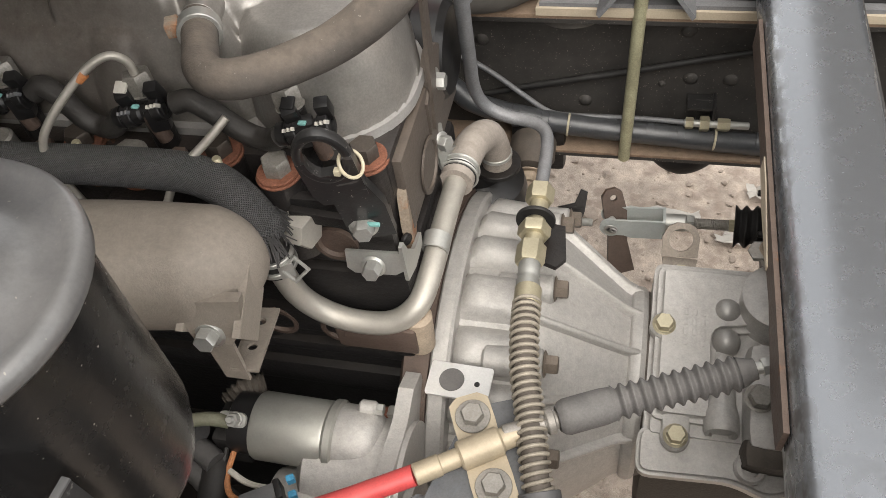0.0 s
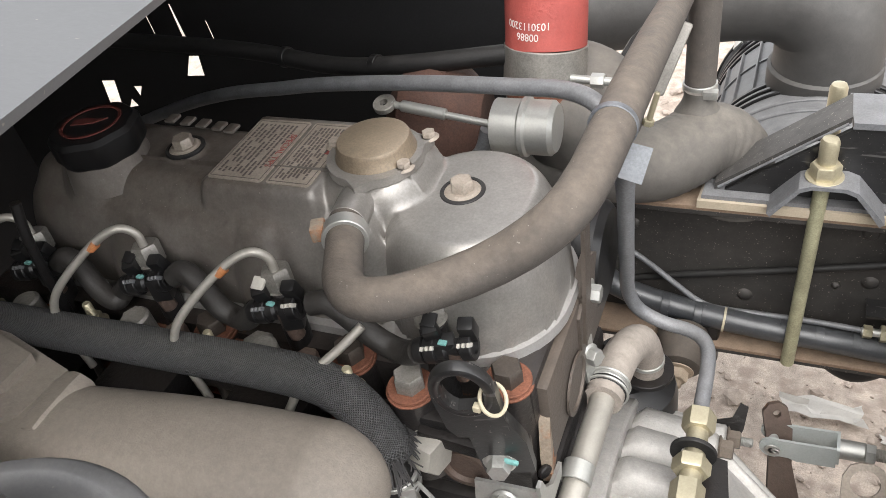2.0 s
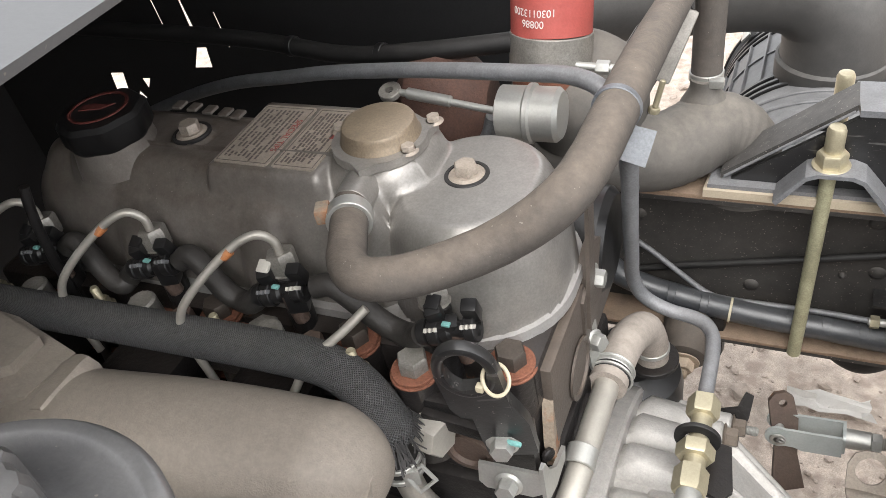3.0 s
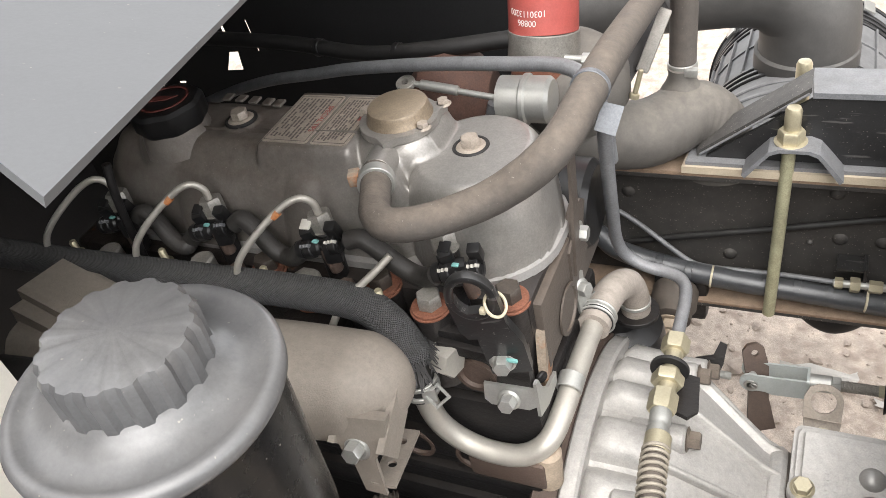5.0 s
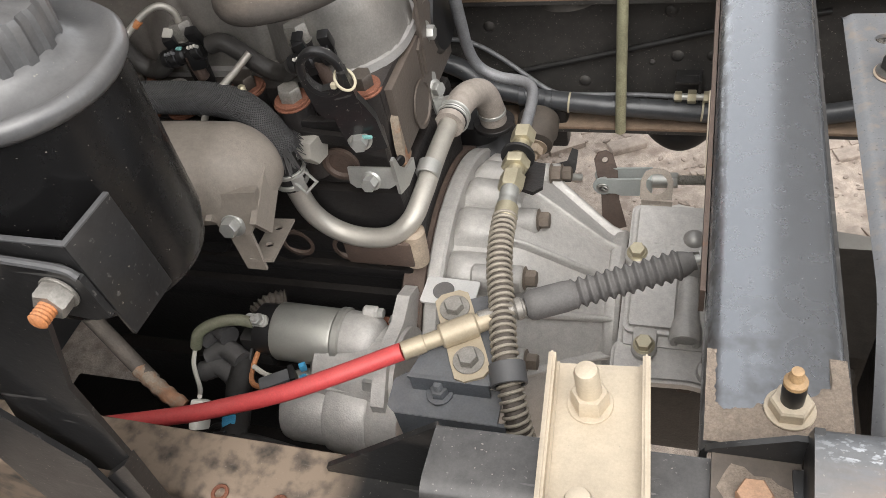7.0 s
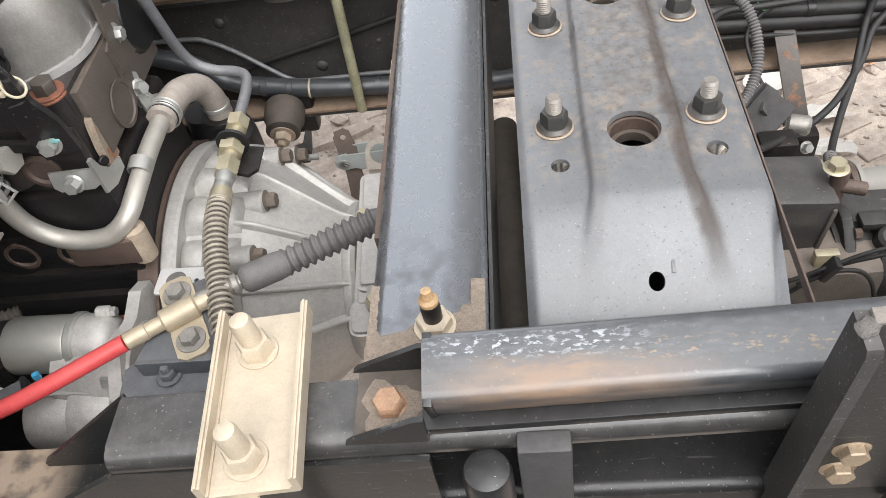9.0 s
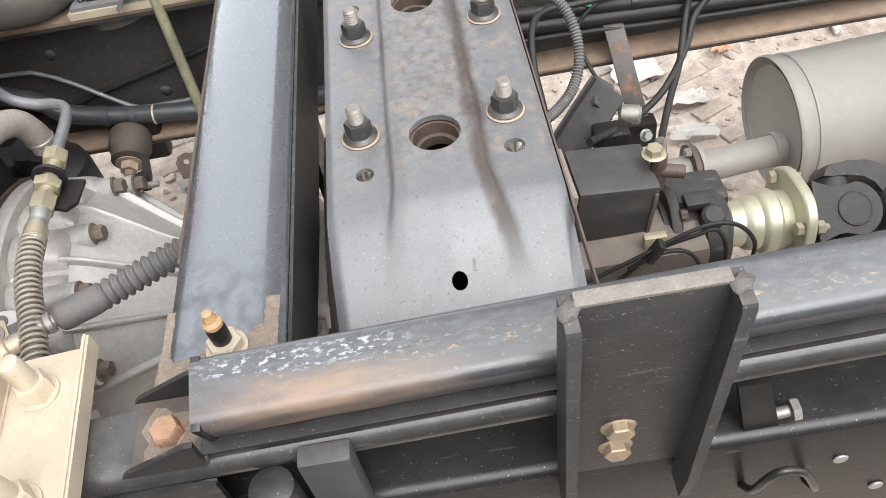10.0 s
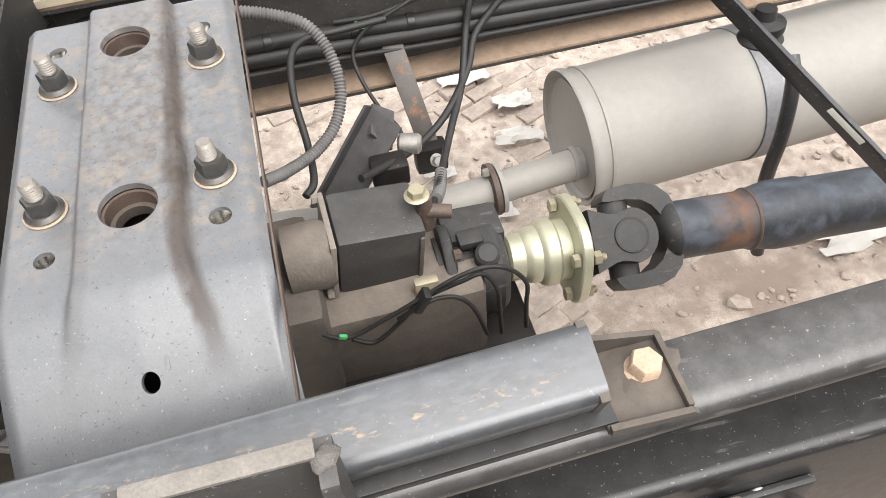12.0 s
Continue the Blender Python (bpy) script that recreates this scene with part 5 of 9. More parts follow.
# injectors: nut, line, leak-off connector for each cylinder
INJ = ((-0.203, 0.442), (-0.326, 0.449), (-0.450, 0.453), (-0.565, 0.447))
for i, (x, y) in enumerate(INJ):
    inj = thing("injector", "steel fuel injector with black plug and clips", "injector", (x, y, 0.95), "fuel injectors")
    part("body", one(cyl, (x + 0.004, y - 0.006, 0.91), (x, y, 0.978), 0.010, 20, 0.001), "iron_black", inj)
    part("nut", bolt_mesh(0.020, 0.016, flange=0.0115, p=(x - 0.001, y + 0.001, 0.978), axis=(-0.1, 0.1, 1)), "stud", inj, "steel union nut")
    part("connector", one(box, (x + 0.012, y - 0.012, 0.966), (0.016, 0.014, 0.022), 0.003, Matrix.Rotation(0.4, 3, "Z")), "plastic_black", inj, "black plug")
    TD = V(0.056, 0.008, 0.012).normalized()
    TP = V(x + (0.004 if i else 0.018), y - 0.012, 0.970)
    part("tee", one(lathe, at(TP - TD * 0.026, TD), [(0.0085, 0), (0.0092, 0.003), (0.0092, 0.006), (0.0062, 0.008), (0.0062, 0.014), (0.0080, 0.016), (0.0080, 0.022), (0.0060, 0.024), (0.0060, 0.032), (0.0088, 0.034), (0.0088, 0.040)], 18), "plastic_black", inj, "black leak-off tee")
    part("tee_leg", one(cyl, TP, TP + V(0.004, 0.002, -0.03), 0.0062, 14, 0.001), "iron_brown", inj, "brown tee leg")
    for s_, turn_ in ((-0.014, 0.5), (0.012, 0.2)):
        part("clip", one(box, TP + TD * s_ + V(0, 0.003, 0.013), (0.011, 0.010, 0.018), 0.002, Matrix.Rotation(0.35, 3, "X") @ Matrix.Rotation(turn_, 3, "Z")), "plastic_black", inj, "black clip")
        part("collar", one(ring, TP + TD * (s_ - 0.004), TD, 0.006, 0.0098, 0.008), "plastic_black", inj, "black hose collar")
        for e_ in (-0.0035, 0.0, 0.0035):
            part("band", one(box, TP + TD * (s_ + e_) + V(0, -0.0062, 0.0070), (0.0020, 0.0075, 0.0030), 0.0006, Matrix.Rotation(-0.75, 3, "X")), "label" if i == 0 or (i == 1 and s_ > 0) else "pipe_grey", inj, "pale clip band")
    part("clip_tab", one(box, TP - TD * 0.014 + V(0, 0.004, 0.0235), (0.010, 0.010, 0.003), 0.001, Matrix.Rotation(0.5, 3, "X")), "label" if i == 1 else "plastic_black", inj, "clip tab")
    part("paint_dab", one(box, TP - TD * 0.004 + V(0, -0.004, 0.009), (0.006, 0.004, 0.002), 0.0008), "teal_mark", inj, "teal paint dab")
    if i:
        part("fitting_nut", one(hexa, (x + 0.022, y - 0.046, 0.930), (0.2, -0.5, 0.8), 0.015, 0.012), "stud", inj, "dull steel nut")
    part("clamp_stud", bolt_mesh(0.012, 0.008, washer=0.010, p=(x - 0.055, y - 0.034, 0.932), stem=0.012), "zinc_yellow", inj, "small yellow nut and stud")
    if i:
        part("boss", one(cyl, (x - 0.01, y - 0.030, 0.915), (x - 0.01, y - 0.032, 0.948), 0.012, 18, 0.002), "stud", inj, "steel fitting")
        part("washer", one(ring, (x - 0.012, y - 0.030, 0.918), (0, 0, 1), 0.006, 0.0185, 0.005), "rust", inj, "copper coloured washer")
    if i:
        line = [(x, y, 0.994), (x - 0.002, y, 1.008), (x - 0.012, y - 0.006, 1.016), (x - 0.030, y - 0.018, 1.008), (x - 0.055, y - 0.040, 0.985), (x - 0.068, y - 0.050, 0.965), (x - 0.070, y - 0.052, 0.94), (x - 0.060, y - 0.055, 0.90)]
    else:
        line = [(x - 0.048, y - 0.012, 0.975), (x - 0.06, y - 0.025, 0.965), (x - 0.085, y - 0.045, 0.945), (x - 0.10, y - 0.055, 0.92)]
    part("fuel_line", one(tube, line, 0.0034, 12), "steel_pipe", inj, "bent steel fuel line")
    if i in (1, 2):
        part("paint_mark", one(cyl, (x - 0.028, y - 0.0165, 1.0085), (x - 0.0335, y - 0.0205, 1.0045), 0.0041, 12, 0), "orange", inj, "orange paint mark")
for i in range(3):
    (x0, y0), (x1, y1) = INJ[i + 1], INJ[i]
    if i:
        line = [(x0 + 0.026, y0 - 0.009, 0.975), (x0 + 0.036, y0 - 0.006, 0.981), (x0 + 0.050, y0 - 0.009, 0.973), (x0 + 0.067, y0 - 0.015, 0.958), (x0 + 0.080, y0 - 0.016, 0.951), (x1 - 0.030, y1 - 0.016, 0.955), (x1 - 0.018, y1 - 0.015, 0.966)]
    else:
        line = [(-0.298, 0.441, 0.976), (-0.285, 0.443, 0.978), (-0.272, 0.442, 0.971), (-0.2505, 0.438, 0.957), (-0.236, 0.4365, 0.950), (-0.222, 0.432, 0.953), (-0.209, 0.427, 0.963)]
    single("leak_off_hose", one(tube, line, 0.0088, 16),
           "hose_dusty", "dusty black rubber leak-off hose between injectors", "hose", "leak-off hoses")

# fittings in the well below the injectors
for x, y, z, r, h, mt in ((-0.350, 0.428, 0.922, 0.014, 0.014, "stud"), (-0.376, 0.422, 0.915, 0.018, 0.010, "rust"),
                          (-0.470, 0.428, 0.922, 0.013, 0.016, "stud"), (-0.300, 0.420, 0.918, 0.010, 0.024, "iron_brown"), (-0.420, 0.420, 0.918, 0.010, 0.024, "iron_brown")):
    part("well_fitting", bolt_mesh(r * 1.6, h, flange=r, p=(x, y, z)), mt, engine, "stained steel fitting in the well")
part("well_rail", one(box, (-0.33, 0.4125, 0.905), (0.34, 0.010, 0.022), 0.003), "iron_black", engine, "dark rail along the head")

# head bolts
for x, y, z in ((-0.1555, 0.4435, 0.926), (-0.220, 0.422, 0.926), (-0.272, 0.434, 0.930), (-0.395, 0.434, 0.930)):
    hb = thing("head_bolt", "weathered hexagon bolt with rusty washer", "bolt", (x, y, z), "cylinder head bolts")
    part("seat", one(lathe, at((x, y, 0.845)), [(0.0200, 0), (0.0175, z - 0.865), (0.0170, z - 0.8452)], 32), "head_iron", hb, "black cast bolt seat")
    for k, r_ in ((0.0, 0.0182), (0.0028, 0.0168)):
        part("washer", one(ring, (x, y, z + k), (0, 0, 1), 0.006, r_, 0.0026), "rust", hb, "orange rusty washer")
    part("hexagon", one(hexa, (x, y, z + 0.0055), (0.02, 0, 1), 0.0195, 0.0125), "hex_dark" if x > -0.2 or x < -0.23 else "stud", hb, "weathered hexagon")
part("rear_lug", one(slab, at((-0.1340, 0.552, 0.916), (1, 0, 0), (0, 1, 0)), [(-0.030, -0.035), (0.030, -0.035), (0.030, 0.0)] + [(0.006 + 0.024 * math.cos(radians(a)), 0.006 + 0.024 * math.sin(radians(a))) for a in range(0, 181, 20)] + [(-0.030, 0.0)], 0.008), "rear_dusty", engine, "dusty brown cast lug on the rear face")
part("rear_bolt", bolt_mesh(0.013, 0.008, washer=0.0115, axis=(1, 0, 0), p=(-0.1260, 0.550, 0.918)), "zinc", engine, "zinc bolt on the rear face")
part("rear_housing", one(lathe, at((-0.160, 0.610, 0.905), (1, 0, 0)), [(0.040, 0), (0.046, 0.006), (0.046, 0.030), (0.040, 0.036), (0.010, 0.037)], 36), "plastic_black", engine, "black round housing behind the head")
part("rear_strap", one(slab, at((-0.1260, 0, 0), (1, 0, 0), (0, 1, 0)), [(0.526, 0.885), (0.544, 0.885), (0.556, 1.02), (0.542, 1.02)], 0.003), "rear_dusty", engine, "flat rear strap")

part("head_step", one(box, (-0.168, 0.443, 0.872), (0.060, 0.016, 0.070), 0.005), "head_iron", engine, "black stained step of the head")
part("corner_web", one(slab, at((-0.1375, 0.445, 0.845), (1, 0.2, 0), (0, 1, 0)), [(-0.014, -0.010), (0.016, -0.010), (0.018, 0.045), (0.006, 0.060), (-0.006, 0.042), (-0.014, 0.020)], 0.008), "rust_patchy", engine, "rust stained corner web")
part("corner_hole", one(cyl, (-0.1335, 0.430, 0.852), (-0.1300, 0.428, 0.852), 0.006, 18), "iron_black", engine, "open bolt hole")
part("bracket_stub", one(box, (-0.187, 0.407, 0.900), (0.050, 0.012, 0.012), 0.002, Matrix.Rotation(0.12, 3, "Y")), "iron_black", engine, "dark flat stay beside the lifting eye")
part("outlet_block", one(hexa, (-0.214, 0.402, 0.890), (0.92, -0.30, 0.10), 0.026, 0.022), "steel_pipe", engine, "dusty hexagonal outlet block")
# lifting eye
eye = thing("lifting_eye", "black steel lifting eye bolted to the head", "lifting eye", (-0.15, 0.405, 0.85))


EYE = Matrix.Translation((-0.150, 0.4035, 0.908)) @ Matrix(((0.97, -0.066, 0.24), (0.23, -0.131, -0.96), (0.09, 0.989, -0.11))).to_4x4()


def eye_plate(bm):
    out = [(-0.020, 0.062), (-0.022, 0.056), (-0.018, 0.040), (-0.0135, 0.030), (-0.0135, -0.018), (0.0205, -0.018), (0.0215, 0.020), (0.0180, 0.034), (0.0125, 0.052), (0.0115, 0.066), (-0.004, 0.0625)]
    slab(bm, EYE, out, 0.0085)
    es = [e for e in bm.edges if e.calc_face_angle(0) > 0.9]
    bmesh.ops.bevel(bm, geom=es, offset=0.0016, segments=2, affect="EDGES")


def eye_loop(bm):
    """The loop, as thick bar of rounded square section."""
    rings = []
    for k in range(48):
        a = 2 * math.pi * k / 48
        c, d = math.cos(a), math.sin(a)
        ring_ = []
        for b in range(16):
            e = 2 * math.pi * b / 16
            ce, de = math.cos(e), math.sin(e)
            w = 1 / (abs(ce) ** 3 + abs(de) ** 3) ** (1 / 3)
            r = 0.0036 * ce * w
            ring_.append(bm.verts.new(EYE @ V(-0.006 + (0.0165 + r) * c, 0.0785 + (0.0225 + r) * d, 0.0043 + 0.0046 * de * w)))
        rings.append(ring_)
    for k in range(48):
        p, q = rings[k], rings[(k + 1) % 48]
        for b in range(16):
            bm.faces.new((p[b], p[(b + 1) % 16], q[(b + 1) % 16], q[b]))


single("dipstick_tube", one(tube, [(-0.524, 0.425, 1.05), (-0.527, 0.42, 1.02), (-0.533, 0.42, 0.98), (-0.537, 0.42, 0.92), (-0.54, 0.415, 0.84)], 0.0042, 12), "iron_black", "dark brown dipstick tube beside the head", "tube")
part("plate", one(eye_plate), "black_paint", eye, "thick black steel plate")
part("loop", one(eye_loop), "black_paint", eye, "thick black loop")
part("loop_web", one(slab, EYE @ Matrix.Translation((0, 0, -0.0003)), [(-0.0255, 0.0785), (-0.0250, 0.042), (-0.0205, 0.031), (0.0115, 0.028), (0.0140, 0.036), (0.0140, 0.0785)] + [(-0.006 + 0.0130 * math.cos(radians(a)), 0.0785 + 0.0190 * math.sin(radians(a))) for a in range(0, -181, -15)], 0.0090), "black_paint", eye, "flat black plate below the eye hole")
part("bolt", bolt_mesh(0.0135, 0.010, flange=0.0115, axis=(0.24, -0.96, 0.15), p=(-0.1485, 0.3955, 0.9060)), "zinc", eye, "zinc bolt with teal paint mark")
part("paint_mark", one(box, (-0.1390, 0.3925, 0.9120), (0.010, 0.003, 0.003), 0.001), "teal_mark", eye)
part("tie_ring", one(torus, EYE @ V(0.010, 0.066, 0.004), EYE.to_3x3() @ V(0.75, 0.6, 0.25), 0.0100, 0.0013, 28, 8), "cream", eye, "cream cable tie")
part("tie_head", one(box, EYE @ V(0.001, 0.067, 0.010), (0.005, 0.005, 0.005), 0.001), "cream", eye)

# pipe bracket and U-shaped coolant pipe
upipe = thing("coolant_pipe", "bright steel u-shaped coolant pipe under the head", "coolant pipe", (-0.17, 0.39, 0.77))
part("pipe", one(tube, [(-0.2282, 0.386, 0.885), (-0.227, 0.386, 0.845), (-0.221, 0.388, 0.812), (-0.203, 0.390, 0.789), (-0.175, 0.390, 0.780), (-0.145, 0.392, 0.783), (-0.124, 0.402, 0.797), (-0.117, 0.430, 0.808), (-0.115, 0.480, 0.815), (-0.114, 0.535, 0.815)], 0.0105, 18), "steel_pipe", upipe)
part("clip", one(ring, (-0.1165, 0.448, 0.815), (0.02, 1, 0.2), 0.0105, 0.0125, 0.016), "zinc", upipe, "zinc pipe clip")
part("bracket", one(slab, at((-0.1500, 0.4010, 0.8520), (0.05, -1, 0.25), (1, 0, 0)), [(-0.024, 0.014), (-0.024, -0.003), (-0.018, -0.008), (0.016, -0.008), (0.024, -0.003), (0.024, 0.014)], 0.003), "zinc", upipe, "bent zinc bracket")
part("bracket", one(slab, at((-0.1275, 0, 0), (1, 0, 0), (0, 1, 0)), [(0.399, 0.836), (0.420, 0.828), (0.444, 0.829), (0.446, 0.842), (0.424, 0.847), (0.411, 0.862), (0.405, 0.878), (0.399, 0.878)], 0.003), "zinc", upipe)
part("bolt", bolt_mesh(0.013, 0.010, flange=0.0105, axis=(0.05, -1, 0.25), p=(-0.1510, 0.3970, 0.8540)), "zinc", upipe)
part("bolt", bolt_mesh(0.013, 0.008, flange=0.010, axis=(0.9, -0.4, 0.2), p=(-0.1265, 0.543, 0.854)), "zinc", upipe)
part("bracket", one(slab, at((-0.1290, 0.546, 0.834), (1, -0.25, 0.1), (0, 1, 0)), [(-0.008, 0.034), (0.003, 0.038), (0.010, 0.032), (0.007, 0.010), (0.012, -0.002), (0.026, -0.010), (0.018, -0.020), (-0.008, -0.016)], 0.003), "zinc", upipe)

belbow = thing("elbow_hose", "dusty tan rubber elbow hose on the coolant pipe", "hose", (-0.1, 0.6, 0.80))
part("hose", one(tube, [(-0.114, 0.530, 0.815), (-0.113, 0.560, 0.813), (-0.110, 0.595, 0.805), (-0.104, 0.628, 0.785), (-0.100, 0.642, 0.757), (-0.099, 0.645, 0.730)], 0.0165, 20), "elbow_dusty", belbow)
for p, ax in (((-0.1135, 0.545, 0.8145), (0.03, 1, -0.05)), ((-0.0995, 0.644, 0.742), (0, 0, 1))):
    part("clamp", one(ring, p, ax, 0.016, 0.0178, 0.005), "zinc", belbow, "spring band clamp")
for d_ in (0.0, 0.009):
    part("clamp_wire", one(torus, (-0.1133, 0.541 + d_, 0.8143), (0.03, 1, -0.05), 0.0180, 0.0013, 32, 6), "zinc", belbow, "spring wire of the clamp")
part("clamp_ear", one(tube, [(-0.131, 0.541, 0.820), (-0.136, 0.543, 0.834), (-0.131, 0.547, 0.842), (-0.124, 0.550, 0.836)], 0.0014, 8), "zinc", belbow)
part("inner_rubber", one(ring, (-0.1135, 0.539, 0.8145), (0.03, 1, -0.05), 0.0150, 0.0172, 0.012), "rubber", belbow, "black rubber lining at the hose end")
part("stub_flange", one(ring, (-0.099, 0.645, 0.724), (0, 0, 1), 0.01, 0.026, 0.006), "iron_black", belbow, "black flange")
single("water_neck", one(lathe, at((-0.125, 0.660, 0.55)), [(0.055, 0), (0.055, 0.12), (0.052, 0.135), (0.030, 0.150), (0.028, 0.175)], 32), "plastic_black", "black round housing behind the flywheel cover", "pump housing")

# woven hose with frayed end, spring clamp
whose = thing("sleeved_hose", "black hose in a braided sleeve, frayed at its end", "hose", (-0.4, 0.40, 0.94))
part("sleeve", one(tube, [(-1.15, 0.375, 0.955), (-0.80, 0.385, 0.950), (-0.60, 0.392, 0.945), (-0.45, 0.397, 0.945), (-0.33, 0.400, 0.946), (-0.275, 0.400, 0.943), (-0.245, 0.394, 0.930), (-0.232, 0.388, 0.907), (-0.2295, 0.3865, 0.897)], 0.0158, 24, 10, radius=lambda s, k: 1 + 0.25 * max(0, k - 0.965) / 0.035), "woven", whose, "braided black sleeve")


def fray(bm):
    rnd = random.Random(4)
    for i in range(170):
        a = rnd.uniform(0, 6.283)
        r = 0.0188
        p = V(-0.2295 + r * math.cos(a), 0.3865 + r * math.sin(a), 0.905 + rnd.uniform(-0.004, 0.008))
        d = V(math.cos(a) * rnd.uniform(0.1, 0.7), math.sin(a) * rnd.uniform(0.1, 0.7), -1).normalized()
        tube(bm, [p, p + d * 0.007, p + d * rnd.uniform(0.012, 0.024) + V(rnd.uniform(-1, 1), rnd.uniform(-1, 1), 0) * 0.003], 0.00060, 3, 2)


part("frayed_threads", one(fray), "hose_grey", whose)
part("end", one(tube, [(-0.2295, 0.3865, 0.90), (-0.2282, 0.3855, 0.856)], 0.0148, 20, 2), "rubber", whose, "bare black hose end")
sc = thing("spring_clamp", "zinc spring hose clamp with pinch ears", "hose clamp", (-0.226, 0.395, 0.866))
for z in (0.860, 0.873):
    part("band", one(ring, (-0.2285, 0.3860, z), (0, 0, 1), 0.0150, 0.0176, 0.0046), "zinc", sc)
part("ear", one(torus, (-0.2075, 0.376, 0.868), (0.3, -1, 0.5), 0.0105, 0.0021, 4, 6), "zinc", sc)
part("ear", one(box, (-0.2145, 0.375, 0.867), (0.012, 0.003, 0.016), 0.001, Matrix.Rotation(0.5, 3, "Z")), "zinc", sc)

# intake manifold
man = thing("intake_manifold", "beige grey cast intake manifold along the engine side", "manifold", (-0.4, 0.33, 0.88))


def manifold(bm):
    """A cast plenum: slightly flattened, rounded off at its end, with a parting line along it."""
    path = smooth_path([(-0.60, 0.320, 0.900), (-0.53, 0.322, 0.902), (-0.45, 0.327, 0.905), (-0.33, 0.335, 0.908), (-0.262, 0.341, 0.908), (-0.232, 0.345, 0.907), (-0.212, 0.349, 0.905)], 10)
    total, s_, rings = sum((b - a).length for a, b in zip(path, path[1:])), 0.0, []
    for n_, (q, t, u, w) in enumerate(frames_along(path)):
        s_ += (path[n_] - path[n_ - 1]).length if n_ else 0.0
        k = s_ / total
        end = 0.03 + math.sqrt(max(0.0, 1 - max(0.0, (k - 0.86) / 0.14) ** 2))
        swell = 1.0 - 0.06 * math.sin(k * 7.0) + 0.05 * max(0.0, 0.5 - k)
        ring_ = []
        for j_ in range(40):
            a = 2 * math.pi * j_ / 40
            c, d = math.cos(a), math.sin(a)
            seam = 0.0012 if j_ in (13, 14) else 0.0
            r = (0.0440 * swell + seam) * min(1.0, end) / (abs(c) ** 2.4 + abs(d) ** 2.4) ** (1 / 2.4)
            ring_.append(bm.verts.new(q + V(0, c, 0) * r + V(0, 0, d) * r * 0.98))
        rings.append(ring_)
    for a, b in zip(rings, rings[1:]):
        for i_ in range(40):
            bm.faces.new((a[i_], a[(i_ + 1) % 40], b[(i_ + 1) % 40], b[i_]))
    bm.faces.new(rings[0])
    bm.faces.new(rings[-1][::-1])


part("body", one(manifold), "manifold", man, "", 50)
for x in (-0.58, -0.45, -0.33):
    part("runner", one(box, (x, 0.385, 0.895), (0.07, 0.08, 0.04), 0.010), "iron_black", man, "dark intake runner")
part("inlet_block", one(slab, at((-0.545, 0.342, 0.915), (0.10, 0.05, 1), (1, -0.18, 0)), [(-0.055, -0.042), (0.040, -0.040), (0.062, -0.018), (0.058, 0.030), (-0.055, 0.034)], 0.036), "manifold", man, "cast inlet block with flange", 30)
part("inlet_block", one(slab, at((-0.552, 0.344, 0.948), (0.10, 0.05, 1), (1, -0.18, 0)), [(-0.048, -0.026), (0.032, -0.026), (0.046, -0.006), (0.040, 0.024), (-0.048, 0.026)], 0.014), "manifold", man, "raised flange of the inlet", 30)
part("fillet", one(box, (-0.478, 0.335, 0.930), (0.050, 0.060, 0.030), 0.014, Matrix.Rotation(-0.35, 3, "Y")), "manifold", man)
part("foot", one(slab, at((-0.2430, 0.3080, 0.889), (0.12, -1, 0.18), (1, 0, 0)), [(-0.026, 0.028), (0.030, 0.030), (0.026, 0.004), (0.015, -0.014), (-0.011, -0.016), (-0.015, 0.0)], 0.010), "manifold", man, "cast foot")
for x, w_ in ((-0.2640, 0.020), (-0.2200, 0.024)):
    part("foot_rib", one(slab, at((x, 0.312, 0.892), (1, 0.05, 0), (0, 1, 0)), [(-0.020, 0.004), (0.030, 0.030), (0.030, -0.004), (-0.004, -w_)], 0.006), "manifold", man)
part("bolt", bolt_mesh(0.0145, 0.010, flange=0.0125, axis=(0.05, -1, 0.25), p=(-0.2420, 0.2985, 0.8870)), "zinc", man, "zinc bolt")
strap = thing("angle_strap", "beige flat angle strap with two holes", "bracket", (-0.24, 0.30, 0.835))
part("leg", one(slab, at((-0.2400, 0.3000, 0.8620), (0, -1, 0.1), (1, 0, 0)), [(-0.012, 0.016), (0.012, 0.016), (0.014, -0.030), (-0.006, -0.030)], 0.003), "manifold", strap, "beige flat stay")
part("foot", one(slab, at((-0.2330, 0.3280, 0.8350), (0.05, 0.22, 0.97), (-0.15, 0.96, -0.24)), [(-0.034, -0.0110), (0.034, -0.0110), (0.034, 0.0110), (-0.034, 0.0110)], 0.003, [(-0.010, 0, 0.0040), (0.018, 0, 0.0040)]), "manifold", strap)

# breather hose: from the cover, over its end, to the far side
bh_hose = thing("breather_hose", "thick dusty brown-grey rubber breather hose", "hose", (-0.2, 0.44, 0.98))
BH = [(-0.2690, 0.4720, 1.0300), (-0.2600, 0.4530, 1.0325), (-0.2500, 0.4320, 1.0335), (-0.2380, 0.4100, 1.0360), (-0.2220, 0.3995, 1.0370), (-0.2030, 0.4050, 1.0355), (-0.1830, 0.4230, 1.0320), (-0.1570, 0.4430, 1.0350), (-0.1320, 0.4560, 1.0480), (-0.1150, 0.4700, 1.0600), (-0.1070, 0.4960, 1.0660), (-0.1030, 0.5300, 1.0715), (-0.1015, 0.6000, 1.0690), (-0.1050, 0.72, 1.047), (-0.112, 0.88, 1.01), (-0.118, 1.02, 0.98)]
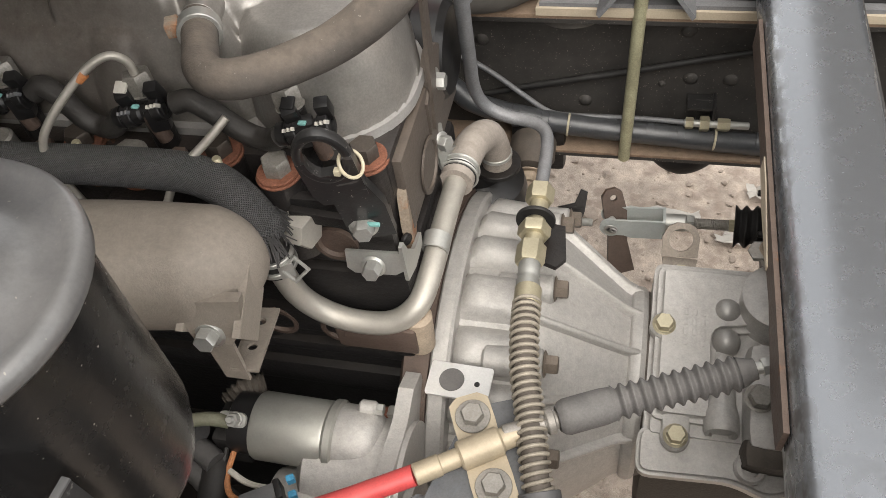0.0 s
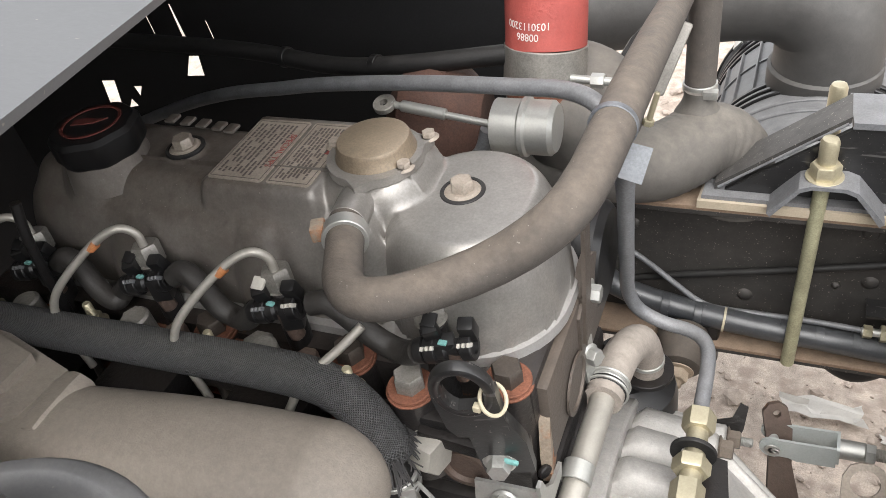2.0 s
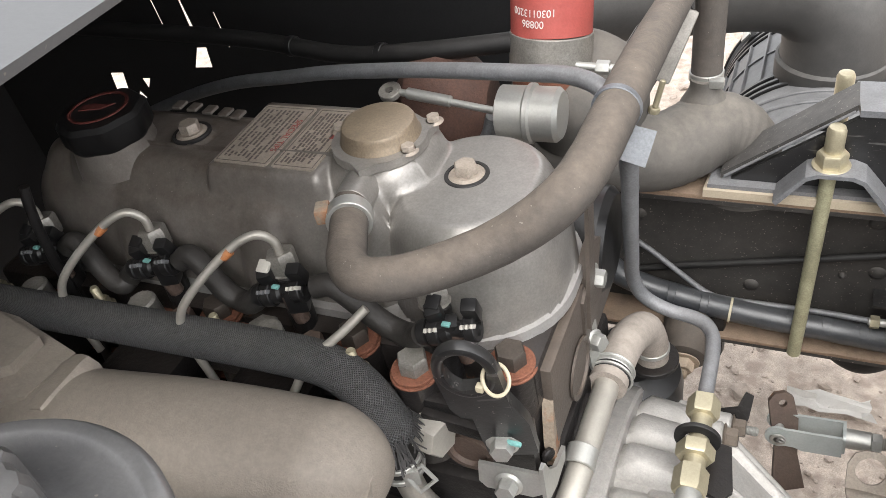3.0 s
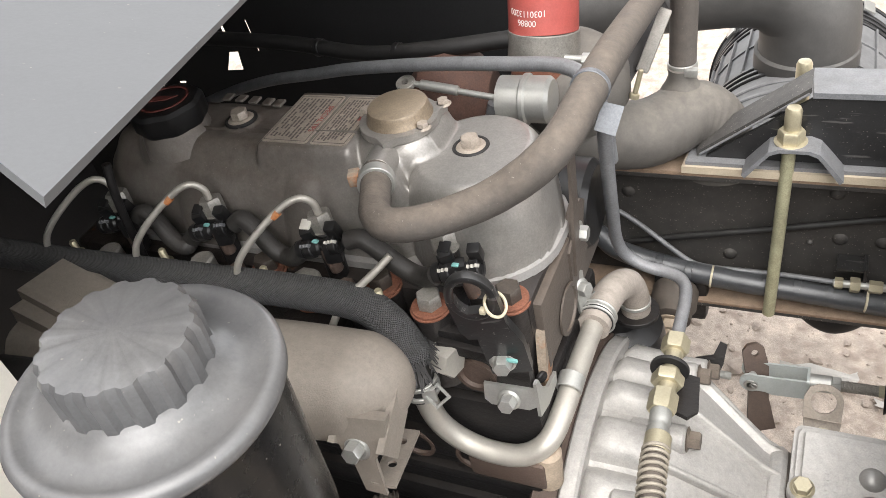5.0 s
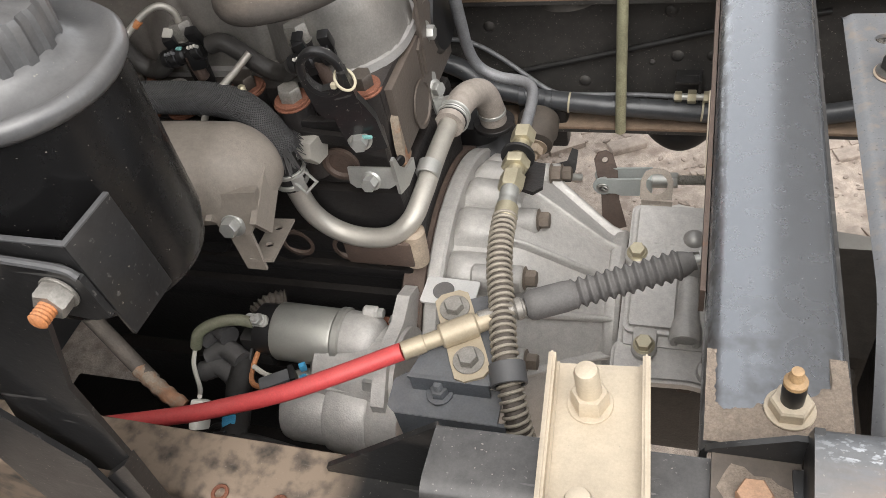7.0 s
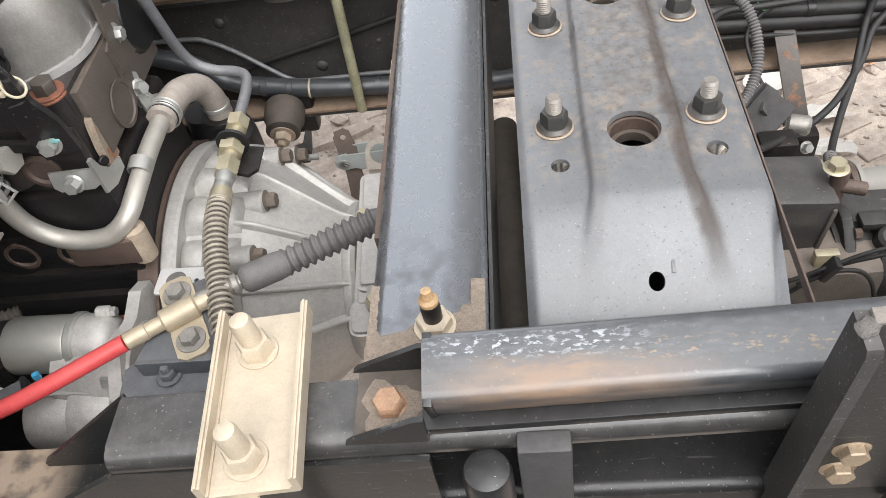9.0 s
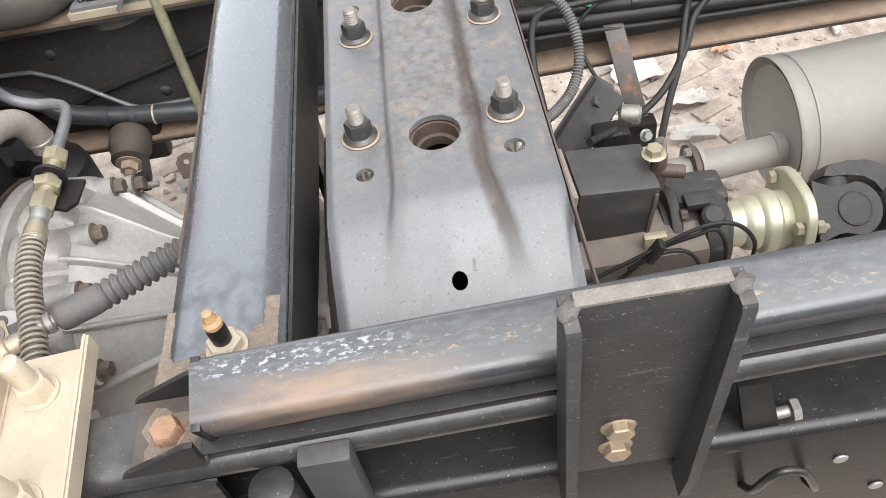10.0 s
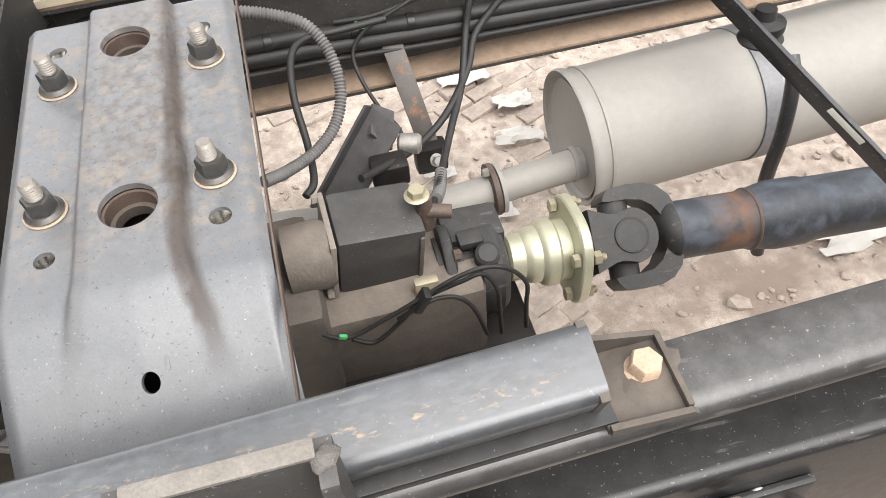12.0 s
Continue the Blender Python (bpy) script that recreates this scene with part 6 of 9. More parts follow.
part("hose", one(tube, BH, 0.0128, 24, radius=lambda s, k: 1 + 0.16 * min(1.0, max(0.0, (k - 0.06) / 0.2)) + 0.006 * math.sin(s * 330)), "rubber_dusty", bh_hose)
part("clamp", one(ring, (-0.2640, 0.4615, 1.0315), (0.42, -0.90, 0.08), 0.0125, 0.0158, 0.012), "zinc", bh_hose, "dull screw hose clamp")
part("clamp_screw", one(box, (-0.2800, 0.4540, 1.036), (0.010, 0.014, 0.011), 0.002, Matrix.Rotation(0.4, 3, "Z")), "rust_patchy", bh_hose, "rusty clamp screw")
part("strap", one(ring, (-0.103, 0.545, 1.0715), (0, 1, -0.05), 0.0144, 0.0162, 0.006), "clamp_grey", bh_hose, "grey strap")
tab = thing("hose_stay", "grey bent steel stay holding the breather hose", "stay", (-0.1, 0.565, 0.85))
part("tab", one(slab, at((-0.093, 0.556, 1.040), (0.3, -0.75, 0.6), (1, 0, -0.2)), [(-0.008, -0.013), (0.010, -0.014), (0.011, 0.011), (-0.007, 0.011)], 0.002), "clamp_grey", tab)

hp = thing("hydraulic_line", "bent grey steel line with brass coloured fittings", "hydraulic line", (-0.05, 0.6, 0.78))
part("pipe", one(tube, [(-0.098, 0.562, 1.045), (-0.104, 0.585, 0.975), (-0.112, 0.622, 0.885), (-0.116, 0.645, 0.832), (-0.108, 0.653, 0.803), (-0.086, 0.653, 0.790), (-0.060, 0.650, 0.787), (-0.046, 0.640, 0.786), (-0.040, 0.615, 0.786), (-0.039, 0.550, 0.785)], 0.0066, 16), "pipe_grey", hp)
FIT = (((-0.0388, 0.5580, 0.7850), 0.0235, 0.018), ((-0.0385, 0.5110, 0.7840), 0.0265, 0.012), ((-0.0385, 0.4900, 0.7815), 0.0235, 0.022))
for p, af, h in FIT:
    part("union_nut", one(hexa, p, (0.03, -1, 0.02), af, h), "zinc_yellow", hp, "yellow zinc union nut")
part("neck", one(cyl, (-0.0385, 0.56, 0.784), (-0.037, 0.47, 0.783), 0.0088), "zinc_yellow", hp)
part("clip_ring", one(ring, (-0.0388, 0.5215, 0.7840), (0.03, -1, 0.02), 0.010, 0.0185, 0.004), "rubber", hp, "black clip ring")
part("bracket", one(slab, at((-0.031, 0.505, 0.766), (0.1, 0.25, 1), (1, 0, 0)), [(-0.018, -0.022), (0.016, -0.034), (0.024, -0.020), (0.018, 0.030), (-0.018, 0.034)], 0.004), "iron_black", hp, "black support bracket")
part("ferrule", one(lathe, at((-0.0374, 0.471, 0.7825), (0.06, -1, 0.05)), [(0.0085, 0), (0.0100, 0.004), (0.0100, 0.016), (0.0090, 0.018), (0.0090, 0.022), (0.0104, 0.024), (0.0104, 0.038), (0.0095, 0.040)], 24), "zinc", hp, "crimped silver ferrule")
part("ferrule", one(cyl, (-0.0345, 0.441, 0.7850), (-0.0335, 0.422, 0.7855), 0.0118, 22, 0.002), "zinc_yellow", hp)
SPR = [(-0.0338, 0.428, 0.7855), (-0.0315, 0.395, 0.785), (-0.0265, 0.36, 0.780), (-0.0175, 0.325, 0.774), (-0.0095, 0.29, 0.768), (-0.001, 0.262, 0.757), (0.009, 0.235, 0.736), (0.019, 0.215, 0.705)]
part("hose", one(tube, SPR, 0.0098, 16), "case_dusty", hp, "dusty inner hose")
part("spring_guard", one(coil, SPR, 0.0112, 0.0017, 0.0064, 8, 18), "spring", hp, "wound wire spring guard")
hc = thing("hose_bracket", "grey loop clamp plate bolted beside the clutch cable", "bracket", (-0.04, 0.27, 0.75))
part("loop", one(ring, (-0.0035, 0.270, 0.7605), (0.28, -0.9, -0.35), 0.0140, 0.0165, 0.020), "plastic_grey", hc, "grey loop")
part("tail", one(slab, at((-0.022, 0.262, 0.7475), (0, -0.2, 0.98), (1, -0.1, 0)), [(-0.022, -0.008), (0.016, -0.010), (0.016, 0.012), (-0.022, 0.008)], 0.003), "plastic_grey", hc)

# drop bushing beyond the bell housing
bush = thing("mount_bushing", "dusty brown rubber mount bushing with bolt", "bushing", (-0.085, 0.77, 0.55))
part("sleeve", one(lathe, at((-0.090, 0.850, 0.572), (0.02, -1, -0.22)), [(0.030, 0), (0.032, 0.004), (0.032, 0.030), (0.028, 0.036), (0.027, 0.052), (0.018, 0.056)], 32), "foot_tan", bush)
part("nut", bolt_mesh(0.024, 0.013, washer=0.020, axis=(0.02, -1, -0.22), p=(-0.089, 0.794, 0.560), stem=0.008), "sleeve_tan", bush)
part("arm", one(box, (-0.085, 0.868, 0.555), (0.075, 0.03, 0.09), 0.008), "iron_black", bush)


# ---- gearbox and clutch ----
gearbox = thing("gearbox", "cast aluminium bell housing and gearbox, lightly dusty", "gearbox", (0.1, 0.5, 0.34))
AX = (0.500, 0.545)
HOUSE = Matrix(((0, 0, 1, 0), (0, 1, 0, AX[0]), (-1, 0, 0, AX[1]), (0, 0, 0, 1)))
SHELL = ((-0.104, 0.176), (-0.060, 0.175), (-0.040, 0.172), (-0.026, 0.165), (-0.010, 0.153), (0.052, 0.104), (0.058, 0.101))


def shell(x):
    return float(np.interp(x, [p for p, r in SHELL], [r for p, r in SHELL]))


def bell(bm):
    lathe(bm, HOUSE, [(0.150, -0.104)] + [(r, x) for x, r in SHELL] + [(0.1045, 0.060), (0.1065, 0.064), (0.1065, 0.070), (0.1035, 0.075), (0.097, 0.077), (0.085, 0.074)], 96)


part("bell_housing", one(bell), "cast_alu", gearbox, "cast bell housing with ribs", 30)
part("flange", one(lathe, HOUSE, [(0.150, -0.122), (0.1985, -0.122), (0.2005, -0.120), (0.2005, -0.107), (0.1975, -0.104), (0.150, -0.104)], 96), "cast_alu", gearbox, "rim flange")


def fin(bm, angle, x0, x1, r0, h0, h1, w, steps=6):
    """A cast rib on the housing, tapering along x, with a rounded back and ends."""
    a = radians(angle)
    up, side = V(0, math.sin(a), math.cos(a)), V(0, math.cos(a), -math.sin(a))
    rings = []
    for k in range(steps + 1):
        x = x0 + (x1 - x0) * k / steps
        h = h0 + (h1 - h0) * k / steps
        if k in (0, steps):
            h *= 0.45
        o, r = V(x, AX[0], AX[1]), r0(x)
        rings.append([bm.verts.new(o + up * (r + v) + side * w * u) for u, v in
                      ((-1.25, -0.006), (-1.0, h * 0.25), (-0.80, h * 0.72), (-0.5, h * 0.94), (0, h), (0.5, h * 0.94), (0.80, h * 0.72), (1.0, h * 0.25), (1.25, -0.006))])
    for p, q in zip(rings, rings[1:]):
        for i in range(8):
            bm.faces.new((p[i], p[i + 1], q[i + 1], q[i]))
    bm.faces.new(rings[0])
    bm.faces.new(rings[-1][::-1])


# broad cast lumps behind the flange, then slender webs down the cone
for a, w in ((-80, 0.020), (-62, 0.022), (-43, 0.019), (-27, 0.021), (-9, 0.022), (8, 0.017), (22, 0.019), (38, 0.021), (55, 0.019), (70, 0.02)):
    part("rib", one(fin, a, -0.106, -0.040, shell, 0.020, 0.015, w), "cast_alu", gearbox, "", 60)
for a in (-64, -40, -14, 12, 37, 62):
    part("rib", one(fin, a, -0.060, 0.072, shell, 0.012, 0.010, 0.0040, 8), "cast_alu", gearbox, "", 60)
for x, y, z in ((-0.0180, 0.4950, 0.7125), (-0.0180, 0.4105, 0.7110), (-0.0230, 0.600, 0.686), (-0.010, 0.345, 0.655), (-0.0180, 0.640, 0.650)):
    part("bolt_boss", one(cyl, (-0.075, y, z - 0.004), (x, y, z - 0.002), 0.0145, 24, 0.003), "cast_alu", gearbox, "cast bolt boss")
    part("bolt", bolt_mesh(0.0165, 0.011, flange=0.0130, axis=(1, 0, 0.05), p=(x, y, z)), "bolt_brown", gearbox, "dull brown flange bolt")
part("stud", bolt_mesh(0.014, 0.010, axis=(1, 0.1, -0.1), p=(-0.0260, 0.648, 0.638), stem=0.022, stem_r=0.0048), "zinc", gearbox, "zinc stud and nut")
part("clip_plate", one(slab, at((-0.020, 0.668, 0.640), (0.1, -0.8, 0.5), (1, 0, 0)), [(-0.016, -0.022), (0.010, -0.022), (0.016, -0.004), (0.018, 0.020), (0.010, 0.023), (0.004, 0.006), (-0.016, 0.0)], 0.003), "iron_black", gearbox, "black bent clip plate")

# gear case: dark body, cast cover with a raised panel, lower lip with bolt ears
for p, size in (((0.20, 0.50, 0.50), (0.24, 0.19, 0.20)), ((0.40, 0.50, 0.53), (0.22, 0.16, 0.17))):
    part("case", one(box, p, size, 0.015), "case_dusty", gearbox, "dusty brown grey gear case")
part("joint", one(lathe, HOUSE, [(0.05, 0.070), (0.104, 0.071), (0.100, 0.081), (0.05, 0.081)], 48), "case_dusty", gearbox, "dirty joint behind the bell housing")
TOP = Matrix.Translation((0.140, 0.485, 0.662)) @ Matrix.Rotation(radians(13), 4, "X")


def cast_slab(bm, outline, z0, z1, soft, r=0.010):
    """A cast block on the cover: rounded corners in plan and a rounded top edge."""
    pts = []
    n = len(outline)
    for i in range(n):
        p, q, o = Vector(outline[i]), Vector(outline[(i + 1) % n]), Vector(outline[i - 1])
        a, b = (o - p).normalized(), (q - p).normalized()
        k = min(r, (o - p).length * 0.45, (q - p).length * 0.45)
        for t in (0.0, 0.25, 0.5, 0.75, 1.0):
            pts.append((p + a * k) * (1 - t) ** 2 + p * 2 * t * (1 - t) + (p + b * k) * t ** 2)
    slab(bm, TOP @ Matrix.Translation((0, 0, z0)), [(p.x, p.y) for p in pts], z1 - z0)
    up = TOP.to_3x3() @ V(0, 0, 1)
    bm.normal_update()
    top = max(bm.faces, key=lambda f: f.normal.dot(up))
    bmesh.ops.bevel(bm, geom=list(top.edges), offset=soft, segments=3, affect="EDGES")


part("top_cover", one(cast_slab, [(-0.063, -0.098), (0.052, -0.098), (0.062, -0.05), (0.064, 0.088), (-0.062, 0.088)], -0.060, -0.010, 0.006), "cast_alu", gearbox, "cast aluminium top cover", 50)
part("raised_panel", one(cast_slab, [(-0.058, -0.080), (0.000, -0.080), (0.000, 0.012), (0.046, 0.018), (0.050, 0.080), (-0.058, 0.080)], -0.014, 0.002, 0.006), "cast_alu", gearbox, "raised cast panel with faint lettering", 50)
part("cover_lip", one(cast_slab, [(-0.068, -0.132), (0.020, -0.128), (0.052, -0.140), (0.090, -0.120), (0.086, -0.085), (-0.068, -0.085)], -0.030, -0.013, 0.004, 0.014), "cast_alu", gearbox, "bolted lip of the cover", 50)


def on_lid(x, y, z=0.0):
    return tuple(TOP @ V(x, y, z))


UPN = tuple(TOP.to_3x3() @ V(0, 0, 1))
for x, y, z0, z1 in ((-0.0505, 0.014, -0.03, 0.0015), (-0.034, -0.095, -0.03, -0.001)):
    part("boss", one(cyl, on_lid(x, y, z0), on_lid(x, y, z1), 0.0135, 24, 0.003), "cast_alu", gearbox)
    part("bolt", bolt_mesh(0.0155, 0.009, flange=0.0115, axis=UPN, p=on_lid(x, y, z1)), "zinc_yellow", gearbox, "yellow zinc bolt")
part("boss_block", one(box, on_lid(-0.034, -0.083, -0.014), (0.026, 0.030, 0.024), 0.005, TOP.to_3x3()), "cast_alu", gearbox)
part("gallery", one(lathe, at(on_lid(0.007, -0.008, -0.012), TOP.to_3x3() @ V(0, -1, 0.12)), [(0.0110, 0), (0.0130, 0.05), (0.0160, 0.062), (0.0165, 0.078), (0.0150, 0.081), (0.0110, 0.081), (0.0100, 0.078), (0.004, 0.078)], 28), "cast_alu", gearbox, "round gallery with screw plug")
for x, y, z in ((0.0095, 0.036, -0.004), (0.0095, 0.004, -0.004)):
    part("detent_plug", one(lathe, at(on_lid(x, y, z - 0.012), UPN), [(0.0135, 0)] + [(0.0135 * math.cos(radians(b)), 0.012 + 0.0135 * math.sin(radians(b))) for b in range(0, 90, 12)], 28), "detent_steel", gearbox, "round domed plug")
part("lip_ear", one(lathe, at(on_lid(0.034, -0.114, -0.016), UPN), [(0.0145, 0), (0.0145, 0.008), (0.0125, 0.010), (0.0085, 0.010), (0.0075, 0.004), (0.002, 0.004)], 24), "cast_alu", gearbox, "eared bolt hole")
for k in range(3):
    for q in range(4 - k % 2):
        part("cast_mark", one(box, on_lid(-0.030 + 0.0085 * k, 0.030 - 0.0105 * q, 0.0022), (0.0040, 0.0070, 0.0010), 0.0004, TOP.to_3x3()), "cast_alu", gearbox)
part("shift_tower", one(lathe, at((0.197, 0.535, 0.625), (-0.05, -0.15, 1)), [(0.046, 0), (0.041, 0.02), (0.036, 0.040), (0.0335, 0.066), (0.0345, 0.070), (0.0345, 0.073), (0.030, 0.076), (0.004, 0.076)], 40), "cast_alu", gearbox, "cast shift tower")
for s_, mt in ((0.0, "stud"), (0.007, "sleeve_tan")):
    part("tower_stay", one(slab, at((0.191, 0.545, 0.7035 + s_), (0.25, -0.15, 1), (0.55, -0.84, 0)), round_rect(0.062, 0.020 - s_ * 0.6, 0.007), 0.004), mt, gearbox, "flat stay bolted on the tower")
part("bolt", bolt_mesh(0.018, 0.010, axis=(-0.35, -0.5, 1), p=(0.174, 0.566, 0.709)), "stud", gearbox, "grey bolt on the stay")
part("tower_block", one(box, (0.204, 0.440, 0.632), (0.076, 0.105, 0.075), 0.016, Matrix.Rotation(radians(13), 3, "X")), "cast_alu", gearbox, "cast side housing")
part("bolt", bolt_mesh(0.019, 0.010, flange=0.0135, axis=UPN, p=(0.176, 0.425, 0.671)), "stud", gearbox, "dull bolt with flange")
part("rust_patch", one(box, (0.192, 0.388, 0.628), (0.055, 0.030, 0.050), 0.012, Matrix.Rotation(0.3, 3, "X")), "case_dusty", gearbox, "earth brown lower side")
part("drain_plug", bolt_mesh(0.024, 0.010, flange=0.016, axis=(0, -1, 0.2), p=(0.150, 0.400, 0.575)), "iron_brown", gearbox, "brown plug")
lug = thing("lug_plate", "zinc plate with a large hole bolted to the gearbox", "bracket", (0.103, 0.58, 0.645))
part("plate", one(slab, at((0.1025, 0.590, 0.6560), (0.05, -0.80, 0.60), (1, 0, 0)), [(-0.0185, 0.004), (0.0185, 0.004), (0.0190, 0.026), (0.014, 0.037), (0.006, 0.041), (-0.006, 0.041), (-0.014, 0.037), (-0.0190, 0.026)], 0.003, [(0, 0.0225, 0.0125)]), "plate", lug)
part("foot", one(slab, at((0.1035, 0.583, 0.6490), (0.05, -0.25, 0.95), (1, 0, 0)), [(-0.012, -0.022), (0.012, -0.022), (0.0185, 0.012), (-0.0185, 0.012)], 0.003), "plate", lug)
part("bolt", bolt_mesh(0.0145, 0.008, flange=0.010, axis=(0.05, -0.25, 0.95), p=(0.104, 0.574, 0.6520)), "zinc_yellow", lug)

# shift cable with bellows
shift = thing("shift_cable", "grey rubber bellows on the gear shift cable", "cable boot", (0.08, 0.37, 0.73))
A_, B_, C_ = V(0.004, 0.327, 0.771), V(0.0455, 0.347, 0.771), V(0.1390, 0.378, 0.789)
D_ = (C_ - B_).normalized()
part("grommet", one(lathe, at(A_, B_ - A_), [(0.010, 0), (0.0130, 0.003), (0.0145, 0.007), (0.0145, 0.037), (0.0135, 0.046)], 28), "rubber_grey", shift, "smooth grey sleeve")
part("bellows", one(ribbed, [B_, (B_ + C_) / 2, C_], 0.0146, 0.26, 0.0086, 28, 10), "rubber_grey", shift)
part("end", one(lathe, at(C_ - D_ * 0.002, D_), [(0.0125, 0), (0.0105, 0.006), (0.0085, 0.010), (0.0085, 0.013)], 20), "rubber_grey", shift)
part("rod", one(cyl, C_, C_ + D_ * 0.055, 0.0050, 14), "zinc", shift, "steel cable rod")
part("lock_nut", one(hexa, C_ + D_ * 0.016, D_, 0.013, 0.008), "zinc", shift)
part("lock_nut", one(hexa, C_ + D_ * 0.030, D_, 0.015, 0.016), "zinc", shift)
for q, r_ in ((0.004, 0.0105), (0.012, 0.0095)):
    part("ferrule", one(cyl, A_ - (B_ - A_).normalized() * (q + 0.006), A_ - (B_ - A_).normalized() * (q - 0.001), r_, 20), "stud", shift, "metal cable end")
part("ferrule", one(cyl, A_ - (B_ - A_).normalized() * 0.045, A_, 0.0075, 16), "stud", shift)

# clutch lever, fork, rod and boot
fork = thing("clutch_linkage", "zinc clevis fork with threaded rod and black boot", "linkage", (0.09, 0.70, 0.55))
part("lever", one(slab, at((0.0300, 0.715, 0.594), (0.2, -0.8, 0.5), (1, 0.1, 0.3)), [(-0.0145, 0.010), (-0.0135, 0.019), (-0.006, 0.026), (0.005, 0.026), (0.012, 0.019), (0.0125, -0.005), (0.004, -0.045), (0.004, -0.085), (-0.030, -0.085), (-0.018, -0.035)], 0.008, [(0.0, 0.014, 0.0042)]), "iron_brown", fork, "brown steel lever")


def clevis(bm):
    """A fork bent from one strap: rounded eyes, stepped cheeks, closed at the rod end."""
    for y in (0.6885, 0.7105):
        out = [(0.0135 * math.cos(radians(a)), 0.0135 * math.sin(radians(a))) for a in range(60, 301, 20)]
        slab(bm, at((0.0270, y + 0.0015, 0.5860), (0, -1, 0.12), (1, 0, 0.06)), out + [(0.016, -0.0120), (0.024, -0.0155), (0.062, -0.0155), (0.062, 0.0115), (0.024, 0.0115), (0.014, 0.0120)], 0.003)
    slab(bm, at((0.0885, 0.701, 0.5895), (1, 0, 0.06), (0, 1, 0)), round_rect(0.027, 0.027, 0.004), 0.0032)


part("fork", one(clevis), "zinc_blue", fork, "blue-grey zinc strap fork")
part("pin", one(cyl, (0.027, 0.684, 0.5850), (0.027, 0.716, 0.5850), 0.0056, 18), "zinc", fork)
part("pin_head", one(ring, (0.027, 0.6860, 0.5850), (0, -1, 0), 0.0020, 0.0085, 0.002), "zinc", fork)
part("cotter_pin", one(torus, (0.0305, 0.6825, 0.5870), (0.3, 1, 0.2), 0.0038, 0.0010, 14, 6), "zinc", fork)
part("socket", one(cyl, (0.0890, 0.700, 0.5905), (0.1160, 0.698, 0.5935), 0.0105, 22), "zinc", fork)
part("lock_nut", one(hexa, (0.1160, 0.698, 0.5935), (1, -0.05, 0.08), 0.0185, 0.009), "zinc", fork)
part("rod", one(lathe, at((0.12, 0.698, 0.594), (1, -0.06, 0.10)), [(0.0068 - 0.0007 * (k % 2), 0.0012 * k) for k in range(46)], 16), "stud", fork, "threaded rod", 20)
part("rod_nut", one(hexa, (0.1640, 0.6953, 0.5984), (1, -0.06, 0.10), 0.0135, 0.010), "zinc_yellow", fork)
part("boot", one(ribbed, [(0.1700, 0.6945, 0.5990), (0.185, 0.6935, 0.6005), (0.213, 0.692, 0.604)], 0.0255, 0.22, 0.0125, 28, 10), "rubber", fork, "black rubber boot")
part("boot_plate", one(slab, at((0.214, 0.69, 0.60), (1, 0, 0), (0, 1, 0)), [(-0.048, -0.085), (0.045, -0.085), (0.045, 0.10), (-0.020, 0.10), (-0.048, 0.03)], 0.010), "iron_black", fork, "black mounting plate")
for y, z in ((0.660, 0.628), (0.712, 0.640)):
    part("plate_bolt", bolt_mesh(0.013, 0.008, axis=(-1, 0, 0), p=(0.2125, y, z), stem=0.014), "iron_black", fork, "black bolt end")

# starter motor
starter = thing("starter_motor", "silver starter motor with solenoid beside the block", "starter motor", (-0.2, 0.28, 0.60))
SO = at((-0.2660, 0.3150, 0.7050), (1, 0.005, -0.035))
part("solenoid", one(lathe, SO, [(0.026, 0), (0.0300, 0.001), (0.0312, 0.003), (0.0312, 0.066), (0.0305, 0.068), (0.0310, 0.069), (0.0335, 0.071), (0.0335, 0.077), (0.0312, 0.079)], 48), "solenoid", starter, "brushed silver solenoid")
part("solenoid_nose", one(lathe, SO, [(0.0300, 0.077), (0.0312, 0.080), (0.0305, 0.100), (0.0285, 0.109), (0.024, 0.114), (0.016, 0.117), (0.004, 0.118)], 48), "cast_alu", starter, "matt cast solenoid nose")
part("solenoid_cap", one(lathe, SO, [(0.020, -0.024), (0.0275, -0.020), (0.0285, -0.004), (0.0285, 0.002)], 36), "plastic_black", starter, "black solenoid cap")
part("cap_block", one(box, SO @ V(-0.006, -0.010, -0.020), (0.030, 0.040, 0.045), 0.005), "rubber", starter, "black terminal block")
for x, y in ((-0.016, -0.017), (0.012, -0.021)):
    part("terminal", bolt_mesh(0.013, 0.008, washer=0.009, axis=(-0.6, -0.6, 0.3), p=SO @ V(x, y, -0.024), stem=0.008), "zinc", starter, "zinc terminal nut")
for a in (-75, 50, 165):
    q = SO @ V(0.0320 * math.cos(radians(a)), 0.0320 * math.sin(radians(a)), 0.104)
    part("nose_lug", one(cyl, q - V(0.010, 0, 0), q + V(0.006, 0, 0), 0.0070, 16, 0.002), "cast_alu", starter)
    part("nose_screw", bolt_mesh(0.0095, 0.006, axis=(1, 0, 0), p=q + V(0.006, 0, 0)), "zinc", starter, "small zinc screw")
part("motor", one(lathe, at((-0.250, 0.262, 0.650), (1, 0.01, -0.02)), [(0.028, 0), (0.036, 0.004), (0.0385, 0.012), (0.0385, 0.050), (0.0380, 0.052), (0.0420, 0.054), (0.0440, 0.060), (0.0440, 0.098), (0.0425, 0.100), (0.0430, 0.103), (0.0465, 0.112), (0.048, 0.135)], 48), "cast_alu", starter, "cast motor housing")
part("motor_body", one(lathe, at((-0.222, 0.300, 0.670), (1, 0, 0)), [(0.030, 0), (0.046, 0.010), (0.050, 0.060), (0.052, 0.100)], 40), "cast_alu", starter, "cast nose between motor and flange")
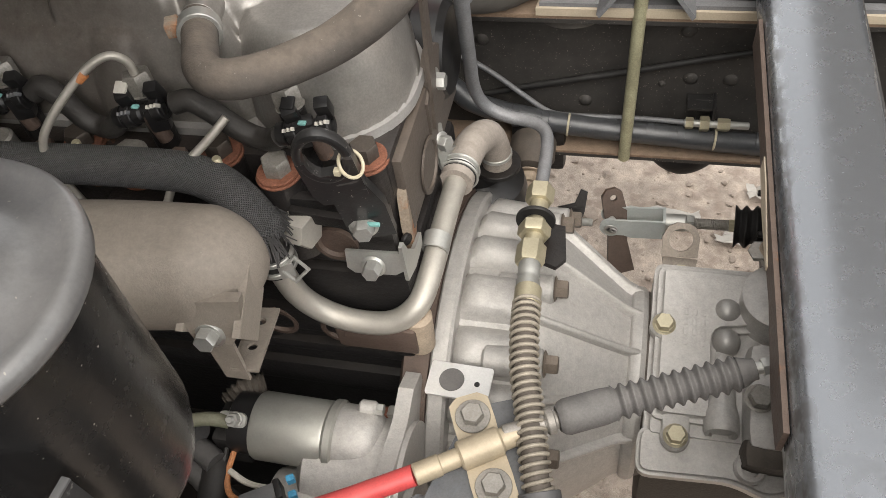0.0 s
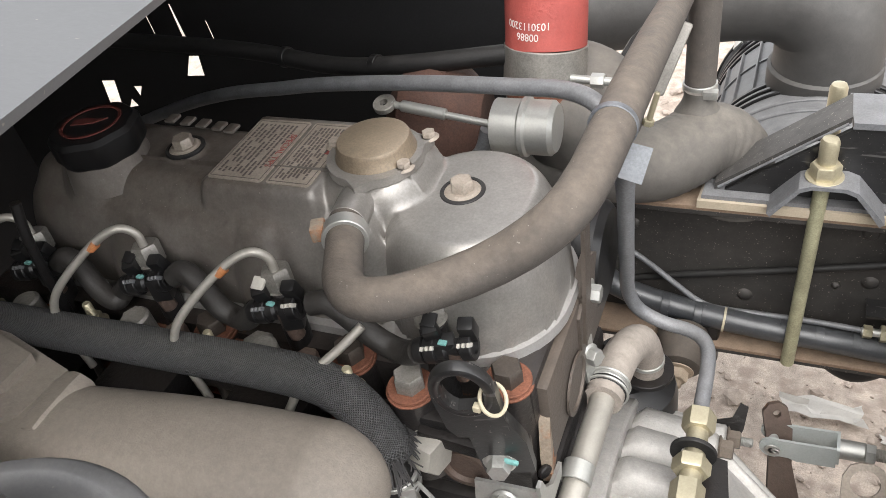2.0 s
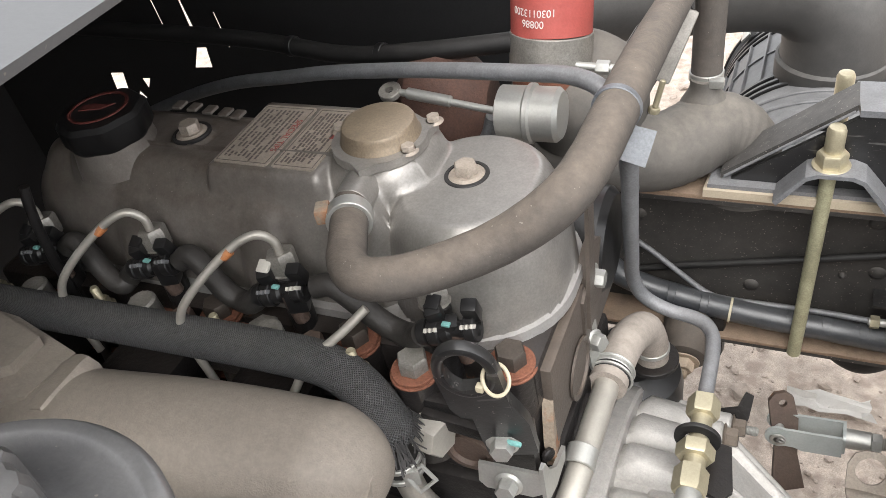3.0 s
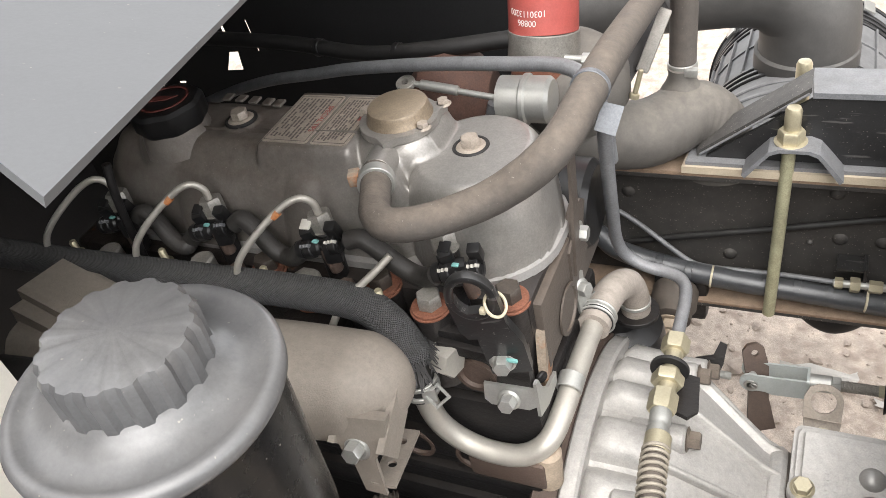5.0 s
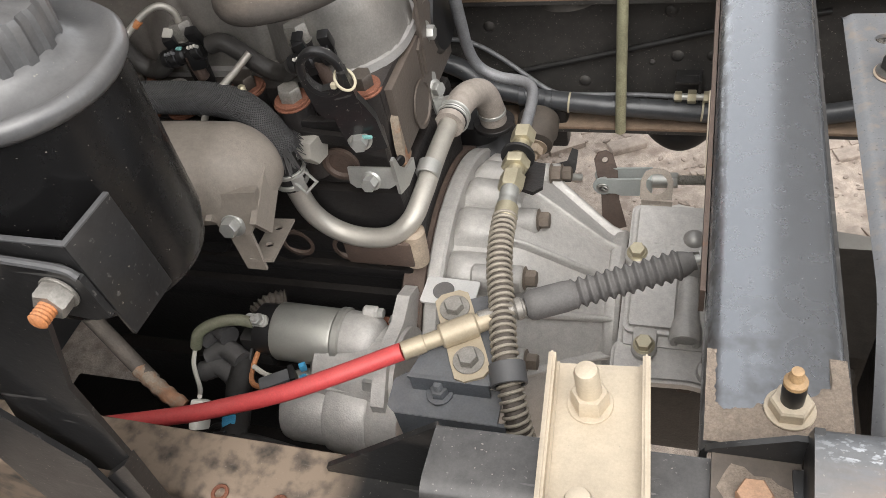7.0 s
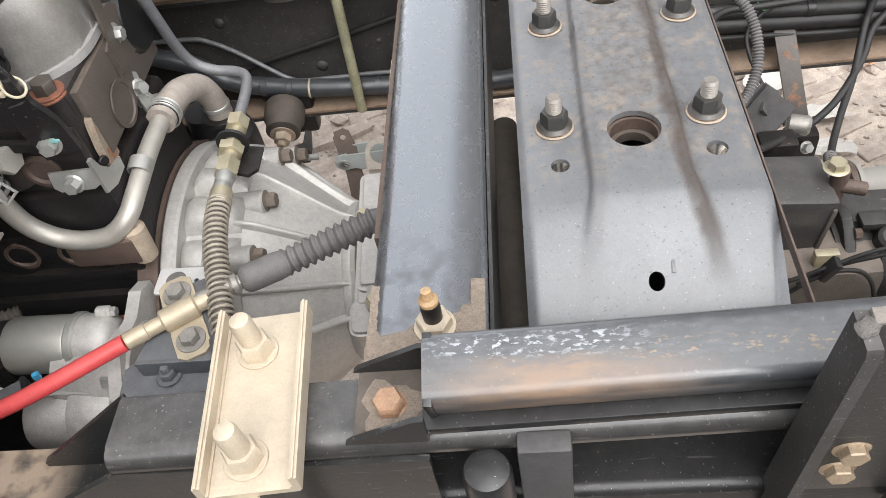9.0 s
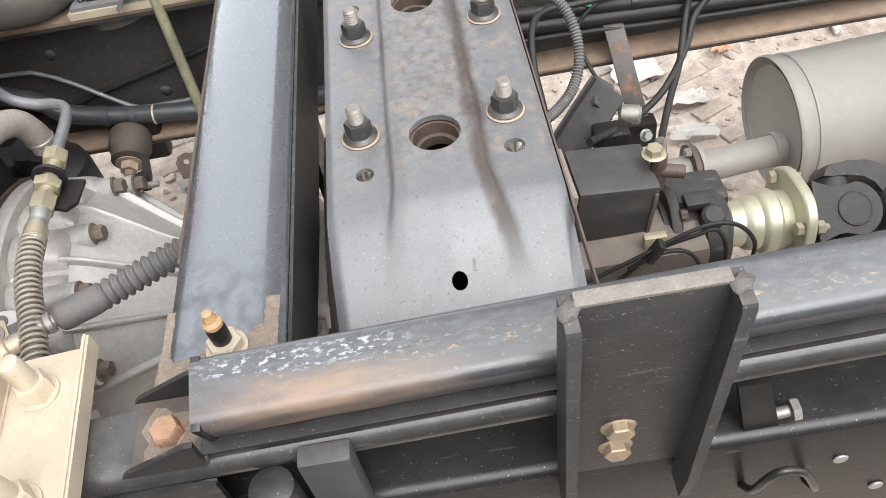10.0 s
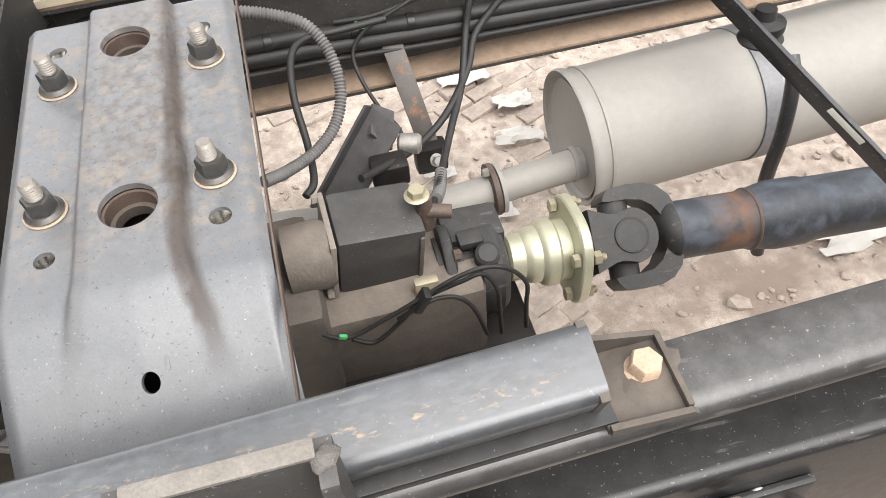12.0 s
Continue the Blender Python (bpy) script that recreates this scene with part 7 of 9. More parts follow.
part("nose_flange", one(slab, at((-0.1405, 0.318, 0.690), (1, 0, 0), (0, 1, 0)), [(-0.075, -0.075), (0.020, -0.075), (0.062, -0.020), (0.062, 0.030), (0.040, 0.040), (0.010, 0.032), (-0.040, 0.040), (-0.075, 0.010)], 0.014), "cast_alu", starter, "cast mounting flange")
part("gusset", one(slab, at((-0.205, 0.262, 0.690), (0, -0.3, 1), (1, 0, 0)), [(-0.03, -0.003), (0.064, -0.003), (0.064, 0.03), (0.0, 0.004)], 0.006), "cast_alu", starter)
for y, z in ((0.350, 0.690), (0.268, 0.700)):
    part("bolt", bolt_mesh(0.0165, 0.013, axis=(-1, 0, 0.05), p=(-0.1415, y, z)), "zinc", starter, "zinc flange bolt")
part("bolt_shank", one(cyl, (-0.170, 0.347, 0.692), (-0.145, 0.350, 0.690), 0.0075, 16), "rust", starter, "rusty shank")
part("wire", one(tube, [(-0.280, 0.300, 0.736), (-0.298, 0.297, 0.742), (-0.320, 0.290, 0.741), (-0.338, 0.282, 0.732), (-0.346, 0.276, 0.715)], 0.0062, 14), "rubber_green", starter, "olive sleeved wire")
part("eyelet", one(slab, at((-0.276, 0.302, 0.738), (0, -0.5, 0.85), (1, 0, 0)), round_rect(0.026, 0.013, 0.005), 0.003), "zinc", starter, "zinc eyelet")
part("eyelet_nut", bolt_mesh(0.011, 0.006, washer=0.007, axis=(0, -0.5, 0.85), p=(-0.2725, 0.3005, 0.7415), stem=0.004), "zinc", starter)
# wires and plugs beside the starter
single("starter_wire", one(tube, [(-0.345, 0.276, 0.718), (-0.345, 0.260, 0.705), (-0.325, 0.235, 0.705), (-0.303, 0.212, 0.728)], 0.0024, 8), "label", "thin pale wire down to the white plug", "wire", "starter wires")
single("starter_wire", one(tube, [(-0.283, 0.290, 0.70), (-0.283, 0.268, 0.695), (-0.272, 0.250, 0.700), (-0.250, 0.240, 0.712)], 0.0028, 8), "orange", "yellow orange wire under the solenoid", "wire", "starter wires")
single("starter_wire", one(tube, [(-0.280, 0.27, 0.70), (-0.26, 0.262, 0.700), (-0.235, 0.258, 0.706)], 0.0028, 8), "label", "pale wire under the solenoid", "wire", "starter wires")
single("starter_wire", one(tube, [(-0.284, 0.305, 0.71), (-0.290, 0.285, 0.70), (-0.284, 0.262, 0.69), (-0.262, 0.250, 0.69)], 0.0026, 8), "rubber", "thin black wire beside the terminal block", "wire", "starter wires")
plug = thing("wire_plug", "dark wire plug with blue ends", "plug", (-0.23, 0.24, 0.71))
part("body", one(box, (-0.232, 0.243, 0.722), (0.036, 0.015, 0.016), 0.003, Matrix.Rotation(0.55, 3, "Z")), "plastic_grey", plug)
part("collar", one(box, (-0.219, 0.251, 0.722), (0.006, 0.018, 0.019), 0.002, Matrix.Rotation(0.55, 3, "Z")), "plastic_black", plug)
for d in (-0.006, 0.007):
    part("seal", one(box, (-0.2095 + d * 0.5, 0.2565 - d, 0.724), (0.007, 0.006, 0.008), 0.001, Matrix.Rotation(0.55, 3, "Z")), "plastic_blue", plug, "blue seal")
plug = thing("wire_plug", "blue wire plug under the red cable", "plug", (-0.27, 0.21, 0.70))
part("body", one(box, (-0.276, 0.203, 0.700), (0.014, 0.012, 0.012), 0.002, Matrix.Rotation(0.4, 3, "Z")), "plastic_blue", plug)
part("lead", one(tube, [(-0.283, 0.200, 0.700), (-0.292, 0.198, 0.698), (-0.302, 0.193, 0.690)], 0.003, 8), "rubber", plug)
plug = thing("wire_plug", "white two-way wire plug", "plug", (-0.32, 0.2, 0.70))
part("body", one(box, (-0.300, 0.203, 0.722), (0.014, 0.017, 0.019), 0.003, Matrix.Rotation(0.6, 3, "X")), "plastic_white", plug)
part("tail", one(box, (-0.297, 0.190, 0.716), (0.010, 0.012, 0.024), 0.003, Matrix.Rotation(0.6, 3, "X")), "plastic_white", plug)
loom = single("wire_loom", one(tube, [(-0.45, 0.12, 0.725), (-0.349, 0.14, 0.722), (-0.298, 0.165, 0.712), (-0.265, 0.185, 0.695), (-0.235, 0.195, 0.67), (-0.20, 0.20, 0.64), (-0.15, 0.20, 0.60)], 0.0115, 16), "rubber", "black taped wire loom", "wire loom", "wire looms")
single("wire_loom", one(tube, [(-0.268, 0.185, 0.695), (-0.278, 0.215, 0.690), (-0.290, 0.245, 0.690), (-0.298, 0.275, 0.690), (-0.312, 0.300, 0.68), (-0.34, 0.315, 0.66)], 0.0135, 16), "rubber", "black taped wire loom", "wire loom", "wire looms")
for p, ax in (((-0.318, 0.285, 0.702), (0.8, 0.3, 0.3)), ((-0.322, 0.270, 0.690), (0.9, 0.2, 0.2)), ((-0.330, 0.300, 0.715), (0.6, 0.4, 0.4))):
    single("harness_branch", one(tube, [Vector(p) - Vector(ax) * 0.025, Vector(p), Vector(p) + Vector(ax) * 0.03 - V(0, 0.02, 0.01)], 0.011, 14, radius=lambda s, k: 1 + 0.03 * math.cos(s * 900)), "hose_grey", "dusty taped harness branch behind the starter", "wire loom", "wire looms")
single("convoluted_sleeve", one(ribbed, [(-0.275, 0.355, 0.705), (-0.290, 0.345, 0.708), (-0.303, 0.330, 0.704)], 0.0135, 0.2, 0.005, 18, 6), "case_dusty", "brown dusty ribbed sleeve end", "sleeve")
for p in ((-0.40, 0.130, 0.7235), (-0.36, 0.1375, 0.7225), (-0.320, 0.154, 0.717), (-0.28, 0.176, 0.704)):
    part("tape_wrap", one(ring, p, (0.9, 0.35, -0.2), 0.0112, 0.0123, 0.012), "plastic_black", loom, "glossy tape wrap")
single("heater_pipe", one(tube, [(-0.46, 0.27, 0.80), (-0.42, 0.25, 0.775), (-0.385, 0.232, 0.75), (-0.36, 0.22, 0.73)], 0.0085, 14), "case_dusty", "dark pipe behind the reservoir bracket", "pipe")
single("rusty_joint", one(tube, [(-0.375, 0.226, 0.742), (-0.357, 0.218, 0.730), (-0.342, 0.212, 0.722), (-0.326, 0.207, 0.712)], 0.0082, 16, radius=lambda s, k: 1 + 0.08 * math.sin(s * 500)), "rust_patchy", "rusty pipe joint with beige tape", "pipe joint")
single("sump_splash", one(slab, at((-0.20, 0.17, 0.585), (0.1, -0.35, 0.95), (1, 0.1, 0)), [(-0.12, -0.06), (0.10, -0.07), (0.14, -0.02), (0.10, 0.02), (-0.02, 0.045), (-0.10, 0.03)], 0.004), "case_dusty", "dirt covered brown splash sheet below the starter", "splash sheet")

# red clutch cable, its clamp and bracket
cbracket = thing("cable_bracket", "dark grey steel bracket plate on the bell housing", "bracket", (-0.05, 0.3, 0.70))
CN = V(0.0, -0.06, 1.0).normalized()
part("plate", one(slab, at((-0.050, 0.290, 0.7535), CN, (1, 0, 0)), [(-0.042, -0.042), (0.036, -0.042), (0.040, 0.005), (0.032, 0.046), (0.018, 0.056), (-0.006, 0.047), (-0.024, 0.022)], 0.0045), "bracket_blue", cbracket, "blue-grey painted plate")
part("riser", one(box, (-0.053, 0.2490, 0.7430), (0.074, 0.0045, 0.027), 0.001), "bracket_blue", cbracket)
part("foot", one(slab, at((-0.060, 0.243, 0.7310), (0, -0.15, 1), (1, 0, 0)), [(-0.050, -0.014), (-0.042, -0.020), (0.054, -0.020), (0.054, 0.012), (-0.040, 0.020), (-0.050, 0.012)], 0.005), "bracket_blue", cbracket)
part("bolt", bolt_mesh(0.0145, 0.007, washer=0.0125, p=(-0.063, 0.245, 0.7370), stem=0.006), "bracket_blue", cbracket)
part("front_lip", one(slab, at((-0.052, 0.224, 0.712), (0, -1, 0.1), (1, 0, 0)), [(-0.050, 0.020), (0.054, 0.020), (0.054, 0.004), (-0.020, -0.018), (-0.046, -0.020)], 0.004), "bracket_blue", cbracket)
cclamp = thing("cable_clamp", "yellow zinc saddle clamp with two bolts", "cable clamp", (-0.055, 0.312, 0.76))
CC = at((-0.0510, 0.2960, 0.7584), CN, (0.43, -0.90, 0))
part("saddle", one(slab, CC, [(-0.050, -0.009), (-0.044, -0.0165), (-0.024, -0.0170), (-0.012, -0.0165), (0.012, -0.0165), (0.024, -0.0170), (0.044, -0.0165), (0.050, -0.009), (0.050, 0.009), (0.044, 0.0165), (0.024, 0.0170), (0.012, 0.0165), (-0.012, 0.0165), (-0.024, 0.0170), (-0.044, 0.0165), (-0.050, 0.009)], 0.0035), "brass_zinc", cclamp)
CAX = V(0.0720, 0.0450, 0.0010).normalized()
CM = V(-0.0525, 0.2945, 0.7685)
part("arch", one(cyl, CM - CAX * 0.018, CM + CAX * 0.018, 0.0118, 28, 0.002), "brass_zinc", cclamp)
for q in (-0.0300, 0.0300):
    part("bolt", bolt_mesh(0.0165, 0.0075, washer=0.0145, axis=CN, p=CC @ V(q, 0, 0.0035)), "stud", cclamp, "dull grey bolt with washer")
cable = thing("clutch_cable", "thick red plastic sheathed cable", "cable", (-0.2, 0.23, 0.75))
CE = CM - CAX * 0.055
part("sheath", one(tube, [(-0.62, 0.12, 0.715), (-0.45, 0.155, 0.722), (-0.316, 0.187, 0.730), (-0.261, 0.204, 0.735), (-0.211, 0.218, 0.745), (-0.158, 0.238, 0.757), CE], 0.0085, 20), "red_cable", cable)
part("ferrule", one(cyl, CE, CE + CAX * 0.022, 0.0088, 20), "brass_zinc", cable, "brass coloured ferrule")
part("ferrule", one(cyl, CE + CAX * 0.020, CE + CAX * 0.050, 0.0078, 20), "brass_zinc", cable)
part("ferrule", one(cyl, CM, CM + CAX * 0.032, 0.0092, 20), "brass_zinc", cable)
pl = thing("inspection_plate", "bright zinc plate with round black stopper", "cover plate", (-0.09, 0.38, 0.70))
IP = at((-0.0905, 0.3785, 0.7155), (0.0, -0.03, 1), (1, -0.03, 0))
part("plate", one(slab, IP, round_rect(0.058, 0.034, 0.003), 0.0025), "zinc_white", pl)
part("stopper", one(cyl, IP @ V(-0.007, 0, 0.0022), IP @ V(-0.007, 0, 0.0036), 0.0115, 32), "rubber_grey", pl, "dark rubber stopper")
part("hole", one(cyl, IP @ V(0.0165, -0.001, 0.0022), IP @ V(0.0165, -0.001, 0.0030), 0.0026, 14), "rubber", pl)

# ---- fluid reservoir ----
res = thing("fluid_reservoir", "black plastic steering fluid reservoir with ribbed grey cap", "reservoir", (-0.19, 0.14, 1.03))
RA = V(0.06, 0.0, 1.0).normalized()
RC = V(-0.182, 0.143, 1.160)
RM = at(RC, RA, (1, 0, 0))
part("body", one(lathe, RM, [(0.044, -0.138), (0.053, -0.132), (0.0565, -0.115), (0.0545, -0.020), (0.0535, 0.0)], 48), "tank_black", res, "scuffed black tank")
part("rim", one(lathe, RM, [(0.052, -0.006), (0.0565, -0.005), (0.0592, -0.001), (0.0592, 0.003), (0.0565, 0.0065), (0.0525, 0.006), (0.0495, 0.004), (0.040, 0.0075), (0.034, 0.011), (0.032, 0.014)], 64), "cap_grey", res, "dusty grey rolled rim", 60)
part("cap", one(lathe, RM, [(0.0310, 0.008), (0.0318, 0.012), (0.0318, 0.031), (0.0302, 0.0345), (0.027, 0.0355), (0.001, 0.0365)], 180, True, lambda a: 1 + 0.030 * max(-1.0, min(1.0, 6 * math.sin(15 * a)))), "cap_grey", res, "ribbed grey screw cap", 30)
rb = thing("reservoir_bracket", "black steel reservoir bracket with orange tipped bolts", "bracket", (-0.18, 0.07, 0.80))
RB = Matrix.Translation((-0.1815, 0.079, 1.0905)) @ Matrix.Rotation(radians(-4), 4, "Y") @ Matrix.Rotation(radians(-4), 4, "Z")
part("strap", one(box, RB @ V(0, 0, 0), (0.102, 0.003, 0.036), 0.0008, RB.to_3x3()), "black_paint", rb, "black band round the tank")
part("strap_edge", one(box, RB @ V(0, 0, 0.0188), (0.102, 0.0034, 0.0014), 0.0004, RB.to_3x3()), "plastic_grey", rb, "worn grey edge")
for x, top, h_ in ((0.0505, 0.0185, 0.066), (-0.0505, 0.0185, 0.036)):
    part("side", one(box, RB @ V(x, 0.0165, top - h_ / 2), (0.003, 0.036, h_), 0.0008, RB.to_3x3()), "black_paint", rb, "black side of the band")
    part("strap_edge", one(box, RB @ V(x, 0.0165, top + 0.0004), (0.0034, 0.036, 0.0014), 0.0004, RB.to_3x3()), "plastic_grey", rb, "worn grey edge")
part("front", one(slab, at((0, 0.0735, 0), (0, -1, 0), (1, 0, 0)), [(-0.246, 1.085), (-0.243, 1.100), (-0.234, 1.108), (-0.140, 1.1005), (-0.131, 1.094), (-0.129, 1.066), (-0.140, 1.062), (-0.172, 1.066), (-0.205, 0.985), (-0.208, 0.90), (-0.24, 0.87), (-0.30, 0.87), (-0.27, 0.97), (-0.250, 1.05)], 0.004), "black_paint", rb, "black bracket plate")
part("front_edge", one(tube, [(-0.245, 0.0700, 1.090), (-0.242, 0.0700, 1.101), (-0.234, 0.0700, 1.1085), (-0.186, 0.0700, 1.1048), (-0.140, 0.0700, 1.1010), (-0.1315, 0.0700, 1.0955)], 0.0022, 8, 5), "plastic_grey", rb, "rounded worn edge of the plate")
for p in ((-0.2000, 0.0692, 1.0870), (-0.1480, 0.0692, 1.0845)):
    bo = part("nut", bolt_mesh(0.0165, 0.009, washer=0.0105, axis=(0, -1, 0.02), p=p), "stud", rb, "dusty grey nut")
    part("bolt_tip", one(lathe, at((p[0], p[1] - 0.009, p[2]), (0, -1, 0.02)), [(0.0052 - 0.0004 * (k % 2), 0.0010 * k) for k in range(11)] + [(0.0038, 0.0112), (0.001, 0.0116)], 16), "orange", rb, "orange painted bolt tip")
part("leg", one(slab, at((0, 0.075, 0), (0, -1, 0), (1, 0, 0)), [(-0.208, 0.90), (-0.24, 0.87), (-0.25, 0.775), (-0.218, 0.775)], 0.012), "black_paint", rb)
part("leg", one(slab, at((0, 0.062, 0), (0, -1, 0), (1, 0, 0)), [(-0.272, 1.035), (-0.262, 1.035), (-0.27, 0.96), (-0.235, 0.90), (-0.235, 0.775), (-0.32, 0.775), (-0.32, 1.02)], 0.004), "black_paint", rb)

# white tank in front of it
tank = thing("white_tank", "white plastic expansion tank", "tank", (-0.36, 0.13, 0.95))
part("body", one(box, (-0.472, 0.150, 1.020), (0.115, 0.12, 0.19), 0.032), "plastic_white", tank)
part("mount", one(box, (-0.41, 0.10, 0.985), (0.030, 0.03, 0.09), 0.008), "plastic_black", tank)
rh = single("red_label_hose", one(tube, [(-0.66, 0.20, 0.98), (-0.48, 0.235, 0.965), (-0.38, 0.255, 0.93), (-0.33, 0.262, 0.88)], 0.026, 20), "rubber", "black hose behind the reservoir with a red label", "hose")
part("label", one(cyl, (-0.455, 0.2405, 0.9585), (-0.405, 0.2500, 0.9415), 0.0272, 24, 0), "red_cable", rh, "red printed band with worn lettering")

# ---- turbo side ----
dark = thing("tilted_cab", "tilted truck cab with pale grey rear panel and black underside", "truck cab", (-0.9, 0.7, 0.70))
E1, E2, CO = V(-0.371, 0.917, -0.149).normalized(), V(-0.933, 0.339, 0.121).normalized(), V(-0.1045, 0.1030, 1.2990)
PN = E1.cross(E2).normalized()
PN = PN if PN.z > 0 else -PN


def quad_sheet(bm, o, a, b, n, t):
    pts = [o, o + a, o + a + b, o + b]
    lo = [bm.verts.new(p) for p in pts]
    hi = [bm.verts.new(p - n * t) for p in pts]
    for f in (lo, hi[::-1]):
        bm.faces.new(f)
    for i in range(4):
        j = (i + 1) % 4
        bm.faces.new((lo[i], hi[i], hi[j], lo[j]))


part("rear_panel", one(quad_sheet, CO, E1 * 0.60, E2 * 1.2, PN, 0.003), "cab_panel", dark, "pale grey painted sheet")
part("underside", one(quad_sheet, CO - PN * 0.02 + E2 * 0.10 + E1 * 0.05, E1 * 0.50, E2 * 1.05, PN, 0.02), "cab_dark", dark)


def slotted(bm):
    """Black wheel arch wall with slits through which daylight shows."""
    outer = [(-2.4, 0.30), (-0.33, 0.30), (-0.33, 1.22), (-2.4, 1.9)]
    slots = [[(-1.055, 0.815), (-1.024, 0.817), (-1.032, 0.768), (-1.061, 0.761)], [(-0.990, 0.808), (-0.970, 0.809), (-0.984, 0.787)],
             [(-0.849, 0.867), (-0.829, 0.868), (-0.832, 0.833), (-0.868, 0.831)], [(-0.850, 0.950), (-0.845, 0.950), (-0.838, 0.893), (-0.847, 0.893)],
             [(-0.794, 0.925), (-0.790, 0.925), (-0.784, 0.868), (-0.788, 0.868)], [(-0.905, 0.96), (-0.900, 0.96), (-0.895, 0.90), (-0.899, 0.90)], [(-1.02, 0.765), (-0.995, 0.770), (-1.005, 0.785)]]
    tmp = bmesh.new()
    edges = []
    for loop in [outer] + slots:
        vs = [tmp.verts.new((x, z, 0)) for x, z in loop]
        edges += [tmp.edges.new((vs[i], vs[(i + 1) % len(vs)])) for i in range(len(vs))]
    bmesh.ops.triangle_fill(tmp, use_beauty=True, use_dissolve=False, edges=edges)
    for y in (0.98, 0.983):
        mp = {v: bm.verts.new((v.co.x, y, v.co.y)) for v in tmp.verts}
        for f in tmp.faces:
            bm.faces.new([mp[v] for v in f.verts])
    tmp.free()


# Unseen panels added overhead to shade the front of the engine.
part("shade_panel", one(quad_sheet, V(-0.42, -0.15, 1.27), V(0.02, 1.35, 0.10), V(-1.2, 0, 0.40), V(0.35, 0, 0.94), 0.02), "cab_dark", dark, "unseen black panel added overhead to shade the engine front")
part("shade_panel", one(quad_sheet, V(-0.31, 0.48, 1.225), V(0, 0.70, 0.06), V(-1.0, 0, 0.25), V(0.2, 0, 0.97), 0.02), "cab_dark", dark)
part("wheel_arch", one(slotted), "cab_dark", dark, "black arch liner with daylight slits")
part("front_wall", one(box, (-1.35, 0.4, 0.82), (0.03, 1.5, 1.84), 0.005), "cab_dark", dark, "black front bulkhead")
# Unseen wall added to block light from the near side.
part("shade_wall", one(box, (-0.90, -0.34, 1.25), (1.1, 0.03, 1.9), 0.005), "cab_dark", dark, "unseen black wall added to block light from the near side")

turbo = thing("turbocharger", "turbocharger with silver actuator can and linkage rod", "turbocharger", (-0.2, 0.7, 0.85))
part("actuator_can", one(lathe, at((-0.243, 0.690, 0.972), (1, 0.02, 0)), [(0.020, 0), (0.0245, 0.002), (0.0245, 0.026), (0.027, 0.028), (0.027, 0.032), (0.0245, 0.034), (0.0245, 0.054), (0.021, 0.058), (0.002, 0.059)], 40), "zinc", turbo, "silver actuator can")
part("can_label", one(box, (-0.2335, 0.6600, 0.953), (0.013, 0.002, 0.032), 0.0005, Matrix.Rotation(0.55, 3, "X")), "label", turbo, "white printed label")
part("actuator_rod", one(cyl, (-0.243, 0.690, 0.972), (-0.345, 0.692, 0.986), 0.0035, 12), "zinc", turbo)
part("rod_sleeve", one(cyl, (-0.290, 0.691, 0.979), (-0.335, 0.692, 0.985), 0.0055, 12), "zinc", turbo)
part("rod_eye", one(ring, (-0.352, 0.692, 0.983), (0, -0.3, 1), 0.004, 0.011, 0.006), "stud", turbo)
part("compressor", one(lathe, at((-0.20, 0.80, 0.93), (0.3, -0.2, 1)), [(0.03, -0.04), (0.062, -0.03), (0.070, 0), (0.062, 0.03), (0.045, 0.045), (0.035, 0.05)], 40), "intake_grey", turbo, "dusty cast compressor housing")
part("turbine", one(lathe, at((-0.33, 0.76, 0.93), (1, 0.1, 0)), [(0.03, -0.05), (0.055, -0.03), (0.062, 0), (0.050, 0.03), (0.03, 0.05)], 32), "turbine_iron", turbo, "dark rusty turbine housing")
part("bracket", one(slab, at((-0.155, 0.85, 0.93), (0.5, -0.6, 0.6), (1, 0, -0.5)), [(-0.03, -0.07), (0.02, -0.05), (0.03, 0.08), (0.0, 0.10), (-0.02, 0.04)], 0.005), "iron_black", turbo)
rhose = thing("red_hose", "red silicone turbo hose with printed part number", "hose", (-0.235, 0.785, 0.95))
part("hose", one(tube, [(-0.219, 0.782, 1.004), (-0.219, 0.790, 1.03), (-0.219, 0.800, 1.07), (-0.218, 0.812, 1.13), (-0.216, 0.83, 1.23)], 0.0385, 32), "red_hose", rhose)
part("band", one(cyl, (-0.221, 0.775, 0.972), (-0.219, 0.783, 1.006), 0.0395, 32, 0.001), "stud", rhose, "metal band clamp")
part("lower_sleeve", one(cyl, (-0.223, 0.768, 0.93), (-0.221, 0.775, 0.973), 0.036, 32, 0.001), "rust", rhose, "rusty pipe end below the band")
part("tee_bolt", one(cyl, (-0.190, 0.755, 0.985), (-0.130, 0.755, 0.982), 0.004, 12), "zinc", rhose)
part("tee_nut", one(hexa, (-0.170, 0.755, 0.984), (1, 0, 0), 0.012, 0.012), "zinc", rhose)


def wrapped(text, size, z, parent):
    """Print that follows the round of the red hose, upside down to the reader."""
    ob = lettering(text, size, (0, 0, 0), (1, 0, 0), (0, 1, 0), "ink_white", parent)
    a0 = math.atan2(-0.985, -0.17)
    for v in ob.data.vertices:
        a = a0 - v.co.x / 0.0388
        r = 0.0389 + max(0.0, v.co.z)
        h = z - v.co.y
        t = (h - 1.004) / 0.026
        v.co = (-0.219 + r * math.cos(a), 0.782 + 0.008 * t + r * 1.05 * math.sin(a), h)


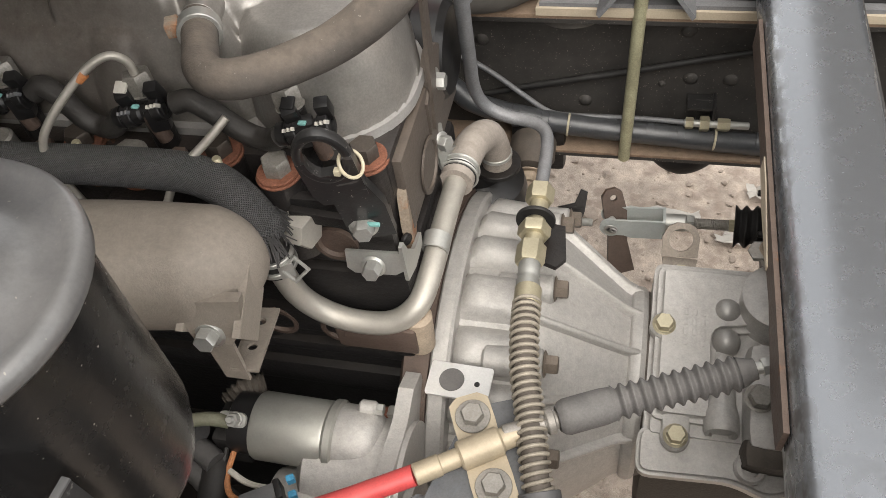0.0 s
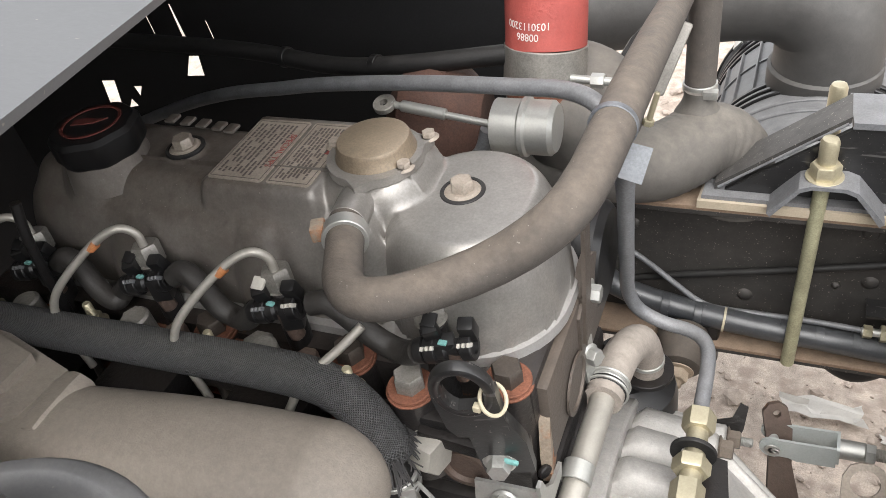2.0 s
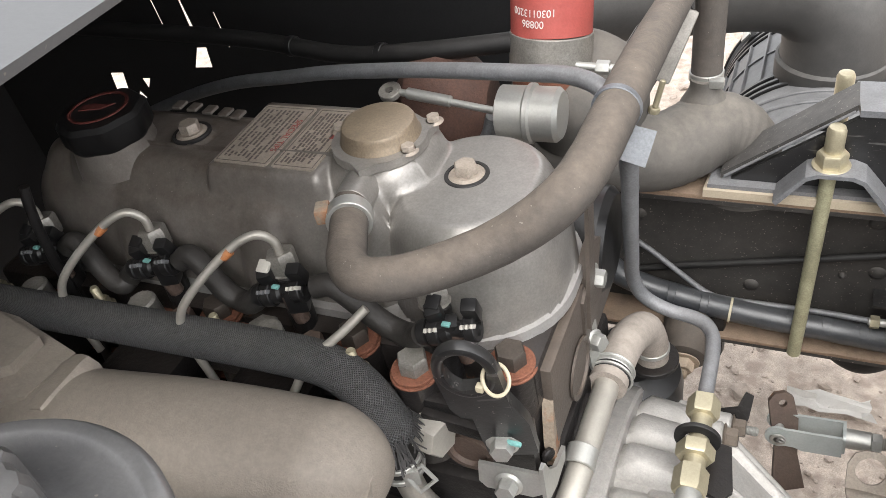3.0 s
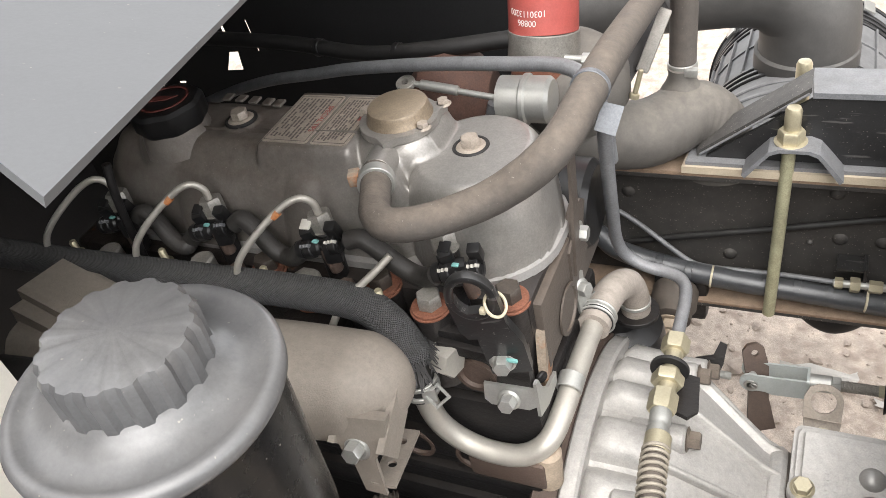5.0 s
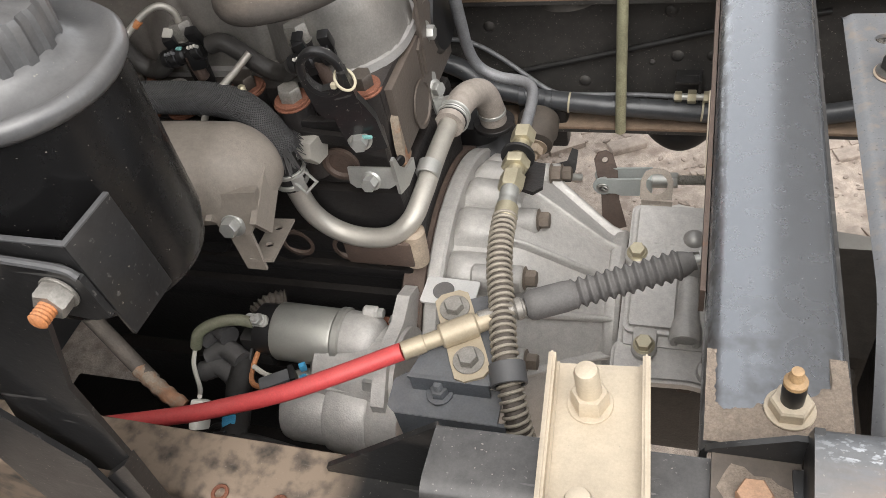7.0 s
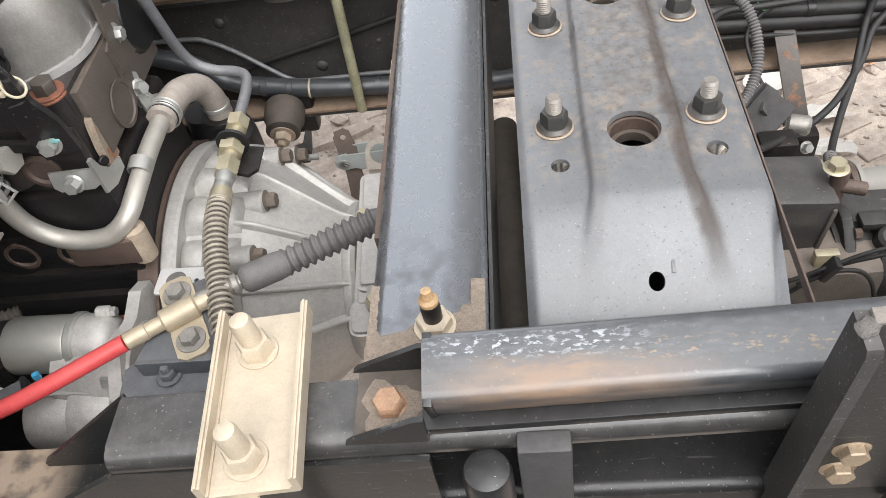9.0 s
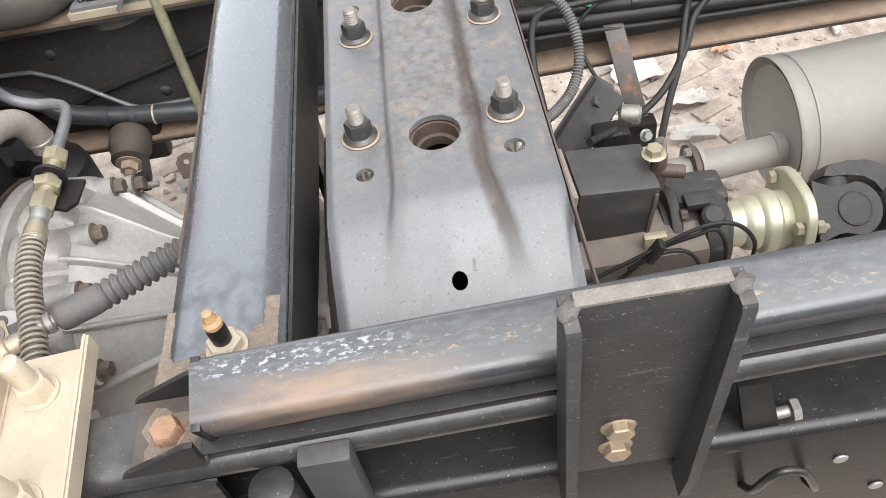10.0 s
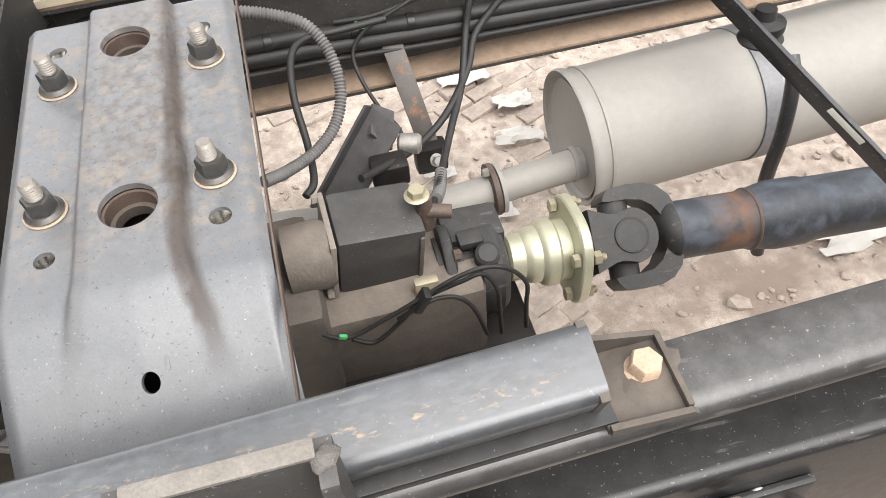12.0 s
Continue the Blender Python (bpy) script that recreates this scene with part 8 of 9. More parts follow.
wrapped("00886", 0.0088, 1.028, rhose)
wrapped("1030113200", 0.0088, 1.037, rhose)
back_pipe = single("coolant_return_pipe", one(tube, [(-0.95, 0.82, 0.80), (-0.72, 0.78, 0.90), (-0.60, 0.755, 0.945), (-0.50, 0.735, 0.970), (-0.426, 0.715, 0.990), (-0.315, 0.690, 1.011), (-0.211, 0.668, 1.025), (-0.161, 0.655, 1.031), (-0.132, 0.640, 1.025), (-0.120, 0.640, 0.99), (-0.118, 0.65, 0.93)], 0.0074, 16), "pipe_grey", "dusty grey pipe along the back of the valve cover", "pipe")
fhose = single("fuel_hose", one(tube, [(-0.90, 0.80, 0.99), (-0.60, 0.79, 0.985), (-0.45, 0.77, 0.980), (-0.36, 0.76, 0.99), (-0.25, 0.77, 1.0)], 0.010, 12), "rubber", "black hose behind the engine", "hose")
for p in ((-0.52, 0.7815, 0.9815), (-0.40, 0.765, 0.985)):
    part("clip", one(ring, p, (1, -0.15, 0.05), 0.0098, 0.0115, 0.008), "plastic_black", fhose, "black clip")
single("oil_hose", one(tube, [(-0.255, 0.70, 0.96), (-0.265, 0.70, 0.935), (-0.285, 0.69, 0.915), (-0.30, 0.68, 0.89)], 0.007, 12), "pipe_grey", "grey hose below the actuator can", "hose")

big = thing("intake_hose", "large grey dusty rubber intake elbow hose", "hose", (-0.1, 0.8, 0.84))
part("elbow", one(tube, [(-0.300, 0.770, 0.885), (-0.240, 0.785, 0.880), (-0.197, 0.806, 0.862), (-0.161, 0.831, 0.840), (-0.129, 0.857, 0.827), (-0.106, 0.881, 0.826), (-0.086, 0.904, 0.828), (-0.066, 0.920, 0.815), (-0.052, 0.924, 0.793), (-0.046, 0.920, 0.768), (-0.044, 0.915, 0.735)], 0.043, 36, 10, radius=lambda s, k: 1 + (0.010 * math.sin(s * 620) if k > 0.52 else 0.004 * math.sin(s * 500))), "intake_grey", big)
part("branch", one(lathe, at((-0.093, 0.908, 0.862)), [(0.026, 0), (0.019, 0.012), (0.016, 0.02), (0.016, 0.03)], 24), "intake_grey", big)
vh = thing("riser_hose", "dusty rubber riser hose with screw clamp", "hose", (-0.093, 0.92, 0.88))
part("hose", one(tube, [(-0.093, 0.915, 0.882), (-0.093, 0.920, 0.92), (-0.0925, 0.924, 0.97), (-0.092, 0.93, 1.10)], 0.0165, 20), "rubber_dusty", vh)
part("clamp", one(ring, (-0.093, 0.915, 0.886), (0, 0.05, 1), 0.0166, 0.0185, 0.010), "zinc", vh, "bright screw clamp")
part("screw", one(box, (-0.080, 0.898, 0.891), (0.016, 0.010, 0.010), 0.002), "zinc", vh)

af = thing("air_filter", "black ribbed plastic air filter drum", "air filter", (0.06, 1.1, 0.55))
DRUM = at((0.045, 1.500, 0.533), (0, -1, 0.02), (1, 0, 0))
part("drum", one(lathe, DRUM, [(0.100, -0.02), (0.176, -0.016), (0.180, -0.010), (0.180, 0.004), (0.1725, 0.008), (0.1720, 0.400), (0.166, 0.414), (0.150, 0.424), (0.060, 0.430), (0.001, 0.432)], 96), "drum_black", af, "grey black plastic drum", 30)
for h_, r_ in ((0.000, 0.1825), (0.026, 0.1765), (0.044, 0.1765), (0.062, 0.1760), (0.232, 0.1770), (0.250, 0.1775), (0.266, 0.1765), (0.300, 0.1755), (0.330, 0.1755), (0.400, 0.1800)):
    part("drum_ring", one(lathe, DRUM, [(0.168, h_ - 0.005), (r_ - 0.0015, h_ - 0.0045), (r_, h_ - 0.003), (r_, h_ + 0.003), (r_ - 0.0015, h_ + 0.0045), (0.168, h_ + 0.005)], 96), "plastic_black" if h_ not in (0.300, 0.330) else "drum_black", af, "raised black ring")
for i in range(15):
    a = radians(8 + 164 * i / 14)
    u = V(math.cos(a), math.sin(a), 0)
    if 80 < math.degrees(a) < 105:
        continue
    part("drum_rib", one(box, DRUM @ (u * 0.1735 + V(0, 0, 0.147)), (0.008, 0.0035, 0.165), 0.001, DRUM.to_3x3() @ Matrix.Rotation(a, 3, "Z")), "drum_black", af)
part("drum_ring", one(lathe, DRUM, [(0.168, 0.135), (0.1752, 0.136), (0.1752, 0.140), (0.168, 0.141)], 96), "drum_black", af)
for a in (40, 62, 118, 140):
    u = V(math.cos(radians(a)), math.sin(radians(a)), 0)
    part("clip", one(box, DRUM @ (u * 0.184 + V(0, 0, 0.012)), (0.004, 0.020, 0.040), 0.001, DRUM.to_3x3() @ Matrix.Rotation(radians(a), 3, "Z")), "zinc", af, "bright steel lid clip")
FM = at((0.040, 1.2900, 0.700), (-0.01, -0.03, 1), (1, 0, 0))
part("collar", one(lathe, FM, [(0.0740, -0.030), (0.0800, -0.020), (0.0795, 0.024), (0.0750, 0.028)], 64), "outlet_grey", af, "outlet collar")
part("elbow", one(tube, [FM @ V(0, 0, 0.01), FM @ V(0.002, 0, 0.050), FM @ V(-0.006, 0, 0.095), FM @ V(-0.045, -0.003, 0.132), FM @ V(-0.100, -0.008, 0.143), FM @ V(-0.18, -0.02, 0.142), FM @ V(-0.27, -0.04, 0.142), FM @ V(-0.36, -0.07, 0.14)], 0.0755, 40, 8, radius=lambda s, k: 1 - 0.10 * k), "outlet_grey", af, "grey outlet elbow")
al = thing("aluminium_bracket", "bright aluminium bracket strip near the air filter", "bracket", (-0.12, 0.82, 0.92))
part("strip", one(box, (-0.116, 0.86, 0.952), (0.015, 0.008, 0.075), 0.003, Matrix.Rotation(0.35, 3, "Y") @ Matrix.Rotation(-0.45, 3, "X")), "stud", al)
part("bolt", one(cyl, (-0.126, 0.80, 0.918), (-0.119, 0.804, 0.946), 0.003, 12), "zinc_yellow", al)
part("bolt_head", one(hexa, (-0.1275, 0.7993, 0.912), (0.2, 0.1, 1), 0.010, 0.006), "zinc_yellow", al)

# ---- cables and fittings on the far rail ----
rloom = single("rail_loom", one(tube, [(-0.30, 0.875, 0.68), (-0.213, 0.872, 0.648), (-0.172, 0.868, 0.617), (-0.091, 0.864, 0.599), (-0.014, 0.860, 0.592), (0.073, 0.860, 0.586), (0.173, 0.860, 0.579), (0.28, 0.862, 0.575), (0.42, 0.866, 0.60)], 0.0148, 22, radius=lambda s, k: 1 + 0.02 * math.sin(s * 160)), "loom_blue", "black taped cable loom along the frame rail", "cable loom")
for x in (-0.12, -0.08, 0.02, 0.06, 0.10, 0.20):
    z_ = float(np.interp(x, [-0.172, -0.091, -0.014, 0.073, 0.173, 0.28], [0.617, 0.599, 0.592, 0.586, 0.579, 0.575]))
    part("tape_wrap", one(ring, (x, 0.861, z_), (1, 0, -0.08), 0.0144, 0.0154, 0.010), "loom_blue", rloom, "glossy tape wrap")
for x in (-0.045, 0.148):
    single("cable_tie", one(ring, (x, 0.8605, 0.594 - 0.06 * (x + 0.045)), (1, 0, -0.08), 0.0144, 0.0160, 0.003), "cream", "cream cable tie round the loom", "cable tie", "cable ties")
single("brake_line", one(tube, [(-0.35, 0.885, 0.69), (-0.219, 0.885, 0.690), (-0.183, 0.884, 0.681), (-0.147, 0.880, 0.661), (-0.107, 0.876, 0.630), (-0.075, 0.872, 0.608), (-0.05, 0.870, 0.603), (0.0, 0.870, 0.603), (0.057, 0.868, 0.605), (0.112, 0.864, 0.606)], 0.0036, 12), "pipe_grey", "thin grey brake line along the frame rail", "brake line")
single("rail_cable", one(tube, [(-0.40, 0.889, 0.60), (-0.219, 0.889, 0.607), (-0.095, 0.888, 0.637), (0.036, 0.887, 0.669), (0.156, 0.886, 0.700), (0.30, 0.885, 0.73)], 0.0048, 12), "rubber", "thin black cable rising along the rail", "cable")
fitx = thing("line_union", "brass coloured brake line union on a bracket", "union", (0.14, 0.862, 0.60))
part("bracket", one(box, (0.128, 0.880, 0.628), (0.036, 0.030, 0.004), 0.001), "rail_black", fitx)
part("bracket", one(box, (0.144, 0.878, 0.614), (0.004, 0.032, 0.040), 0.001), "rail_black", fitx)
for x, af_, h in ((0.110, 0.014, 0.010), (0.128, 0.018, 0.012), (0.150, 0.015, 0.016)):
    part("nut", one(hexa, (x, 0.862, 0.607), (1, 0, 0), af_, h), "zinc_yellow", fitx)
part("stem", one(cyl, (0.108, 0.862, 0.607), (0.19, 0.862, 0.607), 0.005), "zinc", fitx)
bump = single("bump_stop", one(tube, [(0.075, 0.93, 0.545), (0.085, 0.925, 0.50), (0.118, 0.922, 0.478), (0.150, 0.925, 0.50), (0.162, 0.93, 0.545)], 0.020, 18), "rubber", "black rubber bump stop under the rail", "bump stop")


# ---- behind the cross members ----
rear = thing("rear_gear_case", "dusty dark gear case with black cover block", "gear case", (0.58, 0.49, 0.40))
part("case", one(box, (0.585, 0.500, 0.500), (0.22, 0.130, 0.145), 0.016), "case_tan", rear, "brown dusty case")
# Black box added for the shadow between the case and the tube.
part("dark_box", one(box, (0.625, 0.445, 0.385), (0.27, 0.21, 0.13), 0.02), "iron_black", rear, "black box added below the case to stand for shadow")
part("case_neck", one(lathe, at((0.48, 0.50, 0.625), (1, 0, 0)), [(0.040, 0), (0.040, 0.04), (0.036, 0.05)], 28), "case_tan", rear, "dusty neck")
BLK = Matrix.Translation((0.535, 0.477, 0.659)) @ Matrix.Rotation(0.03, 4, "Z") @ Matrix.Rotation(0.123, 4, "Y")
part("cover_block", one(box, BLK @ V(0.054, 0.041, -0.043), (0.100, 0.082, 0.086), 0.007, BLK.to_3x3()), "block_black", rear, "black cover block")
part("cover_seam", one(box, BLK @ V(-0.001, 0.041, -0.046), (0.007, 0.088, 0.092), 0.002, BLK.to_3x3()), "manifold", rear, "sandy flange plate")
part("block_edge", one(box, BLK @ V(0.099, 0.041, -0.050), (0.006, 0.088, 0.080), 0.003, BLK.to_3x3()), "case_dusty", rear, "dusty rear flange")
for y, z in ((-0.002, -0.030), (-0.002, -0.078), (0.080, -0.006)):
    part("bolt", bolt_mesh(0.011, 0.007, axis=BLK.to_3x3() @ V(-1, 0, 0), p=BLK @ V(-0.004, y, z)), "manifold", rear)
part("fitting", one(cyl, (0.642, 0.513, 0.615), (0.642, 0.513, 0.668), 0.010, 18), "iron_brown", rear, "brown fitting")
part("fitting", one(cyl, (0.636, 0.513, 0.645), (0.672, 0.505, 0.640), 0.0085, 18), "iron_brown", rear)
part("bolt", bolt_mesh(0.018, 0.009, flange=0.0145, p=(0.636, 0.515, 0.668)), "zinc_yellow", rear, "yellow zinc bolt")
part("clip", one(box, (0.626, 0.455, 0.575), (0.028, 0.012, 0.035), 0.003), "zinc_yellow", rear)
part("output_housing", one(lathe, at((0.645, 0.506, 0.530), (1, 0, -0.06)), [(0.048, 0), (0.050, 0.03), (0.044, 0.05), (0.042, 0.075), (0.036, 0.085)], 36), "forged_black", rear, "dark output housing")
part("housing_flange", one(lathe, at((0.650, 0.506, 0.530), (1, 0, -0.06)), [(0.040, 0), (0.060, 0.002), (0.062, 0.005), (0.062, 0.013), (0.058, 0.016), (0.044, 0.017)], 64, True, lambda a: 1 + 0.07 * math.cos(4 * a + 0.6)), "forged_black", rear, "black cast flange")
part("housing_end", one(lathe, at((0.690, 0.506, 0.527), (1, 0, -0.06)), [(0.050, 0), (0.060, 0.003), (0.061, 0.010), (0.061, 0.028), (0.055, 0.036), (0.036, 0.042)], 48), "forged_black", rear, "black cast housing end", 35)
for a in (20, 110, 200, 290):
    q = V(0.666, 0.506 + 0.056 * math.cos(radians(a)), 0.530 + 0.056 * math.sin(radians(a)))
    part("housing_bolt", bolt_mesh(0.012, 0.008, flange=0.009, axis=(1, 0, 0), p=q), "iron_brown", rear, "dusty housing bolt")
part("sensor_boss", one(cyl, (0.705, 0.486, 0.558), (0.705, 0.474, 0.590), 0.015, 24, 0.004), "forged_black", rear)
part("lug", one(box, (0.698, 0.530, 0.572), (0.075, 0.055, 0.028), 0.008, Matrix.Rotation(0.06, 3, "Y")), "forged_black", rear, "black cast top of the housing")
part("lug", one(box, (0.690, 0.500, 0.590), (0.030, 0.024, 0.012), 0.004), "forged_black", rear)

layered(M["shaft_black"], (
    ((0.20, 0.10, 0.055), (1.000, 1.075, 0.028), (0.3, 0.7, 0.01), 45, (0.30, 0.62), (1, 1, 1), 0.75),
    ((0.10, 0.115, 0.14), (0.93, 1.60, 0.03), (0.3, 0.7, 0.01), 30, (0.50, 0.66), (1, 1, 1), 0.6)))
shaft = thing("propeller_shaft", "black propeller shaft with universal joint and rust band", "propeller shaft", (1.0, 0.49, 0.45))
SH = lambda x: V(x, 0.508 - 0.02 * (x - 0.8), 0.517 - 0.09 * (x - 0.8))
SD = (SH(2) - SH(1)).normalized()
SM = at(SH(0.772), SD, (0, 1, 0))
part("drum", one(lathe, SM, [(0.024, -0.036), (0.029, -0.033), (0.030, -0.016), (0.0345, -0.010), (0.036, -0.006), (0.0365, 0.004), (0.0410, 0.008), (0.0430, 0.012), (0.0435, 0.024), (0.040, 0.028), (0.040, 0.042)], 48), "zinc_green", shaft, "stepped yellow zinc coupling drum", 25)
part("flange", one(lathe, SM, [(0.02, 0.042), (0.065, 0.043), (0.067, 0.045), (0.067, 0.055), (0.065, 0.057), (0.02, 0.059)], 72, True, lambda a: 1 + 0.05 * math.cos(4 * (a - radians(35)))), "zinc_green", shaft, "lobed yellow zinc flange")
for a in (35, 145, 215, 325):
    u = SM @ V(0.057 * math.cos(radians(a)), 0.057 * math.sin(radians(a)), 0.059)
    part("flange_bolt", bolt_mesh(0.016, 0.010, axis=SD, p=u, stem=0.006), "zinc_yellow", shaft)
    part("flange_bolt", bolt_mesh(0.016, 0.008, axis=-SD, p=u - SD * 0.018), "zinc_yellow", shaft)


def fork_arm(bm, base, d, side, reach, off, w, t):
    """A flat fork arm ending in a round eye."""
    m = Matrix.Translation(base + side * off) @ Matrix((d, d.cross(side) * -1, side)).transposed().to_4x4()
    out = [(-0.012, -w * 1.25), (reach * 0.35, -w * 0.95), (reach * 0.6, -w * 0.92)]
    out += [(reach + w * 1.1 * math.cos(radians(a)), w * 1.1 * math.sin(radians(a))) for a in range(-80, 81, 16)]
    out += [(reach * 0.6, w * 0.92), (reach * 0.35, w * 0.95), (-0.012, w * 1.25)]
    slab(bm, m @ Matrix.Translation((0, 0, -t / 2)), out, t)
    es = [e for e in bm.edges if e.calc_face_angle(0) > 0.9]
    bmesh.ops.bevel(bm, geom=es, offset=0.006, segments=3, affect="EDGES")


up_ = V(0.0, -0.55, 0.83).normalized()
side_ = SD.cross(up_).normalized()
up_ = side_.cross(SD).normalized()
J = SH(0.888)
part("fork_base", one(cyl, SM @ V(0, 0, 0.059), SM @ V(0, 0, 0.082), 0.046, 28, 0.004, 0.040), "black_paint", shaft, "black forged fork base")
for k in (-1, 1):
    part("fork_arm", one(fork_arm, SM @ V(0, 0, 0.078), SD, up_ * k, (J - SM @ V(0, 0, 0.078)).length, 0.036, 0.032, 0.020), "forged_black", shaft, "black forged fork arm")
    part("bearing_cup", one(cyl, J + up_ * k * 0.020, J + up_ * k * 0.0475, 0.0205, 28, 0.001), "forged_black", shaft)
    part("snap_ring", one(ring, J + up_ * k * 0.0460, up_ * k, 0.0195, 0.0225, 0.002), "iron_black", shaft, "grey ring round the bearing cup")
    part("rear_bearing", one(cyl, J + side_ * k * 0.030, J + side_ * k * 0.0530, 0.0195, 28, 0.002), "forged_black", shaft, "bearing cup of the rear fork")
part("joint_cross", one(cyl, J - side_ * 0.045, J + side_ * 0.045, 0.013, 20), "stud", shaft)


def rear_fork(bm):
    """A forged U fork: two arms that curve in to the root of the tube."""
    m = Matrix.Translation(J - up_ * 0.022) @ Matrix((SD, side_, up_)).transposed().to_4x4()
    k = 1.12
    half = [(-0.016, 0.050), (-0.010, 0.057), (0.012, 0.060), (0.034, 0.059), (0.050, 0.053), (0.062, 0.041), (0.068, 0.026), (0.070, 0.010)]
    inner = [(0.050, 0.006), (0.048, 0.020), (0.040, 0.032), (0.028, 0.040), (0.010, 0.043), (-0.012, 0.043), (-0.018, 0.044)]
    mirror = lambda pts: [(x, -y) for x, y in reversed(pts)]
    slab(bm, m, [(x * k, y * k) for x, y in half + mirror(half) + mirror(inner) + inner], 0.044)
    es = [e for e in bm.edges if e.calc_face_angle(0) > 0.9]
    bmesh.ops.bevel(bm, geom=es, offset=0.007, segments=3, affect="EDGES")


part("rear_fork", one(rear_fork), "forged_black", shaft, "black forged rear fork", 50)
part("fork_root", one(lathe, at(J + SD * 0.050, SD), [(0.022, 0), (0.034, 0.006), (0.040, 0.014), (0.041, 0.020)], 36), "forged_black", shaft, "black fork root")
part("tube", one(lathe, at(J + SD * 0.065, SD), [(0.040, 0), (0.0385, 0.02), (0.0385, 0.105), (0.0400, 0.112), (0.0400, 0.118), (0.0440, 0.135), (0.0465, 0.150), (0.0465, 0.19), (0.044, 0.20), (0.043, 0.22), (0.043, 1.4)], 36), "shaft_black", shaft, "black painted tube with blue-grey and rusty wear")
part("weld", one(torus, J + SD * 0.180, SD, 0.0390, 0.0030, 36, 8), "iron_brown", shaft, "rusty weld bead")

# exhaust
ex = thing("muffler", "matt silver grey cylindrical exhaust muffler", "muffler", (1.3, 0.82, 0.20))
MD = V(1.0, 0.04, 0.02).normalized()
MC = V(0.942, 0.822, 0.385)
part("shell", one(lathe, at(MC, MD), [(0.100, 0.010), (0.112, 0.004), (0.1145, 0.0), (0.1165, 0.003), (0.1165, 0.012), (0.1125, 0.018), (0.1125, 0.75)], 64), "muffler", ex, "smooth silver grey shell")
part("end_cap", one(lathe, at(MC, MD), [(0.104, 0.004), (0.098, 0.014), (0.001, 0.016)], 48, False), "muffler", ex, "recessed end cap")
part("seam", one(ring, MC + MD * 0.030, MD, 0.112, 0.1145, 0.006, 64), "muffler", ex, "rolled seam")
part("hanger_strap", one(ring, MC + MD * 0.292, MD, 0.112, 0.1155, 0.034, 64), "pipe_grey", ex, "dull grey hanger band")
P0, P1 = V(0.812, 0.775, 0.358), V(0.957, 0.786, 0.362)
part("inlet_pipe", one(cyl, P0, P1, 0.0265, 28), "muffler", ex, "short inlet pipe")
part("pipe_collar", one(ring, P1 - V(0.022, 0, 0), (1, 0, 0), 0.026, 0.030, 0.008), "muffler", ex)
part("flange", one(lathe, at(P0, (-1, -0.05, 0)), [(0.028, 0), (0.042, 0.001), (0.042, 0.008), (0.028, 0.009)], 28), "muffler", ex, "pipe flange")
xp = thing("exhaust_pipe", "rust brown exhaust pipe with bolted flange", "exhaust pipe", (0.7, 0.72, 0.35))
part("flange", one(lathe, at(P0 - V(0.010, 0, 0), (-1, -0.05, 0)), [(0.028, 0), (0.044, 0.001), (0.044, 0.010), (0.028, 0.012)], 28), "iron_brown", xp)
part("pipe", one(tube, [P0 - V(0.006, 0, 0), V(0.75, 0.765, 0.362), V(0.70, 0.757, 0.37), V(0.62, 0.745, 0.39), V(0.50, 0.73, 0.42), V(0.30, 0.71, 0.47)], 0.027, 24), "muffler", xp)
for y, z in ((0.775, 0.399), (0.745, 0.335)):
    part("bolt", bolt_mesh(0.014, 0.010, axis=(-1, 0, 0), p=(0.791, y, z)), "stud", xp)

hang = thing("hanger_bar", "flat grey steel hanger bar with bolt", "hanger", (0.69, 0.81, 0.47))


def bar(bm, p, q, w, t, near):
    p, q = Vector(p), Vector(q)
    m = at((p + q) / 2, q - p, near)
    vs = box(bm, (0, 0, 0), (w, t, (q - p).length), 0.001)
    bmesh.ops.transform(bm, matrix=m, verts=vs)


part("bar", one(bar, (0.672, 0.868, 0.630), (0.703, 0.760, 0.470), 0.030, 0.005, (1, 0, 0)), "rust_frame", hang)
part("bracket", one(box, (0.700, 0.770, 0.47), (0.05, 0.03, 0.05), 0.008), "iron_black", hang)
part("bolt", bolt_mesh(0.013, 0.009, axis=(0.2, -0.8, 0.5), p=(0.704, 0.750, 0.478), washer=0.010), "zinc", hang)
pan = thing("cradle_bracket", "grey pressed channel bracket under the cables", "bracket", (0.60, 0.72, 0.50))
part("channel", one(slab, at((0.60, 0.70, 0.565), (-0.45, -0.55, 0.65), (0.75, 0.4, 0.6)), [(-0.10, -0.028), (0.06, -0.024), (0.06, 0.026), (-0.10, 0.022)], 0.004), "hose_grey", pan)
part("lip", one(slab, at((0.630, 0.735, 0.585), (0.7, -0.3, 0.6), (0.3, 0.9, 0.2)), [(-0.035, -0.02), (0.03, -0.02), (0.02, 0.02), (-0.03, 0.02)], 0.004), "hose_grey", pan)
part("edge", one(slab, at((0.60, 0.70, 0.565), (-0.45, -0.55, 0.65), (0.75, 0.4, 0.6)), [(-0.10, 0.0225), (0.06, 0.0265), (0.06, 0.0305), (-0.10, 0.0265)], 0.020), "hose_grey", pan, "folded edge")
part("lug", one(cyl, (0.645, 0.70, 0.575), (0.675, 0.69, 0.575), 0.014, 20, 0.004), "stud", pan)
part("lug", one(box, (0.625, 0.665, 0.565), (0.05, 0.035, 0.035), 0.006), "iron_black", pan)

